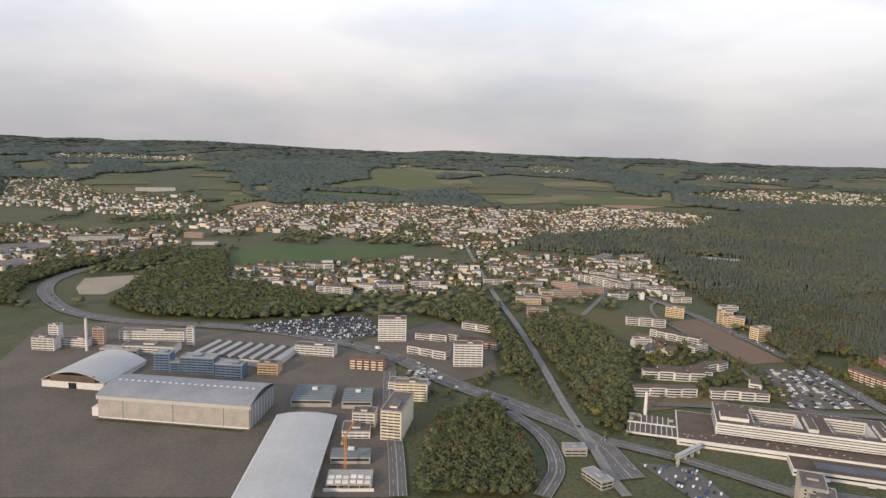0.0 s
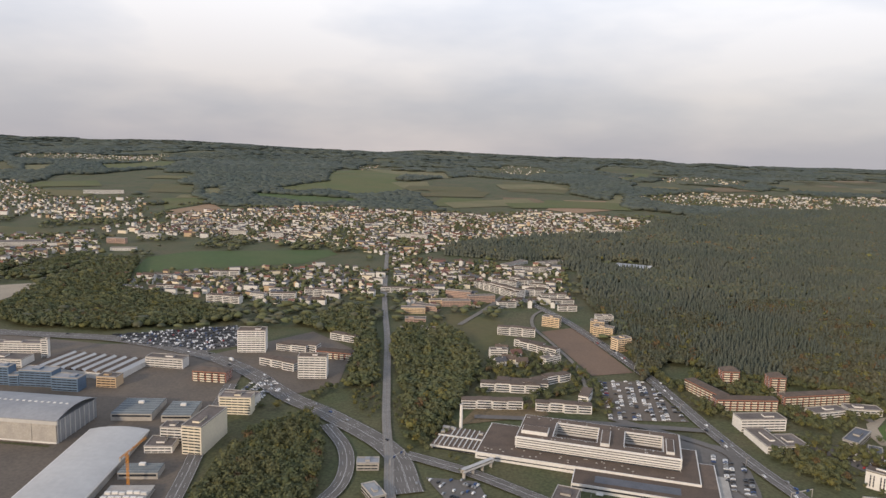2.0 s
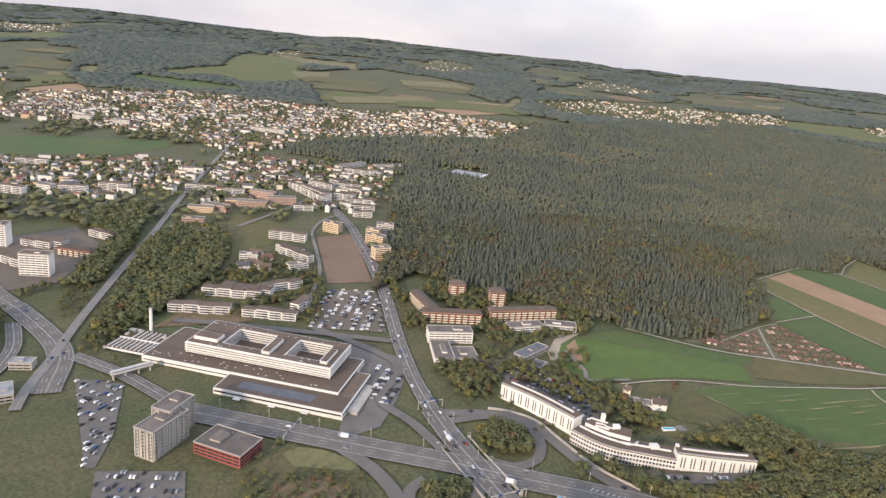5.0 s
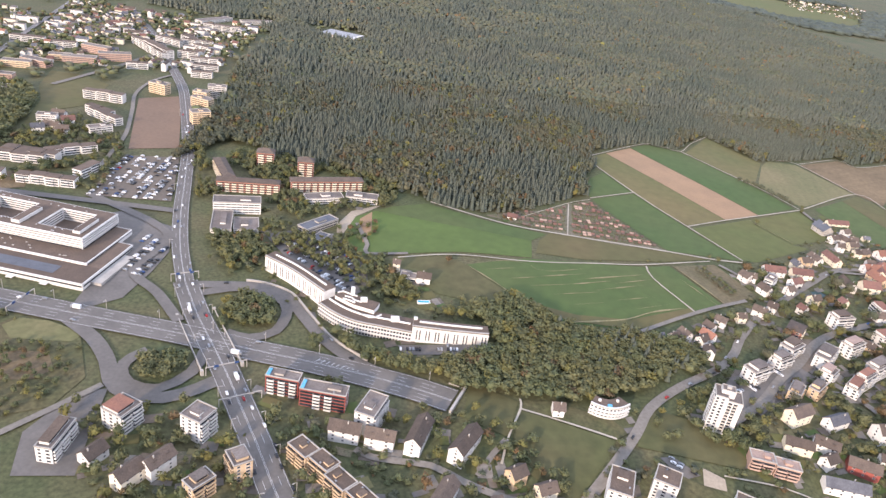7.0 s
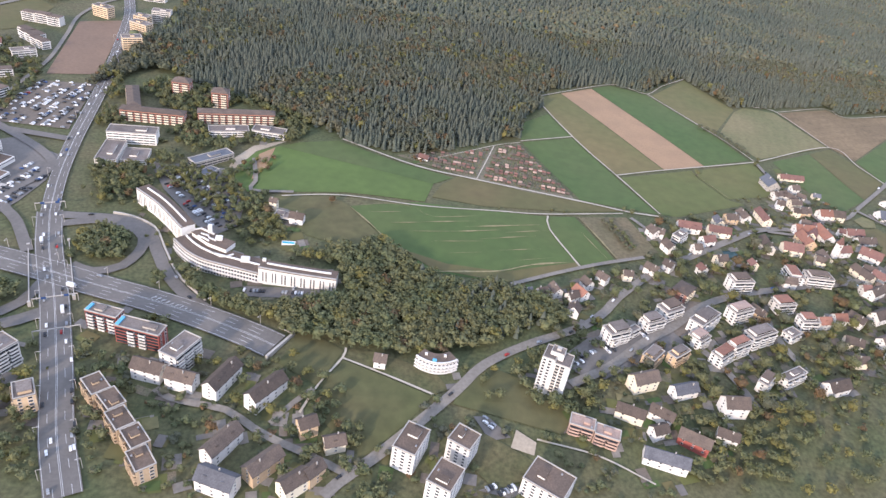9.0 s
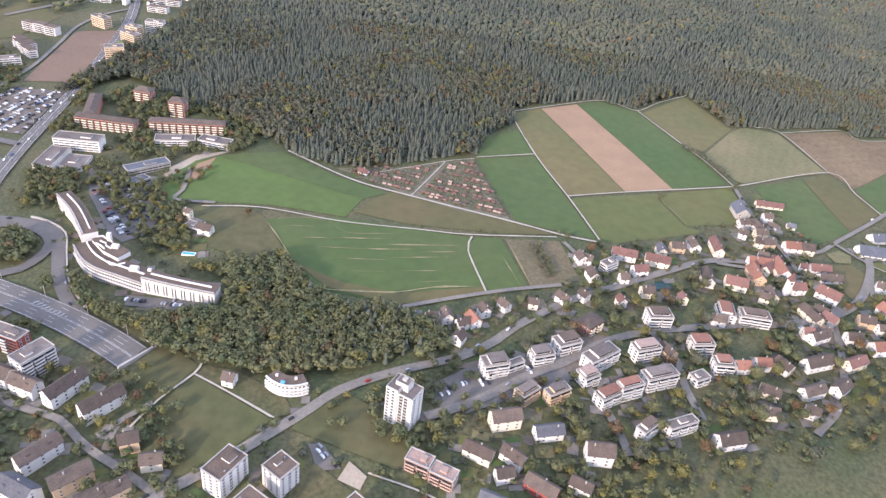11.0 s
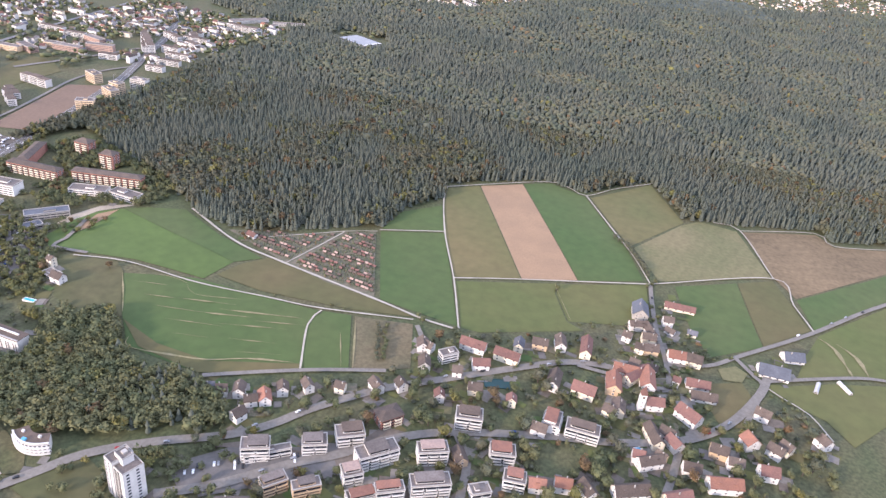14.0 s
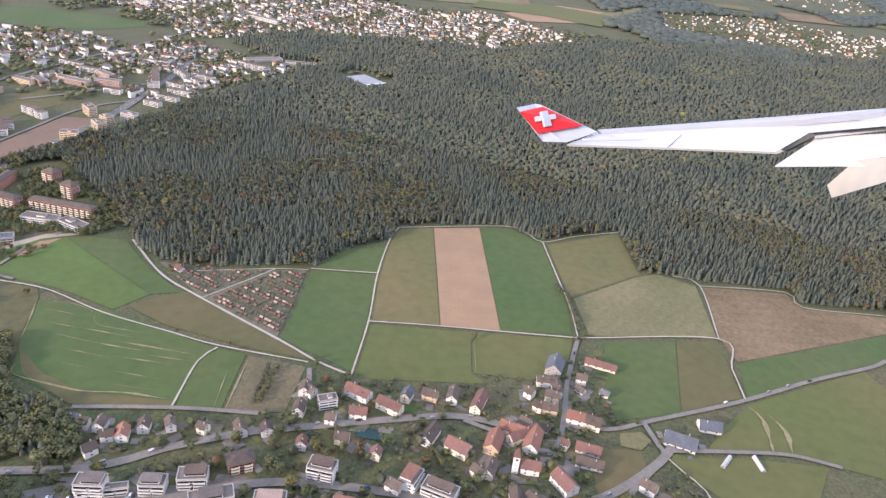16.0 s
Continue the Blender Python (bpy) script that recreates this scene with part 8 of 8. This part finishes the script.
            for u, v in ((-w, -d), (0, -d), (w, -d), (w, d), (0, d), (-w, d)):
                px, py = cx + u * c - v * s, cy + u * s + v * c
                V.append((px, py, ground_z(px, py) + lift))
            F += [(o, o + 1, o + 4, o + 5), (o + 1, o + 2, o + 3, o + 4)]
            I += [r.choice([0, 0, 1, 2, 2, 3, 4, 4, 5, 7, 7, 7, 6])] * 2
    tagged(new("garden_plots", mesh_of("garden_plots", V, F, kinds, I)), "lawns, beds and paved drives around the houses", "gardens", kind="stuff")


garden_plots()


def grove(poly, gap, tall=4.4):
    px, py = scatter(poly, gap)
    at = [(x, y, ground_z(x, y) - 0.2) for x, y in zip(px, py) if not is_built(x, y, -1.0) and not near_road(x, y, 0.6 + 0.3 * tall)]
    n = len(at)
    if not n:
        return
    me = merge("grove", np.array(at), tall * rng.uniform(0.6, 1.2, n), tall * rng.uniform(0.9, 1.35, n), BLOBS, ["broadleaf", "autumn", "yellowing"], rng.choice([0] * 15 + [1] + [2] * 4, n))
    tagged(new("tree_belt", me), "belt of broadleaf trees beginning to turn yellow", "trees", kind="stuff")


grove([(144.4, 185.2), (158.8, 186.5), (176.5, 186.9), (184.3, 176.0), (185.1, 169.4), (177.1, 158.0), (165.3, 144.6), (159.2, 142.5)], 3.4, 2.6)
grove([(178.3, 190.0), (182.5, 196.5), (186.5, 178.8), (183.5, 175.9)], 5.0, 3.0)
grove([(420.5, 140.9), (439.0, 151.4), (457.4, 153.1), (472.6, 147.1), (457.3, 120.6), (425.0, 118.7)], 4.6, 4.0)
grove([(384.1, 165.1), (396.7, 173.2), (415.3, 172.9), (444.5, 175.3), (480.8, 174.6), (500.0, 184.0), (517.3, 178.8), (496.6, 158.8), (446.3, 147.3), (411.8, 153.6)], 5.5, 3.6)
grove([(214.9, 256.2), (231.1, 277.3), (253.4, 280.0), (262.3, 270.4), (242.3, 258.7), (232.2, 238.1), (220.5, 236.9)], 3.8, 3.6)
grove([(260.8, 272.1), (271.2, 285.6), (283.9, 285.4), (280.9, 266.4), (274.4, 260.8)], 4.0, 3.4)
grove([(432.0, 130.0), (467.4, 144.5), (510.5, 160.4), (486.7, 118.2), (420.3, 114.6)], 6.0, 3.8)
grove([(243.1, 125.8), (250.1, 120.7), (256.0, 108.9), (251.6, 105.1), (244.0, 104.6), (236.5, 121.6)], 5.5, 3.8)
grove([(222, 262), (238, 248), (256, 224), (258, 205), (272, 193), (262, 190), (250, 205), (236, 228), (222, 240), (213, 252)], 4.6, 2.4)
grove([(200, 296), (215, 296), (292, 302), (296, 330), (262, 348), (215, 356), (199, 335)], 3.3)
grove([(236, 262), (256, 278), (280, 250), (292, 232), (284, 214), (262, 236)], 3.6, 4.0)
grove([(284, 250), (288, 236), (297, 225), (292, 214), (282, 226), (280, 244)], 3.2)
grove([(302, 211), (322, 208), (336, 213), (346, 206), (322, 203), (306, 205)], 2.8)
grove([(97, 246), (126, 232), (152, 219), (172, 208), (150, 213), (122, 226.5), (101.6, 235)], 3.4, 2.8)
grove([(212.4, 240.4), (216.3, 252), (228, 262), (236, 262), (237.6, 252.2), (235.1, 238.2), (221.7, 232.7)], 6.0, 3.2)
grove([(236, 290), (250, 280), (262, 288), (280, 300), (292, 306), (285, 312), (262, 298), (240, 300)], 3.0, 4.0)
grove([(95, 300), (160, 296), (158, 345), (130, 400), (100, 360)], 4.4)
grove([(213, 290), (232, 264), (236, 250), (222, 240), (211, 258)], 3.4)
grove([(258, 166), (300, 176), (318, 186), (296, 180), (270, 186), (255, 196)], 2.8)
grove([(185, 160), (206, 120), (262, 108), (262, 150), (240, 160), (205, 160)], 5.0)
grove([(255, 152), (310, 108), (340, 108), (320, 150), (300, 160)], 5.4)
grove([(80, 250), (100, 240), (140, 214), (150, 216), (110, 236)], 4.0, 3.2)
grove([(-12, 300), (10, 300), (30, 330), (30, 318), (8, 296)], 4.0)
grove([(62, 268), (72, 262), (84, 290), (74, 300), (66, 285)], 3.4)
grove([(40, 330), (48, 330), (44, 400), (36, 440), (30, 420)], 3.6)
grove([(37, 324.6), (48.5, 325.4), (52.1, 298.8), (47.8, 289.4), (38, 302.9)], 3.2, 2.6)
grove([(55.4, 318.8), (74.5, 309.9), (88.3, 286.2), (79.3, 269.4), (65.6, 266), (57.6, 287.2)], 3.4, 2.6)
grove([(196, 300), (206, 296), (204, 330), (196, 345), (190, 400), (186, 398), (192, 340)], 3.0, 4.0)
grove([(358, 149), (366, 157), (380, 152), (372, 140), (362, 141)], 6.5, 3.8)
grove([(384, 136), (392, 150), (404, 146), (398, 138)], 4.0, 4.0)
grove([(317, 134), (319, 143), (326, 134), (331, 124), (326, 124)], 3.2, 3.0)
grove([(224, 200), (241, 200), (242, 214), (232, 219), (223, 213)], 2.8, 3.4)
grove([(63.1, 263.7), (73.8, 260.1), (91.2, 248.9), (102.9, 248.0), (103.9, 238.8), (91.7, 236.8), (81.7, 241.6), (69.8, 250.5)], 4.4, 3.2)
grove([(102.4, 252.5), (121.7, 244.5), (122.1, 231.6), (109.7, 238.7)], 4.8, 3.2)
grove([(125.7, 324.8), (143.3, 333.8), (143.5, 320.2), (130.5, 312.6)], 4.2, 3.6)
grove([(375, 160), (395, 170), (420, 160), (400, 140), (378, 140)], 5.0)


# ---- hatched islands painted where slip roads join ----
def hatch(a, b, width, bars):
    a, b = Vector(a), Vector(b)
    d = (b - a).normalized()
    n = Vector((-d.y, d.x))
    ob = thing("hatched_marking", a.x, a.y, ground_z(a.x, a.y) + 0.8, 0, "white hatched lane island painted on asphalt", "road marking", "hatched islands")
    for k in range(bars):
        p = (b - a) * (k / bars)
        w = width * (1 - 0.7 * k / bars)
        q = [p - n * w + d * 0.0, p - n * w + d * 0.28, p + n * w + d * (0.28 + w), p + n * w + d * w]
        v = [(c.x, c.y, ground_z(a.x + c.x, a.y + c.y) - ground_z(a.x, a.y) + z) for z in (0.0, 0.02) for c in q]
        part("bar", mesh_of("bar", v, [(3, 2, 1, 0), (4, 5, 6, 7), (0, 1, 5, 4), (1, 2, 6, 5), (2, 3, 7, 6), (3, 0, 4, 7)], ["marking"]), ob)


hatch((318.7, 184.2), (334.8, 175.8), 1.6, 9)
hatch((257.8, 182.3), (272.8, 176.1), 0.9, 9)


# ---- cars ----
def car_meshes(kind):
    prof = [(-0.93, 0.10), (0.93, 0.10), (0.95, 0.30), (0.55, 0.36), (0.25, 0.60), (-0.55, 0.61), (-0.90, 0.40)]
    v = [(x, s, z) for s in (-0.36, 0.36) for x, z in prof]
    n = len(prof)
    f = [tuple(range(n))[::-1] and tuple(range(n)), tuple(range(2 * n - 1, n - 1, -1))] + [(k, k + n, (k + 1) % n + n, (k + 1) % n) for k in range(n)]
    body = mesh_of("body", v, f, [kind])
    return body


GLASS_CAR = boxes_mesh("cabin_glass", [(-0.56, -0.37, 0.40, 0.36, 0.37, 0.55)], ["glass"])


def wheel_mesh():
    bm = bmesh.new()
    bmesh.ops.create_cone(bm, segments=10, radius1=0.14, radius2=0.14, depth=0.1, cap_ends=True, matrix=Matrix.Rotation(math.pi / 2, 4, "X"))
    me = bpy.data.meshes.new("wheel")
    bm.to_mesh(me)
    bm.free()
    me.materials.append(M["rubber"])
    return me


WHEEL = wheel_mesh()
CAR_KINDS = ["car_white"] * 5 + ["car_grey"] * 4 + ["car_dark"] * 4 + ["car_red", "car_blue"]
CAR_WORDS = {"car_white": "white car on the road", "car_grey": "silver-grey car on the road", "car_dark": "dark car on the road", "car_red": "red car on the road", "car_blue": "dark blue car on the road"}
CAR_BODY = {k: car_meshes(k) for k in set(CAR_KINDS)}


def car(x, y, z, rot, kind):
    ob = tagged(new("car"), CAR_WORDS[kind], "car", "cars")
    ob.matrix_world = pose(x, y, z, 0, 0, rot)
    part("body", CAR_BODY[kind], ob)
    part("cabin_glass", GLASS_CAR, ob)
    for u in (-0.58, 0.58):
        for s in (-0.34, 0.34):
            part("wheel", WHEEL, ob, (u, s, 0.14))


def drive(number, start, stop, gap, lanes, keep=1.0):
    line, width = ROADS[number]
    at = along(line, gap)
    for p, turn in at[int(start * len(at)):int(stop * len(at))]:
        for lane in lanes:
            if rng.uniform() > keep:
                continue
            d = Vector((-math.sin(radians(turn)), math.cos(radians(turn))))
            q = p + d * lane * width + Vector((rng.uniform(-1.4, 1.4), 0))
            car(q.x, q.y, ground_z(q.x, q.y) + 0.70, turn + (180 if lane > 0 else 0), str(rng.choice(CAR_KINDS)))


drive(0, 0.0, 1.0, 4.2, (-0.38, -0.24, 0.24), 0.32)
drive(1, 0.0, 0.45, 5.0, (-0.24, 0.24), 0.36)
drive(2, 0.0, 1.0, 7.0, (-0.38, -0.22, 0.22, 0.38), 0.11)
drive(3, 0.0, 0.7, 12.0, (-0.24, 0.24), 0.35)
drive(8, 0.1, 0.9, 7.0, (0.15,), 0.5)
drive(11, 0.0, 1.0, 14.0, (-0.24, 0.24), 0.3)
for street in (12, 13, 16, 17, 18):
    drive(street, 0.0, 1.0, 12.0, (0.3,), 0.3)


def truck(x, y, z, rot):
    ob = tagged(new("box_truck"), "white box truck on the road", "truck", "trucks")
    ob.matrix_world = pose(x, y, z, 0, 0, rot)
    part("cargo_box", boxes_mesh("cargo_box", [(-1.9, -0.5, 0.3, 0.9, 0.5, 1.55)], ["car_white"]), ob)
    cab = part("cab", boxes_mesh("cab", [(1.0, -0.48, 0.2, 1.75, 0.48, 1.2)], ["car_grey"]), ob)
    part("windscreen", boxes_mesh("windscreen", [(1.74, -0.42, 0.7, 1.78, 0.42, 1.1)], ["glass"]), cab)
    for u in (-1.4, 1.35):
        for s in (-0.42, 0.42):
            part("wheel", WHEEL, ob, (u, s, 0.2), (1.4, 1.4, 1.4))


def on_road(number, share, lane):
    line, width = ROADS[number]
    at = along(line, 1.0)
    p, turn = at[int(share * (len(at) - 1))]
    q = p + Vector((-math.sin(radians(turn)), math.cos(radians(turn)))) * lane * width
    return q.x, q.y, ground_z(q.x, q.y) + 0.70, turn


for number, share, lane in ((0, 0.55, -0.24), (0, 0.85, 0.24), (2, 0.3, 0.22), (2, 0.62, -0.38), (3, 0.25, -0.24), (1, 0.3, 0.24)):
    x, y, z, turn = on_road(number, share, lane)
    truck(x, y, z, turn + (180 if lane > 0 else 0))


def street_lamp(x, y, z, rot):
    ob = tagged(new("street_lamp"), "slim grey steel street lamp beside the road", "street lamp", "street lamps")
    ob.matrix_world = pose(x, y, z, 0, 0, rot)
    part("pole", boxes_mesh("pole", [(-0.06, -0.06, -0.6, 0.06, 0.06, 3.6)], ["concrete"]), ob)
    arm = part("arm", boxes_mesh("arm", [(-0.05, 0.06, 3.5, 0.05, 0.95, 3.6)], ["concrete"]), ob)
    part("lamp_head", boxes_mesh("lamp_head", [(-0.1, 0.85, 3.42, 0.1, 1.35, 3.5)], ["pale_roof"]), arm)


for number, count, lane in ((0, 9, 0.56), (0, 9, -0.56), (1, 8, 0.6), (2, 10, 0.54)):
    for k in range(count):
        x, y, z, turn = on_road(number, (k + 0.5) / count, lane)
        street_lamp(x, y, z - 0.3, turn + (180 if lane > 0 else 0))


def parked(poly, rot, row, gap, share, dark=0):
    """A filled car park: rows of cars in one mass."""
    cx, cy = sum(p[0] for p in poly) / len(poly), sum(p[1] for p in poly) / len(poly)
    c, s = math.cos(radians(rot)), math.sin(radians(rot))
    V, F, I = [], [], []
    kinds = ["car_white", "car_grey", "car_dark", "car_red", "car_blue", "glass"]
    prof = [(-0.93, 0.06), (0.93, 0.06), (0.95, 0.30), (0.55, 0.36), (0.25, 0.60), (-0.55, 0.61), (-0.90, 0.40)]
    for i in range(-60, 61):
        for j in range(-30, 31):
            u, v = i * gap, (j // 2) * row + (j % 2) * 2.1
            x, y = cx + u * c - v * s, cy + u * s + v * c
            if not inside([x], [y], poly)[0] or rng.uniform() > share or is_built(x, y, 0):
                continue
            m = pose(x, y, ground_z(x, y) + 0.4, 0, 0, rot + 90 + rng.uniform(-3, 3))
            o = len(V)
            V += [tuple(m @ Vector((a, w, b))) for w in (-0.36, 0.36) for a, b in prof] + [tuple(m @ Vector(p)) for p in box_v(-0.56, -0.37, 0.40, 0.36, 0.37, 0.55)]
            F += [tuple(range(o, o + 7)), tuple(range(o + 13, o + 6, -1))] + [(o + k, o + k + 7, o + (k + 1) % 7 + 7, o + (k + 1) % 7) for k in range(7)] + [tuple(q + o + 14 for q in b) for b in BOX_F]
            I += [int(rng.choice([0, 0, 0, 0, 0, 1, 1, 1, 1, 2, 2, 2, 2, 2, 4] + [2] * dark + [3] * (rng.uniform() < 0.3)))] * 9 + [5] * 6
    if V:
        tagged(new("parked_cars", mesh_of("parked_cars", V, F, kinds, I)), "rows of parked cars on an asphalt lot", "cars", kind="stuff")


parked([(159.4, 339.1), (184.9, 341.5), (190.3, 292.1), (154.1, 292.9)], 80, 6.4, 1.15, 0.5)
parked([(-114.3, 400.3), (-48.0, 427.3), (-27.6, 390.2), (-53.8, 374.7), (-97.0, 385.7)], 8, 5.4, 1.05, 0.85, 22)
parked([(73.1, 238.0), (91.9, 235.8), (99.6, 203.1), (100.5, 184.9), (97.4, 184.7)], -30, 6.0, 1.1, 0.3)
parked([(101.2, 183.5), (127.9, 185.1), (132.4, 166.9), (106.5, 164.6)], 0, 6.0, 1.1, 0.3)
parked([(240, 260), (258, 268), (273, 248), (274, 230), (269, 224), (263, 228), (253, 241), (245, 250)], -45, 6.4, 1.1, 0.55)
parked([(286.0, 190.1), (314.4, 188.9), (315.8, 184.3), (287.4, 185.9)], -4, 5.0, 1.1, 0.85)
parked([(188, 262), (197, 250), (192, 226), (185, 232), (184, 250)], 70, 6.5, 1.1, 0.45)
parked([(392.2, 165), (407.3, 174), (430, 182), (436, 174.4), (416.9, 163.7), (401.0, 157)], 28, 9.0, 1.2, 0.3)
parked([(363.6, 136.6), (366.6, 136.8), (372.6, 130.8), (367.6, 130.0)], 45, 3.2, 1.2, 0.5)
parked([(363.1, 113.9), (372.1, 116.9), (374.6, 113.7), (371.5, 111.8)], 25, 2.6, 1.2, 0.6)
parked([(-6, 335), (4, 318), (-12, 290), (-18, 300), (-14, 325)], 80, 6.0, 1.1, 0.5)


# ---- tree rows, hedges and lone trees among the fields ----
def tree_row(pts, gap, tall, kind="broadleaf"):
    for p, turn in along([Vector(q) for q in pts], gap):
        h = tall * rng.uniform(0.75, 1.2)
        x, y = p.x + rng.uniform(-0.5, 0.5), p.y + rng.uniform(-0.5, 0.5)
        ob = thing("tree", x, y, None, rng.uniform(0, 360), "rounded leafy tree standing in open grass", "tree", "field trees")
        part("trunk", TRUNK, ob, scale=(h, h, h))
        part("crown", CROWNS[kind][int(rng.integers(0, 3))], ob, scale=(h * 1.15, h * 1.15, h))


tree_row([(242, 267), (262, 244), (273, 236)], 4.2, 3.4, "yellowing")
tree_row([(250, 273), (268, 254), (278, 243)], 4.4, 3.4, "yellowing")
tree_row([(519.5, 377), (527.0, 370.5), (532.6, 357), (538.2, 343)], 2.7, 3.2, "forest_leaf")
tree_row([(536, 332), (542, 340)], 3.5, 3.0)
tree_row([(494.5, 311), (496.5, 313)], 4.0, 3.6)
tree_row([(429.5, 253), (436.0, 231)], 2.3, 2.6, "forest_leaf")
tree_row([(386.4, 142.0), (390.0, 143.0)], 3.4, 5.0)
tree_row([(397.4, 145.6), (402.6, 149.4)], 3.2, 5.0)
tree_row([(364.6, 148.6), (367.4, 150.4)], 3.0, 4.4)
tree_row([(432.5, 253), (438.5, 231)], 2.5, 2.4)
tree_row([(345, 297), (352, 292)], 4.0, 3.0, "autumn")
tree_row([(310, 246), (312, 247)], 3.0, 4.0, "autumn")
tree_row([(405, 256.5), (413, 257.5)], 5.0, 1.6)
tree_row([(441, 266), (446, 261)], 4.0, 3.0)
tree_row([(382, 254.2), (384, 254.4)], 2.0, 1.5)


# ---- tunnel mouth at the end of the motorway ----
def tunnel():
    ob = thing("tunnel_portal", 303.0, 161.0, ground_z(303, 161), -30, "concrete motorway tunnel mouth under a grassy cover", "tunnel portal")
    part("head_wall", boxes_mesh("head_wall", [(-0.6, -7.0, -1, 0.2, 7.0, 1.3)], ["concrete"]), ob)
    # Black plates on the solid head wall stand for the shaded tunnel mouths.
    for s in (-3.4, 3.4):
        part("opening", boxes_mesh("opening", [(-0.7, s - 2.8, 0, -0.55, s + 2.8, 1.15)], ["rubber"]), ob)
    part("wing_wall", boxes_mesh("wing_wall", [(-6, 6.6, -1, -0.6, 6.9, 0.5)], ["concrete"]), ob)


tunnel()


# ---- the airliner's wing, placed and shaped to fit the camera's view at flight's end ----
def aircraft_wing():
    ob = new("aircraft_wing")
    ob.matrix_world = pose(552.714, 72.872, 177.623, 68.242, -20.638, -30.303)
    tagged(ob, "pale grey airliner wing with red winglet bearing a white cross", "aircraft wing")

    def plate(name, pts, kind, thick, lift=0.0, label=""):
        """A skin panel, corners fitted to the camera's view: x runs from the tip to the root, y forward, z out of the
        upper skin.
        """
        top = [Vector(p) for p in pts]
        n = (top[1] - top[0]).cross(top[2] - top[0]).normalized()
        v = [p + n * lift for p in top] + [p - n * thick for p in top]
        k = len(pts)
        faces = [tuple(range(k)), tuple(range(2 * k - 1, k - 1, -1))] + [(i, (i + 1) % k, (i + 1) % k + k, i + k) for i in range(k)]
        return part(name, mesh_of(name, [tuple(p) for p in v], faces, [kind]), ob, label=label)

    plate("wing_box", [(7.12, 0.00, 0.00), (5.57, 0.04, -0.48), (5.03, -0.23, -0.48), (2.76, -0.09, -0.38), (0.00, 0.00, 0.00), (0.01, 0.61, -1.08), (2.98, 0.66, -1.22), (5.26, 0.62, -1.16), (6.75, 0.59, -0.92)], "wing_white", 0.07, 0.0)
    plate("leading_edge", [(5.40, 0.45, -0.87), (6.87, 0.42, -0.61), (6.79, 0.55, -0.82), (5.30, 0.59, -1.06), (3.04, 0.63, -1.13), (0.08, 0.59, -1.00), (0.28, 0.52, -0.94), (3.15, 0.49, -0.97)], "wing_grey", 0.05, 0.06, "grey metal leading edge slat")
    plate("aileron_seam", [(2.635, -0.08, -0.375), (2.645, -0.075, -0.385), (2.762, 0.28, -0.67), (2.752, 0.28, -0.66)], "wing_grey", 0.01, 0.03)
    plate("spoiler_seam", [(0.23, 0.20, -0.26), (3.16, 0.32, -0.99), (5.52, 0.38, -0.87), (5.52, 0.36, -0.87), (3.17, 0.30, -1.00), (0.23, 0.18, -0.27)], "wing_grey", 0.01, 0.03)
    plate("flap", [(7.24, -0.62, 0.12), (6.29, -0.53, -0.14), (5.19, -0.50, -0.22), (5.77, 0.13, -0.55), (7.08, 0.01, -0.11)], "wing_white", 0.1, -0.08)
    # Dark plate laid on the skin in place of the gap's shade.
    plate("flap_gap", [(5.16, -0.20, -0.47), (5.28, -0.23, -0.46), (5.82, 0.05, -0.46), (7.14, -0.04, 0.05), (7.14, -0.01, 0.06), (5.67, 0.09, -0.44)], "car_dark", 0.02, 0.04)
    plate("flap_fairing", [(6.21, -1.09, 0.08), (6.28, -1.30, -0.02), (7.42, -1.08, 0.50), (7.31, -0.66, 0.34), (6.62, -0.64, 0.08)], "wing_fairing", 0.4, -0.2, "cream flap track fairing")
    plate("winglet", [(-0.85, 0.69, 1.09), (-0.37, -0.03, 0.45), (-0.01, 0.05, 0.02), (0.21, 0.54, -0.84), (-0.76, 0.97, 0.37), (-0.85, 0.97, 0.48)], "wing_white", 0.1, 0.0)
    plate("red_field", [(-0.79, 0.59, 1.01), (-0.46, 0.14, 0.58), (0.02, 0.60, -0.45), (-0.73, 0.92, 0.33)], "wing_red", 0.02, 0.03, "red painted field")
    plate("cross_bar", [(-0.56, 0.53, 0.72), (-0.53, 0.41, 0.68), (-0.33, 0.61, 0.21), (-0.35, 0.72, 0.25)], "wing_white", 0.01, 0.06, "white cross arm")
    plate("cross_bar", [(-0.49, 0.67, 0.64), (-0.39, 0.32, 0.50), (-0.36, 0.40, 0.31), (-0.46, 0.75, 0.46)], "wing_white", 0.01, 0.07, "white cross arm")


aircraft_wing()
